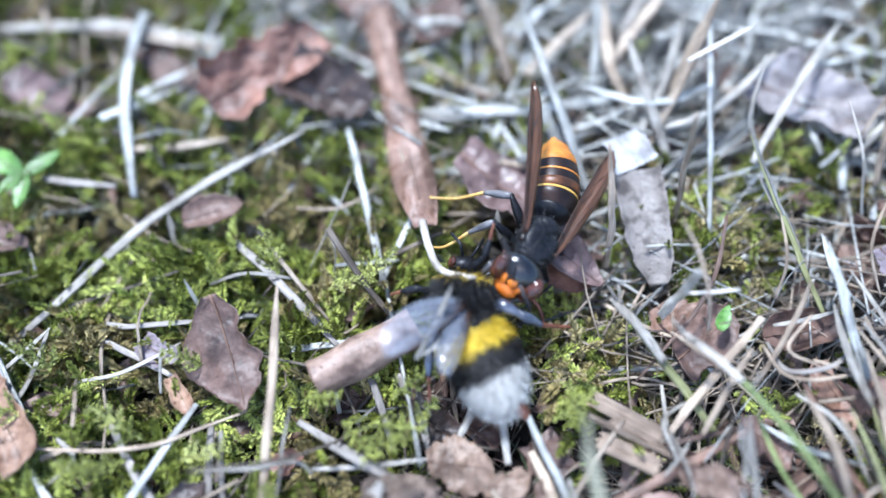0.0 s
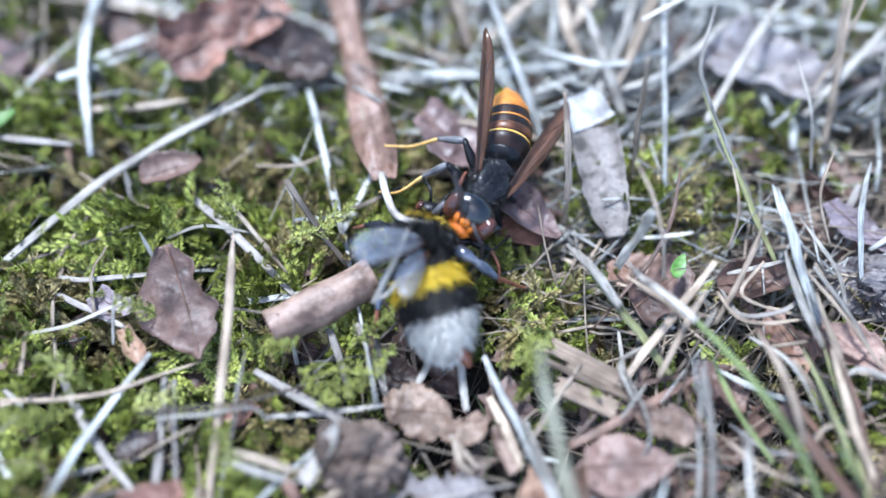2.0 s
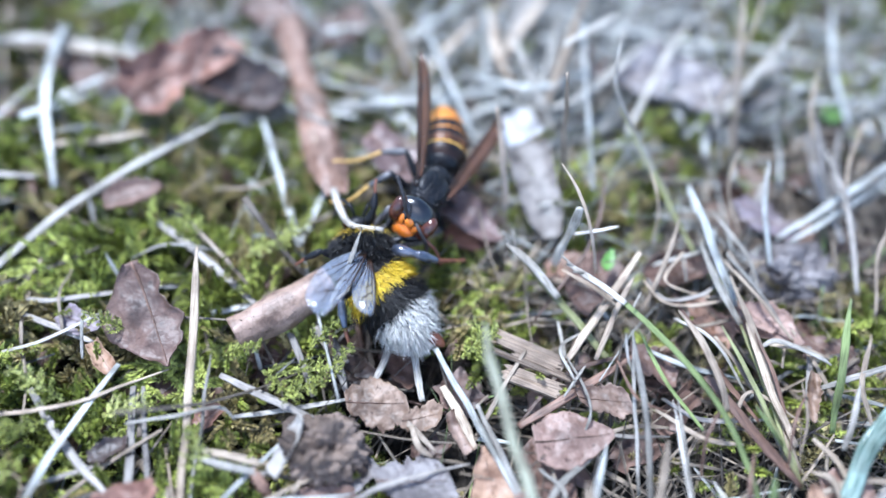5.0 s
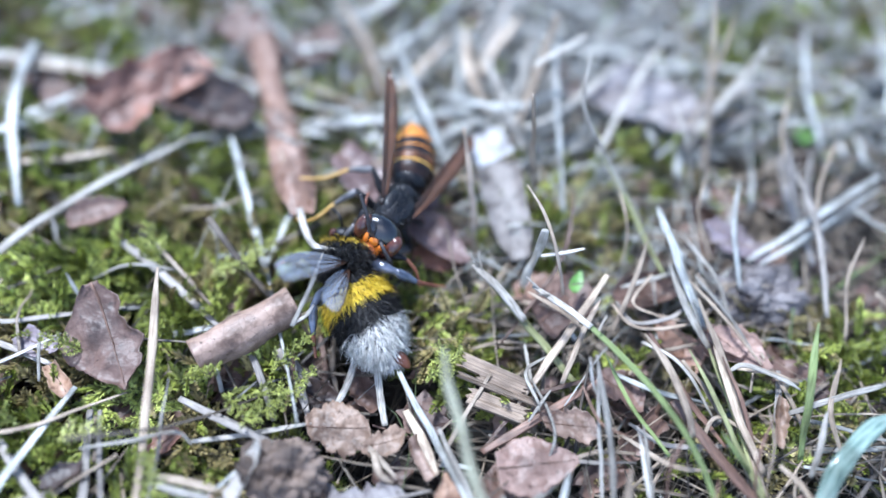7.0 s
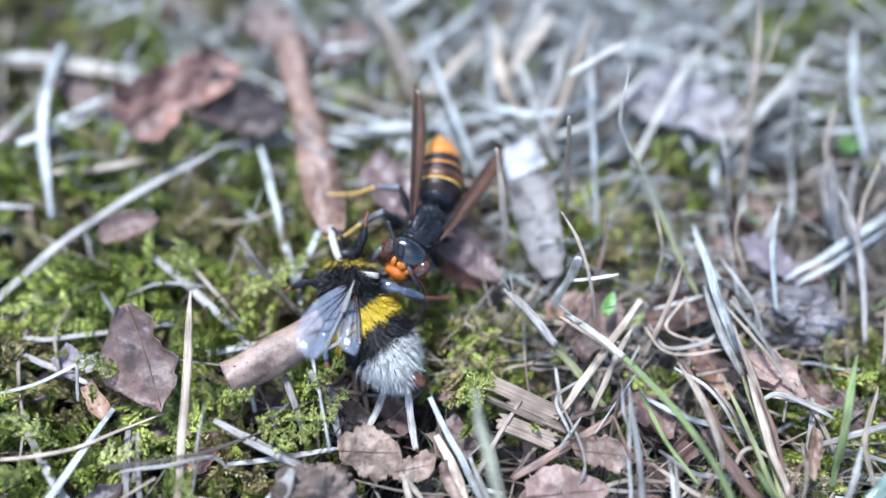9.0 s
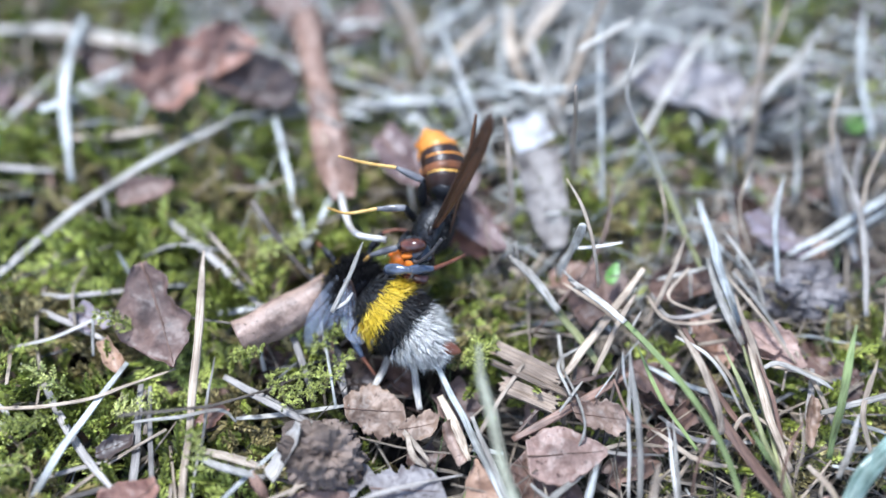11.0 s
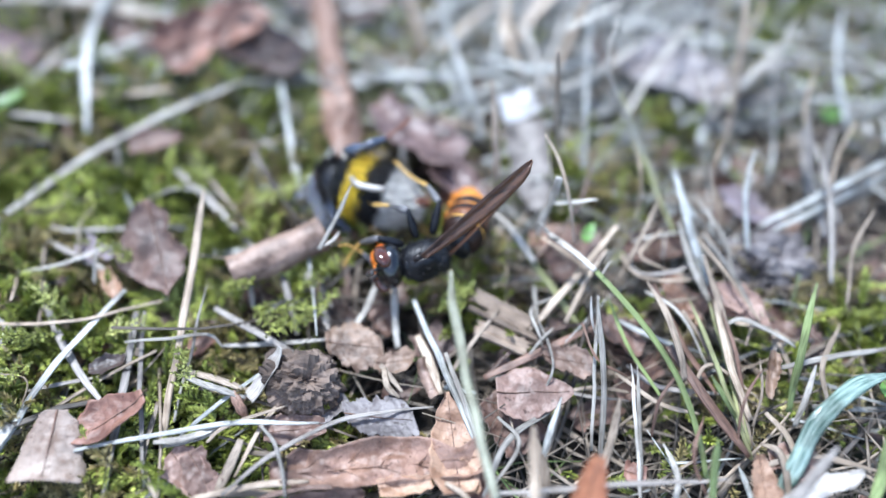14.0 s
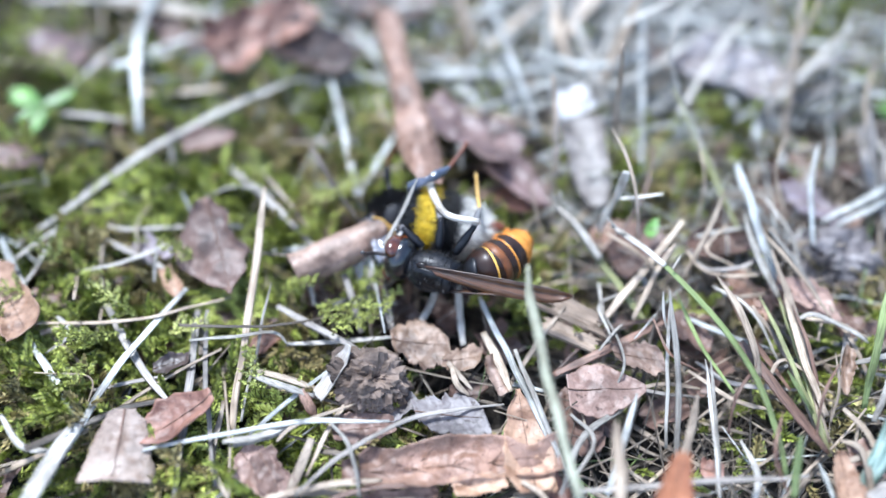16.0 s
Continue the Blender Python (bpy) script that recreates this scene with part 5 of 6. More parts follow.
leaf((-7.9, -3.1, 0.8), (14.1, -1.1, 1.2), 6.5, 0, "shard", "umber", "large brown broken leaf lying flat", curl=0.7, bend=0.06, rough=1.0, seed=22, veins=True, edges=((0.3, 0.75, 0.6, 0.8, 0.95, 0.9, 0.7, 0.3, 0.7), (0.15, 0.5, 0.45, 0.75, 0.5, 0.55, 0.5, 0.6, 0.5)))
leaf((11.5, -4.7, 0.8), (10.1, 5.7, 1.6), 5.6, 0, "shard", "tan", "tan leaf piece with a pointed tip", curl=0.4, bend=0.1, seed=23, edges=((0.6, 1, 1, 0.8, 0.5, 0.12), (0.5, 0.9, 0.95, 0.8, 0.45, 0.1)))
leaf((-50.6, 20.3, 2.0), (-43.2, 11.5, 2.5), 5.3, 0, "shard", "tan", "orange-brown broken leaf on moss", curl=0.6, bend=0.2, seed=24)
leaf((43.3, -5.5, 3.0), (51.6, -2.9, 3.5), 2.3, 0, "shard", "cream", "white mouldy leaf shred beside a blue-green blade", curl=0.6, bend=0.15, rough=0.8, seed=41, rib=False, edges=((0.3, 0.7, 0.5, 1.0, 0.6, 0.3), (0.2, 0.8, 0.9, 0.6, 0.9, 0.2)))
leaf((24.1, -3.1, 9.0), (22.4, -8.9, 6.0), 4.1, 0, "flap", "orange", "orange-brown leaf tip standing up", curl=0.7, bend=0.1, seed=25)
leaf((-32.1, 38.9, 1.5), (-25.2, 40.7, 2.0), 4.6, 0, "ovate", "brown", "small grey-brown leaf on the moss", curl=0.9, bend=0.1, seed=26)
leaf((-18.5, -0.8, 0.5), (-13.3, -5.8, 0.5), 4.1, 0, "shard", "pink", "brown leaf piece under straws", curl=0.4, bend=0.1, seed=27)
leaf((-29.2, 7.9, 1.0), (-25.6, 9.6, 1.0), 2.5, 0, "shard", "dark", "dark brown leaf scrap in the moss", curl=0.6, bend=0.1, seed=28)
leaf((22.5, 22.1, 0.5), (29.1, 27.1, 0.5), 6.5, 0, "shard", "brown", "grey-brown leaf behind the straw fork", curl=0.4, bend=0.1, seed=29)
leaf((31.7, 24.4, 0.8), (41.1, 26.2, 0.8), 5.5, 0, "ovate", "brown", "brown leaf curled into a shallow bowl", curl=1.2, bend=0.3, seed=30)
leaf((-57.3, 38.2, 1.0), (-49.8, 36.4, 1.0), 4.4, 0, "shard", "brown", "brown leaf scrap on the moss", curl=0.6, bend=0.1, seed=31)
leaf((43.2, -0.8, 2.0), (48.3, -2.4, 2.0), 4.0, 0, "shard", "pink", "light brown leaf piece by green blades", curl=0.5, bend=0.1, seed=32)
leaf((-30.5, 20.4, 1.5), (-27.9, 16.7, 1.5), 2.4, 0, "shard", "tan", "small light brown husk on the moss", curl=1.2, bend=0.2, seed=33)
leaf((-34.6, 24.3, 1.0), (-30.4, 22.3, 1.0), 3.4, 0, "shard", "mauve", "small mauve leaf scrap", curl=0.6, bend=0.1, seed=34)
leaf((14.6, 6.0, -0.5), (18.5, -0.2, -0.5), 4.2, 0, "shard", "brown", "brown leaf piece beneath the straws", curl=0.4, bend=0.1, seed=35)
leaf((10.9, 0.3, -0.5), (14.5, -5.9, -0.5), 3.5, 0, "shard", "rust", "reddish leaf piece beneath the straws", curl=0.4, bend=0.1, seed=37)
leaf((-56.9, 47.9, 2.5), (-51.7, 44.9, 2.5), 2.9, 0, "ovate", "green", "bright green leaflet of a small herb", curl=0.4, bend=0.2, rough=0.15, seed=40, name="herb_leaf")
leaf((-51.7, 44.9, 2.5), (-48.1, 48.1, 2.5), 2.0, 0, "ovate", "green", "bright green leaflet of a small herb", curl=0.4, bend=0.2, rough=0.15, seed=41, name="herb_leaf")
leaf((-51.7, 44.9, 2.5), (-51.4, 40.3, 2.5), 1.9, 0, "ovate", "green", "bright green leaflet of a small herb", curl=0.4, bend=0.2, rough=0.15, seed=42, name="herb_leaf")
leaf((-52.1, 44.9, 2.5), (-54.2, 42.3, 2.5), 1.8, 0, "ovate", "green", "bright green leaflet of a small herb", curl=0.4, bend=0.2, rough=0.15, seed=43, name="herb_leaf")
leaf((26.5, 24.5, 3.0), (27.9, 27.2, 3.0), 1.5, 0, "ovate", "green", "small round green leaf in the straw", curl=0.4, bend=0.1, rough=0.1, seed=44, name="herb_leaf", rib=False)
leaf((62.7, 46.8, 1.0), (65.3, 49.2, 1.0), 2.4, 0, "ovate", "green", "small green leaf between grey straws", curl=0.4, bend=0.1, rough=0.1, seed=45, name="herb_leaf")
leaf((57.0, 7.1, 3.0), (58.4, 4.8, 3.0), 2.7, 0, "ovate", "green", "small green herb leaf by the grass", curl=0.4, bend=0.1, rough=0.1, seed=46, name="herb_leaf")
clod((-5.6, 6.9, 1.0), (3.9, 3.3, 3.3), 3, "dark grey-brown crumbly clod of soil and bark")
leaf((-10.9, 4.6, 1.5), (-7.6, 9.4, 4.4), 2.2, -25, "strip", "cream", "cream-white curled bark strip against the clod", curl=1.0, bend=0.3, seed=50, name="bark_strip", category="bark", rib=False)
chip((12.7, 18.1, 1.5), (20.4, 13.6, 1.5), 1.6, 0.5, "splintered pale wood fibre lying on straw", 1)
chip((13.1, 14.0, 1.2), (19.5, 10.8, 1.2), 1.8, 0.5, "splintered pale wood fibre lying on straw", 2)
chip((14.4, 15.7, 1.5), (21.0, 11.9, 1.5), 0.8, 0.4, "splintered pale wood fibre lying on straw", 3)
chip((12.2, 16.3, 1.7), (18.6, 12.8, 1.7), 0.6, 0.3, "splintered pale wood fibre lying on straw", 4)
moss_shoot(-7.3, 18.0, 1.5, -60, 6.0, 10, 0)
moss_shoot(-9.7, 15.4, 1.5, -100, 6.0, 5, 1)
moss_shoot(-12.2, 15.8, 1.5, -140, 6.0, 10, 2)
moss_shoot(-10.1, 12.9, 1.5, -80, 5.0, 0, 3)
moss_shoot(-16.4, 17.9, 1.5, -95, 5.0, 20, 4)
moss_shoot(-6.4, 14.4, 1.5, -50, 5.0, 0, 5)
moss_shoot(-32.3, 14.1, 1.5, 60, 6.0, 20, 6)
moss_shoot(-33.7, 12.0, 1.5, 110, 6.0, 15, 7)
moss_shoot(-35.2, 10.6, 1.5, 80, 5.0, 20, 8)
moss_shoot(-20.2, 31.8, 1.5, 20, 6.0, 20, 9)
moss_shoot(-14.7, 30.1, 1.5, -80, 6.0, 10, 10)
moss_shoot(-11.7, 31.0, 1.5, -60, 6.0, 10, 11)
moss_shoot(-35.3, 8.6, 1.5, 150, 5.0, 15, 12)
moss_shoot(-44.6, 16.9, 1.5, 90, 6.0, 10, 13)
moss_shoot(-41.8, 20.7, 1.5, 60, 6.0, 20, 14)
moss_shoot(11.5, 14.6, 1.5, 10, 5.0, 10, 15)
moss_shoot(9.0, 15.6, 1.5, -60, 5.0, 10, 16)
moss_shoot(-28.1, 12.0, 1.5, -80, 5.0, 10, 17)
moss_shoot(-26.8, 21.6, 1.5, 80, 5.0, 30, 18)
moss_shoot(-17.2, 5.5, 1.5, 20, 5.0, 30, 19)
leaf((-9.3, 1.4, 0.2), (-2.8, 2.4, 0.2), 3.6, 0, "shard", "brown", "brown leaf piece under a tan leaf", curl=0.4, bend=0.1, rough=0.6, seed=60)
leaf((3.2, -4.2, 0.6), (8.7, -3.7, 0.8), 2.6, 0, "shard", "tan", "tan broken leaf edge curling upward", curl=0.8, bend=0.1, rough=0.6, seed=61)
leaf((-5.8, -5.4, 0.2), (1.8, -4.7, 0.2), 1.7, 0, "shard", "umber", "brown leaf piece between straws", curl=0.5, bend=0.1, seed=62)
leaf((36.6, 21.8, 0.0), (39.9, 15.7, 0.0), 4.0, 0, "shard", "umber", "brown leaf piece among the stems", curl=0.5, bend=0.1, seed=63)
leaf((49.4, 16.0, -0.5), (52.1, 10.4, -0.5), 5.8, 0, "crumb", "brown", "dark brown crumbling leaf under grass", curl=0.5, bend=0.1, rough=0.6, seed=64)
leaf((28.1, 15.7, -0.3), (32.7, 12.2, -0.3), 3.9, 0, "shard", "brown", "brown leaf piece below crossing straws", curl=0.5, bend=0.1, seed=65)
leaf((-4.0, 3.0, 0.3), (-0.8, 5.5, 0.3), 3.0, 0, "crumb", "grey", "grey leaf crumb beside the clod", curl=0.4, bend=0.1, seed=66)
leaf((-43.7, 68.4, 0.0), (-35.4, 59.7, 0.0), 6.7, 0, "shard", "brown", "brown leaf piece in the moss", curl=0.6, bend=0.2, rough=0.6, seed=67)
leaf((-59.2, 62.1, 0.0), (-50.8, 55.6, 0.0), 5.9, 0, "shard", "plum", "plum-brown leaf piece in the moss", curl=0.6, bend=0.2, rough=0.6, seed=68)
leaf((-6.1, 67.0, 0.5), (0.7, 70.8, 0.5), 6.8, 0, "shard", "brown", "brown leaf lying in pale straw", curl=0.6, bend=0.2, rough=0.6, seed=69)
leaf((9.1, 33.4, 0.0), (14.6, 30.9, 0.0), 4.4, 0, "shard", "rust", "reddish leaf piece under the hornet", curl=0.4, bend=0.1, seed=70)
leaf((21.3, 28.4, -0.5), (26.8, 24.7, -0.5), 5.8, 0, "crumb", "umber", "brown leaf under crossing stems", curl=0.4, bend=0.1, seed=71)
straw([(0.7, 75.3, 5.0), (3.8, 67.7, 3.0), (6.1, 61.7, 0.0)], 1.38, "tan", "tan dry grass stalk standing up from the ground", ends=(0.25, 0.8))
straw([(26.6, 75.6, 4.0), (21.1, 66.2, 0.0)], 1.29, "grey", "grey weathered straw standing up from the ground", ends=(0.25, 0.8))
straw([(31.2, 64.4, 9.0), (27.6, 58.7, 5.0), (23.6, 51.6, 0.0)], 0.99, "tan", "tan dry grass stalk standing up from the ground", ends=(0.25, 0.8), flat=0.60)
straw([(69.6, 72.5, 2.0), (77.1, 66.9, 1.0)], 1.19, "grey", "grey weathered straw lying on the litter")
straw([(49.9, 52.0, 2.0), (59.7, 57.0, 2.0), (67.4, 55.9, 1.0)], 1.23, "grey", "grey weathered straw lying on the litter")
straw([(38.4, 34.2, 5.0), (39.5, 28.2, 4.0), (41.2, 17.7, 1.0)], 0.84, "pale", "pale bleached grass straw standing up from the ground", ends=(0.25, 0.8))
straw([(40.2, 24.6, 5.0), (43.5, 20.3, 3.0), (46.4, 15.4, 1.0)], 0.49, "pale", "pale bleached grass straw lying across other straws")
straw([(57.9, 43.5, 3.0), (57.2, 37.8, 2.0), (58.0, 27.9, 0.0)], 0.98, "grey", "grey weathered straw standing up from the ground", ends=(0.25, 0.8))
straw([(-12.3, 43.5, 4.0), (-13.9, 39.0, 3.5), (-16.9, 33.1, 1.0)], 0.19, "pale", "hair-thin pale fibre over the moss", ends=(0.25, 0.8), flat=0.80)
straw([(-9.6, 54.9, 3.0), (-4.6, 51.6, 4.0), (3.2, 50.5, 2.0)], 0.20, "grey", "hair-thin grey fibre in the straw", flat=0.80)
straw([(-15.3, 37.1, 3.0), (-13.8, 33.9, 3.5), (-14.2, 31.8, 1.0)], 0.18, "pale", "hair-thin pale fibre over the moss", ends=(0.25, 0.8), flat=0.80)
straw([(39.8, 21.7, 5.0), (41.4, 11.4, 3.0), (42.4, 0.7, 0.0)], 0.90, "tan", "tan dry grass stalk standing up from the ground", ends=(0.25, 0.8))
straw([(40.8, 15.0, 4.0), (41.8, 8.7, 3.0), (42.1, 2.2, 0.0)], 0.47, "brown", "reddish-brown withered blade standing up from the ground", ends=(0.25, 0.8))
straw([(26.4, 14.9, 7.0), (25.9, 8.4, 4.0), (25.4, -0.0, 0.0)], 0.40, "bright", "bluish-white bleached grass blade standing up from the ground", ends=(0.25, 0.8), flat=0.50)
straw([(30.4, 8.4, 4.0), (29.7, -4.9, 1.0)], 0.45, "pale", "pale bleached grass straw standing up from the ground", ends=(0.25, 0.8), flat=0.50)
straw([(15.4, 3.0, 2.0), (17.5, 0.1, 2.0), (14.6, -4.2, 1.0)], 0.44, "pale", "pale bleached grass straw lying across other straws")
straw([(20.3, 14.7, 2.0), (21.6, 8.8, 3.0), (20.4, 5.8, 1.0)], 0.31, "pale", "pale bleached grass straw lying across other straws")
straw([(2.1, 9.7, 1.0), (5.3, 5.7, 1.5)], 0.62, "tan", "tan dry grass stalk lying on the litter")
straw([(-20.2, -0.1, 1.5), (-16.7, 0.3, 2.0), (-12.2, 2.3, 1.0)], 0.73, "pale", "pale bleached grass straw lying on the litter")
straw([(-18.0, 7.5, 2.0), (-11.8, 5.6, 2.0)], 0.61, "tan", "tan dry grass stalk lying on the litter")
straw([(-6.3, 6.7, 0.5), (-9.3, 2.3, 1.0), (-11.4, -3.4, 1.0)], 0.55, "tan", "tan dry grass stalk lying on the litter")
straw([(-24.3, 14.8, 2.0), (-23.1, 6.0, 1.0), (-20.3, -4.4, 1.0)], 0.56, "grey", "grey weathered straw lying on the litter")
straw([(42.1, -1.9, 2.0), (47.1, -1.0, 3.0), (55.3, -2.5, 2.0)], 0.68, "tan", "tan dry grass stalk lying across other straws")
straw([(36.3, 5.7, 1.0), (38.7, 8.8, 3.0), (44.3, 5.6, 1.0)], 0.41, "tan", "tan dry grass stalk lying across other straws")
straw([(61.7, 43.2, 4.0), (59.0, 35.4, 2.0), (59.8, 29.1, 1.0)], 0.99, "grey", "grey weathered straw standing up from the ground", ends=(0.25, 0.8))
straw([(55.1, 14.6, 2.0), (51.0, 8.7, 3.0), (51.4, 4.3, 1.0)], 0.63, "tan", "tan dry grass stalk standing up from the ground", ends=(0.25, 0.8))
straw([(32.3, 17.3, 6.0), (33.8, 13.2, 6.0), (34.9, 9.3, 5.0), (35.5, 6.9, 3.0)], 0.84, "tan", "tan dry grass stalk standing up from the ground", ends=(0.25, 0.8), flat=0.30)
straw([(39.2, 24.4, 5.0), (42.5, 19.5, 4.0), (45.9, 14.5, 2.0)], 0.45, "tan", "tan dry grass stalk standing up from the ground", ends=(0.25, 0.8), flat=0.60)
straw([(41.6, 13.8, 3.0), (43.4, 14.1, 3.5), (47.3, 12.2, 3.0), (49.1, 11.4, 2.0)], 0.60, "pale", "pale bleached grass straw lying across other straws", flat=0.40)
straw([(37.5, 16.2, 4.0), (39.7, 7.0, 3.0), (41.8, -1.0, 1.0)], 0.62, "olive", "olive grass stem standing up from the ground", ends=(0.25, 0.8), flat=0.35)
straw([(40.2, 16.3, 4.0), (41.0, 8.3, 3.0), (42.7, 3.3, 1.0)], 0.85, "tan", "tan dry grass stalk standing up from the ground", ends=(0.25, 0.8), flat=0.35)
straw([(34.5, 11.0, 3.0), (37.4, 5.0, 3.0), (41.2, -1.0, 2.0)], 1.25, "brown", "reddish-brown withered blade lying across other straws", flat=0.30)
straw([(48.6, 7.6, 6.0), (47.1, 4.3, 5.0), (46.2, 2.0, 3.0)], 0.65, "pale", "pale bleached grass straw standing up from the ground", ends=(0.25, 0.8), flat=0.30)
straw([(46.8, -1.9, 9.0), (43.6, -5.1, 8.0), (41.4, -7.7, 7.0)], 0.99, "grey", "grey weathered straw standing up from the ground", ends=(0.25, 0.8), flat=0.25)
straw([(27.5, 3.6, 6.0), (26.7, 0.2, 4.0), (25.7, -3.2, 2.0)], 0.87, "tan", "tan dry grass stalk standing up from the ground", ends=(0.25, 0.8), flat=0.30)
straw([(18.0, -0.7, 10.0), (17.9, -8.1, 8.0)], 0.97, "tan", "tan dry grass stalk standing up from the ground", ends=(0.25, 0.8), flat=0.30)
straw([(21.7, 4.0, 5.0), (20.1, -0.5, 4.0), (18.3, -5.2, 2.0)], 0.63, "blue", "bluish-white bleached grass blade standing up from the ground", ends=(0.25, 0.8), flat=0.30)
straw([(28.4, 21.7, 6.0), (26.0, 18.4, 5.0), (23.4, 14.0, 2.0)], 0.66, "tan", "tan dry grass stalk standing up from the ground", ends=(0.25, 0.8), flat=0.40)
straw([(30.6, 22.9, 3.0), (31.8, 19.9, 3.5), (35.5, 19.2, 3.0), (41.2, 20.4, 2.0)], 0.45, "tan", "tan dry grass stalk lying across other straws", flat=0.40)
straw([(35.8, 25.7, 4.0), (32.7, 22.3, 4.0), (35.9, 20.6, 3.0)], 0.40, "tan", "tan dry grass stalk lying across other straws", flat=0.40)
straw([(20.9, 23.8, 5.0), (24.2, 21.1, 5.0), (26.9, 19.8, 3.0)], 0.56, "tan", "tan dry grass stalk standing up from the ground", ends=(0.25, 0.8), flat=0.40)
straw([(28.1, 16.4, 4.0), (30.0, 10.9, 3.0), (33.4, 5.8, 1.0)], 0.48, "green", "fresh green grass blade standing up from the ground", ends=(0.25, 0.8), flat=0.40, name="grass_blade", category="grass blade", group="grass blades")
straw([(32.9, 17.9, 3.0), (36.3, 14.6, 3.5), (39.2, 9.2, 1.0)], 0.44, "pale", "pale bleached grass straw lying across other straws", flat=0.50)
straw([(28.9, 8.4, 1.0), (32.8, 4.7, 2.0), (37.3, 3.9, 1.0)], 0.57, "tan", "tan dry grass stalk lying on the litter", flat=0.30)
straw([(43.3, 8.8, 5.0), (43.1, 5.3, 4.0), (42.3, 2.3, 2.0)], 0.31, "tan", "tan dry grass stalk standing up from the ground", ends=(0.25, 0.8), flat=0.50)
straw([(43.5, 3.5, 3.0), (45.2, 0.8, 3.0), (46.3, -3.0, 2.0)], 0.70, "tan", "tan dry grass stalk lying across other straws", flat=0.30)
straw([(32.5, 0.4, 2.0), (33.5, -3.1, 2.0), (32.8, -5.9, 1.0)], 0.68, "pale", "pale bleached grass straw standing up from the ground", ends=(0.25, 0.8), flat=0.30)
straw([(39.9, -1.9, 2.0), (41.2, -6.1, 1.0)], 0.58, "blue", "bluish-white bleached grass blade standing up from the ground", ends=(0.25, 0.8), flat=0.40)
straw([(44.3, -5.8, 2.0), (44.1, -1.0, 3.0), (42.7, 0.5, 2.0)], 0.78, "tan", "tan dry grass stalk standing up from the ground", flat=0.30)
straw([(-17.9, 6.7, 2.5), (-14.7, 5.4, 3.0), (-11.3, 4.7, 2.0)], 0.76, "pale", "pale bleached grass straw lying across other straws", flat=0.40)
straw([(-12.7, 5.2, 2.4), (-11.7, 3.6, 2.0), (-11.1, 2.7, 1.2)], 1.11, "brown", "reddish-brown withered blade lying across other straws", flat=0.60)
straw([(-11.2, 0.3, 1.6), (-12.1, -2.9, 1.4), (-13.1, -5.3, 1.0)], 1.07, "tan", "tan dry grass stalk lying on the litter", flat=0.30)
straw([(-9.3, 1.6, 2.5), (-7.4, -0.4, 3.0), (-6.4, -2.9, 2.5), (-5.9, -5.6, 1.5)], 0.39, "pale", "pale bleached grass straw lying across other straws", flat=0.40)
straw([(-15.2, -5.5, 1.0), (-8.6, -4.3, 1.6), (-3.9, -3.7, 1.2)], 0.76, "tan", "tan dry grass stalk lying on the litter", flat=0.30)
straw([(-10.7, -6.3, 1.0), (-5.2, -4.6, 1.4), (1.6, -4.3, 1.0)], 0.57, "brown", "reddish-brown withered blade lying on the litter", flat=0.30)
straw([(-6.2, -6.1, 1.0), (-2.9, -5.9, 1.4), (2.1, -5.8, 1.0)], 0.57, "tan", "tan dry grass stalk lying on the litter", flat=0.30)
straw([(-14.7, -0.0, 1.5), (-12.6, 1.6, 2.0), (-6.3, 4.4, 1.4)], 0.45, "tan", "tan dry grass stalk lying on the litter", flat=0.40)
straw([(10.0, -3.8, 1.5), (11.9, -5.0, 1.5), (13.0, -6.4, 1.0)], 0.57, "tan", "tan dry grass stalk lying on the litter", flat=0.30)
straw([(3.1, 8.5, 1.5), (3.7, 6.2, 1.8), (5.0, 5.3, 1.0)], 0.68, "tan", "tan dry grass stalk lying on the litter", flat=0.40)
straw([(-13.7, 13.5, 2.0), (-9.4, 11.2, 2.4), (-6.6, 10.0, 1.5)], 0.75, "grey", "grey weathered straw lying across the moss", flat=0.30)
leaf((10.3, -2.7, 0.6), (13.5, -3.4, 0.6), 3.7, 0, "shard", "tan", "torn corner of a tan leaf", curl=0.5, bend=0.1, rough=0.6, seed=81)
leaf((-16.4, -1.0, 1.0), (-13.0, -6.0, 0.6), 3.8, 0, "shard", "brown", "grey-brown leaf piece in the straw", curl=0.7, bend=0.1, rough=0.6, seed=82)
leaf((40.9, 18.7, 2.5), (44.4, 16.0, 2.0), 4.0, 0, "shard", "pink", "light pinkish leaf scrap between stems", curl=0.8, bend=0.2, rough=0.6, seed=83)
leaf((46.3, 10.5, 3.0), (44.7, 5.5, 2.0), 2.2, 0, "crumb", "beige", "crumbled beige husk clinging to stems", curl=1.2, bend=0.2, rough=0.9, seed=84)
leaf((28.6, -2.0, 0.0), (30.8, -2.6, 0.0), 2.4, 0, "shard", "rust", "small reddish leaf scrap beneath the straw", curl=0.5, bend=0.1, seed=85)
leaf((41.8, -1.0, 3.0), (42.0, -5.8, 2.0), 3.4, 0, "flap", "tan", "pale tan sheath leaf by the blue-green blade", curl=0.8, bend=0.2, seed=86)
straw([(31.5, 70.0, 7.0), (29.0, 52.0, 6.0), (28.0, 36.8, 1.0)], 0.62, "blue", "bluish-white bleached grass blade standing up from the ground", ends=(0.25, 0.8), flat=0.30)
straw([(37.1, 32.1, 8.0), (38.3, 25.2, 6.0), (40.7, 19.3, 2.0)], 1.03, "blue", "bluish-white bleached grass blade standing up from the ground", ends=(0.25, 0.8), flat=0.30)
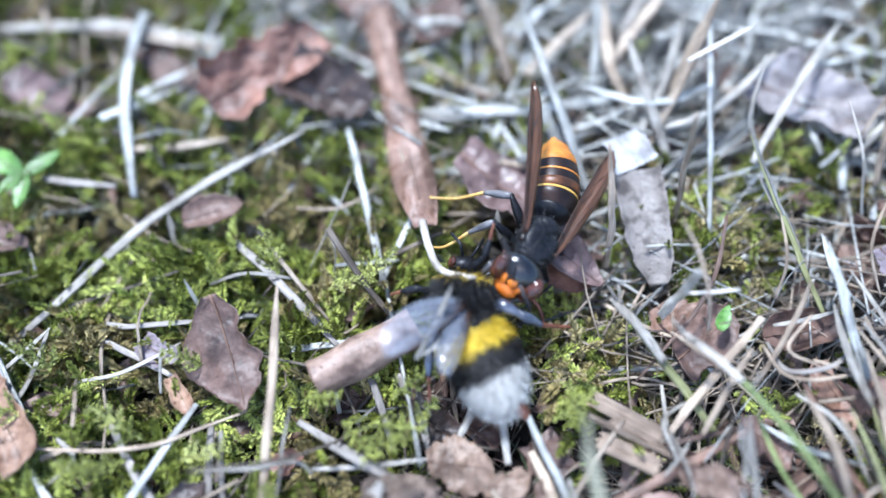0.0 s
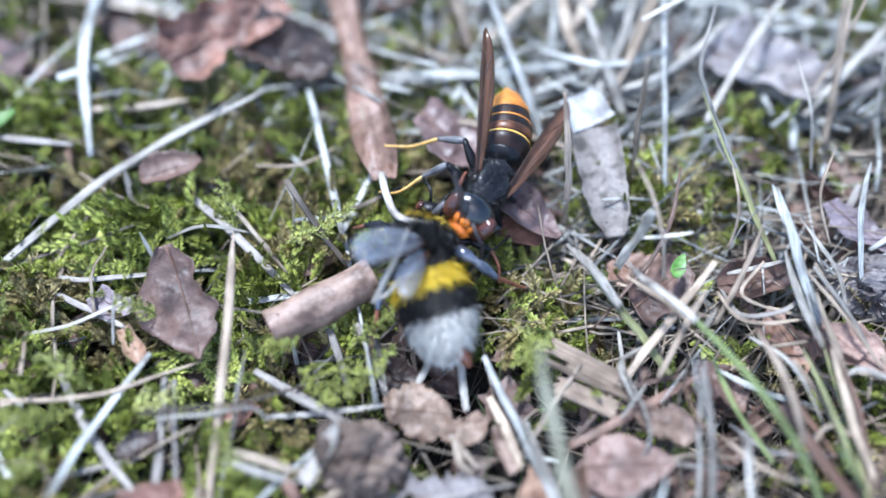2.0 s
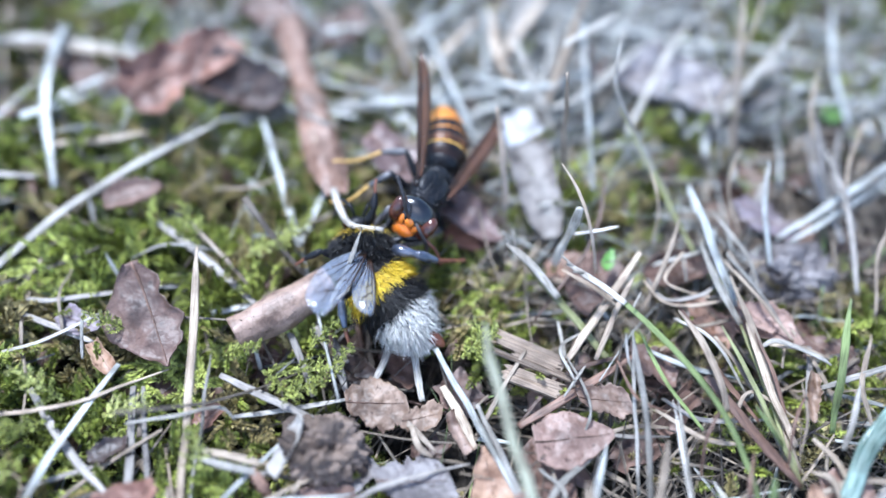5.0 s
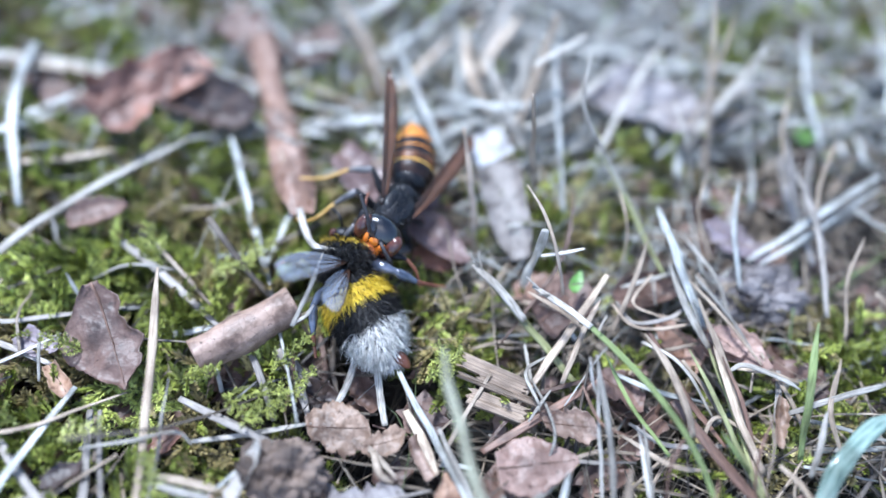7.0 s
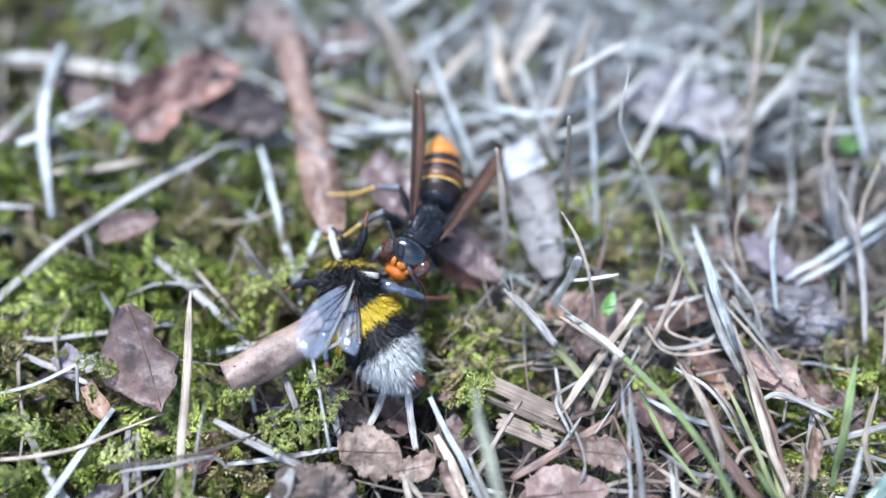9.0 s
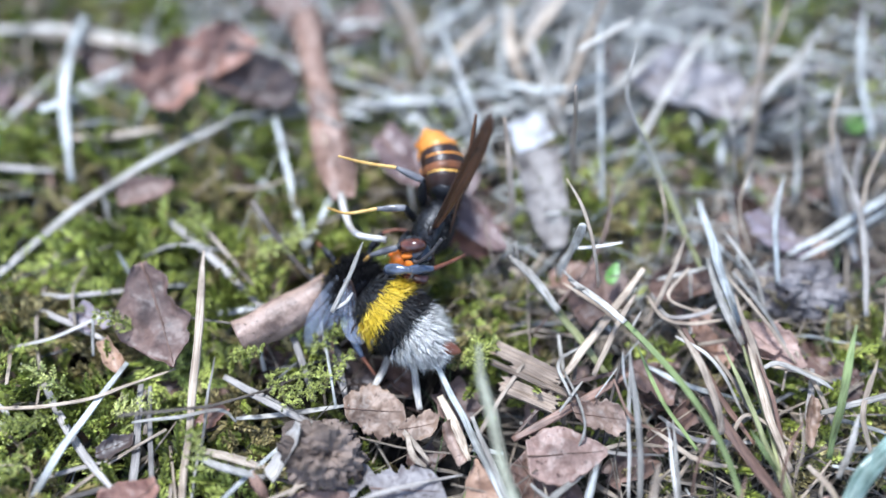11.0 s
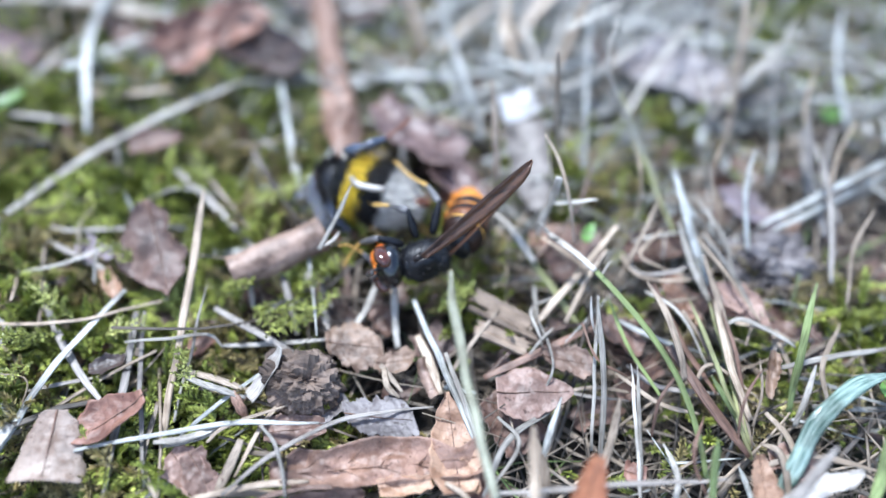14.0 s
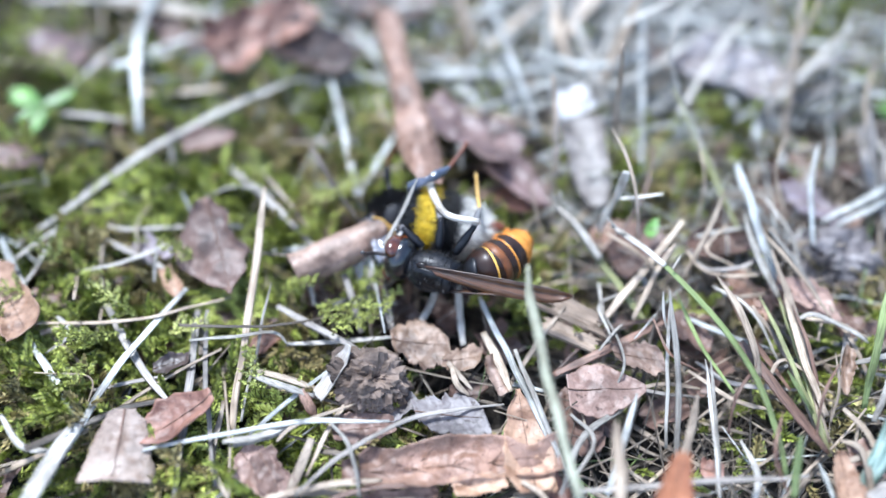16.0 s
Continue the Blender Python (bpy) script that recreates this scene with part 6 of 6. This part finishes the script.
straw([(8.1, 66.7, 5.0), (11.6, 53.0, 4.0), (14.9, 42.3, 1.0)], 1.1, "blue", "bluish-white bleached grass blade standing up from the ground", ends=(0.25, 0.8), flat=0.25)
straw([(33.5, 42.3, 4.0), (35.2, 36.6, 4.0), (37.7, 34.1, 1.0)], 0.81, "grey", "grey weathered straw standing up from the ground", ends=(0.25, 0.8), flat=0.30)
straw([(56.5, 40.2, 6.0), (57.2, 31.7, 5.0), (56.3, 25.4, 4.0), (55.4, 19.7, 2.0)], 0.77, "grey", "grey weathered straw standing up from the ground", ends=(0.25, 0.8), flat=0.30)
straw([(20.5, 61.0, 6.0), (22.6, 52.7, 4.0), (24.6, 47.0, 1.0)], 1.36, "pale", "pale bleached grass straw standing up from the ground", ends=(0.25, 0.8), flat=0.30)
straw([(28.3, 65.2, 6.0), (24.9, 56.3, 4.0), (20.3, 47.9, 1.0)], 1.17, "pale", "pale bleached grass straw standing up from the ground", ends=(0.25, 0.8), flat=0.30)
straw([(31.2, 55.9, 3.0), (22.6, 52.7, 4.0), (15.0, 56.9, 2.0)], 1.03, "blue", "bluish-white bleached grass blade lying across other straws", flat=0.30)
straw([(39.3, 60.6, 3.0), (30.5, 51.9, 4.0), (24.7, 50.4, 2.0)], 0.96, "pale", "pale bleached grass straw lying across other straws", flat=0.30)
straw([(46.9, 63.5, 5.0), (40.2, 54.6, 5.0), (34.0, 45.3, 2.0)], 0.96, "pale", "pale bleached grass straw standing up from the ground", ends=(0.25, 0.8), flat=0.30)
straw([(53.8, 63.9, 7.0), (50.1, 51.6, 5.0), (48.0, 42.5, 1.0)], 0.88, "tan", "tan dry grass stalk standing up from the ground", ends=(0.25, 0.8), flat=0.40)
straw([(60.9, 60.5, 6.0), (52.1, 51.7, 4.0), (46.5, 46.7, 1.0)], 0.96, "pale", "pale bleached grass straw standing up from the ground", ends=(0.25, 0.8), flat=0.30)
straw([(68.1, 64.6, 6.0), (65.2, 54.5, 4.0), (65.4, 45.3, 1.0)], 0.90, "blue", "bluish-white bleached grass blade standing up from the ground", ends=(0.25, 0.8), flat=0.30)
straw([(18.6, 68.7, 4.0), (18.5, 58.4, 4.0), (20.7, 54.7, 1.0)], 1.41, "tan", "tan dry grass stalk standing up from the ground", ends=(0.25, 0.8), flat=0.30)
straw([(35.1, 28.5, 7.0), (32.9, 24.1, 5.0), (30.0, 19.6, 2.0)], 0.57, "tan", "tan dry grass stalk standing up from the ground", ends=(0.25, 0.8), flat=0.50)
straw([(47.6, 35.2, 8.0), (46.0, 29.6, 6.0), (46.6, 24.1, 2.0)], 0.65, "blue", "bluish-white bleached grass blade standing up from the ground", ends=(0.25, 0.8), flat=0.40)
straw([(40.2, 30.3, 5.0), (42.9, 25.1, 4.0), (44.1, 20.8, 2.0)], 0.52, "pale", "pale bleached grass straw standing up from the ground", ends=(0.25, 0.8), flat=0.40)
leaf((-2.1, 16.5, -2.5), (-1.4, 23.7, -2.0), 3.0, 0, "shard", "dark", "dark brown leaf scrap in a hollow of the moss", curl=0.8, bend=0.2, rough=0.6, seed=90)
straw([(-2.4, 23.0, -1.0), (-1.9, 19.4, -1.5), (-2.2, 15.6, -2.0)], 0.69, "brown", "reddish-brown withered blade lying across the moss", flat=0.40)
straw([(-0.7, 23.8, -1.0), (-1.1, 19.4, -1.5), (-0.6, 15.9, -2.0)], 0.57, "tan", "tan dry grass stalk lying across the moss", flat=0.40)
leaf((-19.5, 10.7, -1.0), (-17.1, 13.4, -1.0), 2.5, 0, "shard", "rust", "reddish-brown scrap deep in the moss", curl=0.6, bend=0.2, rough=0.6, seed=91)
straw([(49.3, 59.7, 16.0), (48.8, 52.3, 10.0), (48.6, 46.0, 3.0)], 0.44, "tan", "tan dry grass stalk standing up from the ground", ends=(0.25, 0.8), flat=0.70)
straw([(52.4, 58.3, 14.0), (50.1, 53.3, 10.0), (46.7, 48.1, 3.0)], 0.44, "tan", "tan dry grass stalk standing up from the ground", ends=(0.25, 0.8), flat=0.70)
straw([(56.7, 56.1, 12.0), (54.4, 51.1, 8.0), (54.4, 45.6, 2.0)], 0.44, "pale", "pale bleached grass straw standing up from the ground", ends=(0.25, 0.8), flat=0.70)
straw([(42.7, 48.6, 9.0), (43.6, 42.8, 7.0), (44.8, 38.5, 2.0)], 0.36, "pale", "pale bleached grass straw standing up from the ground", ends=(0.25, 0.8), flat=0.70)
straw([(58.5, 48.8, 9.0), (57.0, 43.9, 6.0), (57.7, 38.7, 2.0)], 0.43, "tan", "tan dry grass stalk standing up from the ground", ends=(0.25, 0.8), flat=0.70)
straw([(33.0, 35.5, 8.0), (33.6, 31.2, 6.0), (33.2, 28.3, 2.0)], 0.34, "tan", "tan dry grass stalk standing up from the ground", ends=(0.25, 0.8), flat=0.70)
straw([(44.5, 37.3, 8.0), (42.4, 32.3, 6.0), (44.4, 28.4, 2.0)], 0.34, "tan", "tan dry grass stalk standing up from the ground", ends=(0.25, 0.8), flat=0.70)
straw([(62.0, 40.9, 8.0), (58.7, 35.5, 6.0), (58.1, 30.7, 2.0)], 0.41, "tan", "tan dry grass stalk standing up from the ground", ends=(0.25, 0.8), flat=0.70)
straw([(60.4, 27.2, 7.0), (57.5, 22.6, 5.0), (56.5, 17.0, 2.0)], 0.44, "tan", "tan dry grass stalk standing up from the ground", ends=(0.25, 0.8), flat=0.70)
straw([(24.7, 12.6, 5.0), (25.9, 8.5, 5.0), (29.6, 7.2, 3.0)], 0.31, "brown", "reddish-brown withered blade lying across other straws", flat=0.70)
straw([(34.7, 7.3, 5.0), (32.0, 4.1, 5.0), (31.4, 1.0, 2.0)], 0.35, "brown", "reddish-brown withered blade standing up from the ground", ends=(0.25, 0.8), flat=0.60)
straw([(43.3, 7.5, 5.0), (40.4, 3.6, 5.0), (40.3, 0.5, 2.0)], 0.35, "brown", "reddish-brown withered blade standing up from the ground", ends=(0.25, 0.8), flat=0.60)
straw([(36.2, 2.3, 5.0), (34.4, -1.8, 5.0), (36.0, -4.8, 2.0)], 0.39, "brown", "reddish-brown withered blade standing up from the ground", ends=(0.25, 0.8), flat=0.60)
straw([(-35.0, 1.4, 2.4), (-36.6, -3.4, 2.6), (-38.4, -9.0, 2.2)], 1.9, "pale", "broad white bleached blade lying on the moss", flat=0.2)
straw([(15.0, 26.9, 6.3), (17.5, 24.2, 5.6), (20.3, 21.0, 3.6)], 1.0, "pale", "bleached upper end of an olive blade", flat=0.55, ends=(0.5, 0.9))
straw([(15.6, 26.6, 6.5), (14.6, 28.0, 7.2)], 0.3, "pale", "frayed fibre at a blade's torn end", flat=0.6)
straw([(15.9, 26.3, 6.5), (15.7, 28.3, 7.0)], 0.26, "pale", "frayed fibre at a blade's torn end", flat=0.6)
straw([(21.0, 23.3, 7.2), (23.6, 20.9, 7.2), (26.3, 18.0, 7.2)], 0.8, "pale", "bleached upper end of a green blade", flat=0.5, ends=(0.5, 0.9))
straw([(21.6, 22.9, 7.3), (20.2, 23.9, 8.2)], 0.3, "pale", "frayed fibre at a blade's torn end", flat=0.6)
straw([(22.6, 22.0, 7.3), (21.2, 21.8, 7.9)], 0.26, "pale", "frayed fibre at a blade's torn end", flat=0.6)
straw([(26.9, 17.3, 7.6), (27.9, 18.7, 8.2)], 0.26, "pale", "frayed fibre at a blade's torn end", flat=0.6)
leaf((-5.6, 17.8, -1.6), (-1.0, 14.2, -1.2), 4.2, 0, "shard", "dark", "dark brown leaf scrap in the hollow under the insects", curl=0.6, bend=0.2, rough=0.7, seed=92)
leaf((1.0, 18.6, -1.6), (4.0, 14.0, -1.0), 3.6, 0, "shard", "brown", "brown leaf scrap in the hollow under the insects", curl=0.6, bend=0.2, rough=0.7, seed=93)
straw([(-6.8, 20.6, 1.2), (-4.6, 16.6, 0.4), (-3.4, 12.8, 0.2)], 1.0, "grey", "grey weathered straw leaning in the hollow", flat=0.3)
straw([(-4.9, 20.2, 2.2), (-5.2, 17.0, 1.2), (-6.0, 13.6, 0.4)], 0.5, "brown", "reddish-brown withered blade in the hollow", flat=0.4)
straw([(1.9, 19.6, 1.4), (0.6, 16.2, 0.6), (-0.9, 13.4, 0.2)], 0.8, "pale", "pale bleached grass straw leaning in the hollow", flat=0.35)
build_moss()
SIZE = 0.95
hornet, hornet_head, hornet_rings, hornet_wings, hornet_legs = build_hornet()
SIZE = 0.9
bee, bee_wings, bee_front = build_bee()


def aimed(rest, way):
    """The turn that takes the direction rest to the direction way."""
    return Vector(rest).rotation_difference(Vector(way)).to_matrix().to_4x4()


def motions():
    walk(hornet, [
        (0.0, stance(7.70, 32.75, 7.10, -0.480, -0.870, 0.080, 0.38, -0.12, 0.92)),
        (0.5, stance(7.48, 32.85, 7.10, -0.480, -0.870, 0.080, 0.38, -0.12, 0.92)),
        (1.0, stance(7.58, 32.81, 7.10, -0.480, -0.870, 0.080, 0.38, -0.12, 0.92)),
        (1.5, stance(7.46, 33.28, 7.10, -0.480, -0.870, 0.080, 0.38, -0.12, 0.92)),
        (2.0, stance(7.23, 33.53, 7.10, -0.480, -0.870, 0.080, 0.38, -0.12, 0.92)),
        (2.5, stance(7.41, 33.76, 7.10, -0.480, -0.870, 0.080, 0.38, -0.12, 0.92)),
        (3.0, stance(7.10, 33.55, 7.10, -0.480, -0.870, 0.080, 0.38, -0.12, 0.92)),
        (3.5, stance(6.77, 34.24, 7.10, -0.480, -0.870, 0.080, 0.38, -0.12, 0.92)),
        (4.0, stance(6.93, 34.09, 7.10, -0.480, -0.870, 0.080, 0.38, -0.12, 0.92)),
        (6.5, stance(6.90, 34.26, 7.10, -0.480, -0.870, 0.080, 0.38, -0.12, 0.92)),
        (7.0, stance(6.91, 34.45, 7.10, -0.480, -0.870, 0.080, 0.38, -0.12, 0.92)),
        (7.5, stance(7.34, 33.90, 7.10, -0.480, -0.870, 0.080, 0.38, -0.12, 0.92)),
        (8.0, stance(6.73, 34.88, 7.10, -0.480, -0.870, 0.080, 0.38, -0.12, 0.92)),
        (8.5, stance(6.21, 34.84, 7.10, -0.480, -0.870, 0.080, 0.38, -0.12, 0.92)),
        (9.0, stance(6.54, 34.43, 7.10, -0.480, -0.870, 0.080, 0.38, -0.12, 0.92)),
        (11.5, stance(6.63, 29.98, 6.80, -0.501, -0.838, -0.216, 0.85, -0.20, 0.32)),
        (12.0, stance(8.32, 29.93, 6.80, -0.783, -0.552, -0.288, 0.60, -0.10, 0.80)),
        (12.5, stance(10.11, 30.93, 6.80, -0.685, -0.702, -0.197, 0.88, -0.15, 0.32)),
        (13.0, stance(10.19, 31.82, 6.80, -0.500, -0.852, -0.153, 0.88, -0.15, 0.32)),
        (13.5, stance(8.28, 21.09, 6.00, -0.823, -0.560, -0.096, 0.55, -0.75, 0.30)),
        (14.0, stance(7.35, 20.23, 5.60, -0.938, -0.346, 0.000, 0.25, -0.95, 0.18)),
        (14.5, stance(5.61, 18.57, 5.60, -1.000, -0.021, 0.000, 0.10, -0.97, 0.15)),
        (15.0, stance(5.10, 18.69, 5.60, -0.984, 0.178, 0.000, 0.05, -0.97, 0.15)),
        (15.5, stance(1.81, 17.65, 5.60, -0.932, 0.360, -0.043, 0.00, -0.97, 0.15)),
        (16.0, stance(1.12, 18.05, 5.60, -0.948, 0.314, -0.043, 0.00, -0.97, 0.15)),
    ])
    walk(bee, [
        (0.0, stance(0.78, 24.06, 4.50, -0.455, 0.882, 0.200, 0.42, -0.27, 0.86)),
        (0.5, stance(0.93, 24.67, 4.50, -0.349, 0.930, 0.200, 0.42, -0.27, 0.86)),
        (1.0, stance(0.82, 24.78, 4.50, -0.293, 0.949, 0.200, 0.42, -0.27, 0.86)),
        (1.5, stance(2.25, 25.00, 4.50, -0.258, 0.959, 0.200, 0.42, -0.27, 0.86)),
        (2.0, stance(0.57, 24.61, 4.50, -0.307, 0.944, 0.200, 0.42, -0.27, 0.86)),
        (2.5, stance(2.40, 25.80, 4.50, -0.142, 0.984, 0.200, 0.42, -0.27, 0.86)),
        (3.0, stance(0.68, 25.67, 4.50, -0.151, 0.982, 0.200, 0.42, -0.27, 0.86)),
        (3.5, stance(0.06, 24.00, 4.50, -0.454, 0.883, 0.200, 0.42, -0.27, 0.86)),
        (4.0, stance(0.08, 24.51, 4.50, -0.461, 0.878, 0.200, 0.42, -0.27, 0.86)),
        (6.5, stance(0.55, 23.36, 4.50, -0.769, 0.629, 0.200, 0.42, -0.27, 0.86)),
        (7.0, stance(1.50, 25.27, 4.50, -0.464, 0.879, 0.200, 0.42, -0.27, 0.86)),
        (7.5, stance(-0.13, 24.87, 4.50, -0.575, 0.810, 0.200, 0.42, -0.27, 0.86)),
        (8.0, stance(0.76, 25.65, 4.50, -0.458, 0.881, 0.200, 0.42, -0.27, 0.86)),
        (8.5, stance(0.20, 25.35, 4.50, -0.438, 0.891, 0.200, 0.42, -0.27, 0.86)),
        (9.0, stance(-0.88, 25.55, 4.50, -0.547, 0.829, 0.200, 0.42, -0.27, 0.86)),
        (11.5, stance(0.48, 21.92, 4.60, -0.760, 0.620, 0.050, 0.20, -0.50, 0.85)),
        (12.0, stance(-1.82, 25.04, 4.60, -0.881, 0.462, 0.051, 0.15, -0.60, 0.78)),
        (12.5, stance(-1.22, 22.37, 4.60, -0.981, -0.159, 0.058, 0.10, -0.65, 0.75)),
        (13.0, stance(-0.72, 21.40, 4.60, -0.992, 0.025, 0.063, 0.10, -0.65, 0.75)),
        (13.5, stance(-0.10, 26.45, 4.60, -0.975, 0.191, 0.057, 0.00, -0.50, 0.85)),
        (14.0, stance(-2.04, 31.46, 4.60, -0.923, 0.373, 0.048, 0.00, -0.40, 0.90)),
        (14.5, stance(-2.18, 31.05, 4.60, -0.876, 0.472, 0.052, 0.00, -0.40, 0.90)),
        (15.0, stance(-1.84, 27.51, 4.60, -0.943, 0.317, 0.052, 0.00, -0.40, 0.90)),
        (15.5, stance(0.27, 27.09, 4.60, -0.987, 0.103, 0.061, 0.00, -0.40, 0.90)),
        (16.0, stance(-1.10, 25.58, 4.60, -0.978, 0.172, 0.061, 0.00, -0.40, 0.90)),
    ])
    # the hornet's abdomen: how far it curls under the body and how far it swings sideways, in degrees
    bends = [(0.0, 4, 30), (9.0, 4, 30), (11.5, 75, 10), (12.0, 125, 0), (12.5, 140, 0), (13.0, 100, 0), (13.5, 80, 0), (14.0, 80, 0), (14.5, 92, 0), (15.0, 92, 0), (15.5, 82, 0), (16.0, 82, 0)]
    rows = [[] for _ in SEGMENTS]
    for t, bend, swing in bends:
        m = Matrix.Translation(Vector((0, -3.3, -0.4)) * MM * 0.95)
        for k, (length, r0, r1) in enumerate(SEGMENTS):
            share = (0.28, 0.28, 0.17, 0.12, 0.08, 0.07)[k]
            m = m @ pose(0, 0, 0, bend * share, 0, swing * share)
            rows[k].append((t, m.copy()))
            m = m @ Matrix.Translation((0, -length * MM * 0.95, 0))
    for ring, keys in zip(hornet_rings, rows):
        walk(ring, keys)
    near = [(0.0, (0.51, -0.84, 0.18)), (9.0, (0.50, -0.85, 0.16)), (11.5, (0.72, -0.43, 0.55)), (12.0, (0.18, -0.54, 0.82)), (12.5, (0.84, -0.40, 0.36)), (13.0, (0.86, -0.20, 0.48)),
            (13.5, (0.46, -0.80, -0.02)), (14.0, (0.50, -0.85, -0.12)), (14.5, (0.33, -0.94, 0.02)), (15.0, (0.34, -0.93, -0.09)), (15.5, (0.29, -0.94, -0.18)), (16.0, (0.06, -0.99, -0.05))]
    far = [(0.0, (-0.03, -0.99, -0.06)), (9.0, (-0.08, -0.99, -0.02)), (11.5, (0.76, -0.52, 0.39)), (12.0, (0.29, -0.49, 0.82)), (12.5, (0.88, -0.44, 0.20)), (13.0, (0.89, -0.33, 0.31)),
           (13.5, (0.50, -0.78, -0.06)), (14.0, (0.55, -0.82, -0.16)), (14.5, (0.45, -0.89, -0.05)), (15.0, (0.40, -0.91, 0.0)), (15.5, (0.40, -0.88, -0.24)), (16.0, (0.21, -0.97, -0.12))]
    for s, w, ways in ((1, hornet_wings[0], near), (-1, hornet_wings[1], far)):
        hinge = Matrix.Translation(w.location)
        walk(w, [(t, hinge @ aimed((s * 1.6, -17.0, 0), d) @ Matrix.Rotation(radians(s * (10 if t < 10 else -35)), 4, Vector((s * 1.6, -17.0, 0)))) for t, d in ways])
    for k, limb in enumerate(hornet_legs):
        s = 1 if k < 3 else -1
        hip = Matrix.Translation(limb.location)
        tucked = hip if s > 0 else hip @ pose(0, 0, 0, 0, -60, 0)
        walk(limb, [(0.0, tucked), (9.0, tucked), (11.5, hip @ pose(0, 0, 0, 0, s * 4, 0)), (13.0, hip @ pose(0, 0, 0, 0, s * 8, 0)), (14.0, hip @ pose(0, 0, 0, 0, s * 48, 0)), (16.0, hip @ pose(0, 0, 0, 0, s * 50, 0))])
    # the bee's left wings, flicking while it struggles; the right one swings over its back at the end
    flicks = [(0.0, (-0.99, -0.16, 0.05)), (0.5, (-0.75, 0.58, 0.30)), (1.0, (-0.66, -0.75, 0.02)), (1.5, (-0.83, -0.55, 0.0)), (2.0, (-0.90, -0.20, 0.38)), (2.5, (-0.86, -0.34, 0.38)),
              (3.0, (-0.90, -0.22, 0.38)), (3.5, (-0.70, 0.65, 0.30)), (4.0, (-0.80, -0.59, 0.05)), (6.5, (-0.90, 0.15, 0.40)), (7.0, (-0.88, -0.12, 0.45)), (7.5, (-0.80, -0.45, 0.40)), (8.0, (-0.90, -0.10, 0.42)),
              (8.5, (-0.99, -0.11, 0.05)), (9.0, (-0.85, -0.48, 0.20)), (11.5, (-0.70, -0.20, -0.65)), (12.0, (-0.80, -0.10, -0.50)), (13.0, (-0.80, -0.20, -0.50)), (14.5, (-0.92, 0.0, -0.30)),
              (15.0, (-0.97, 0.15, 0.0)), (15.5, (-0.93, -0.25, -0.20)), (16.0, (-0.93, -0.30, -0.20))]
    # the bee's waist: its thorax is lifted at first and bowed under the body later
    bows = [(0.0, 12, -32), (9.0, 12, -32), (11.5, -50, 0), (12.0, -65, 0), (12.5, -75, 0), (14.0, -95, 0), (15.0, -80, 0), (16.0, -75, 0)]
    waist = Vector((0, 2.0, -0.6)) * MM * 0.9

    def bowed(t):
        dip, turn = (float(np.interp(t, [b[0] for b in bows], [b[k] for b in bows])) for k in (1, 2))
        return Matrix.Translation(waist) @ pose(0, 0, 0, dip, 0, turn) @ Matrix.Translation(-waist)

    for ob in bee_front:
        rest = Matrix.Translation(ob.location)
        walk(ob, [(b[0], bowed(b[0]) @ rest) for b in bows])
    for rest, w, share in (((-7.4, -8.6, 0.6), bee_wings[0], 1.0), ((-3.2, -7.4, 0.8), bee_wings[1], 0.55)):
        hinge = w.location.copy()
        walk(w, [(t, Matrix.Translation(bowed(t) @ hinge) @ aimed(rest, share * Vector(d) + (1 - share) * Vector((-0.15, -1.0, 0.1)))) for t, d in flicks])
    hinge = bee_wings[2].location.copy()
    walk(bee_wings[2], [(t, Matrix.Translation(bowed(t) @ hinge) @ aimed((2.0, -9.5, -3.6), d)) for t, d in ((0.0, (0.2, -0.9, -0.35)), (9.0, (0.2, -0.9, -0.35)), (11.5, (0.3, -0.85, -0.4)), (14.0, (0.3, -0.85, -0.4)), (15.0, (-0.3, -0.8, 0.52)), (15.5, (-0.90, -0.20, 0.38)), (16.0, (-0.86, -0.36, 0.36)))])
    base = rolled_leaf.matrix_basis.copy()
    walk(rolled_leaf, [(0.0, base), (12.5, base), (14.5, pose(0.0016, -0.0014, 0.001) @ base), (15.0, pose(0.0022, -0.0024, 0.0018) @ base), (15.5, pose(0.0042, -0.0046, 0.0028) @ base), (16.0, pose(0.0045, -0.0074, 0.0028) @ base)])
    neck = Matrix.Translation(hornet_head.location)
    biting, sideways, jaws_in = pose(0, 0, 0, 14, 0, -4), pose(0, 0, 0, 10, 0, -40), pose(0, 0, 0, -14, 0, -6)
    walk(hornet_head, [(0.0, neck @ biting), (9.0, neck @ biting), (11.5, neck @ sideways), (13.0, neck @ sideways), (13.5, neck @ jaws_in), (16.0, neck @ jaws_in)])


motions()
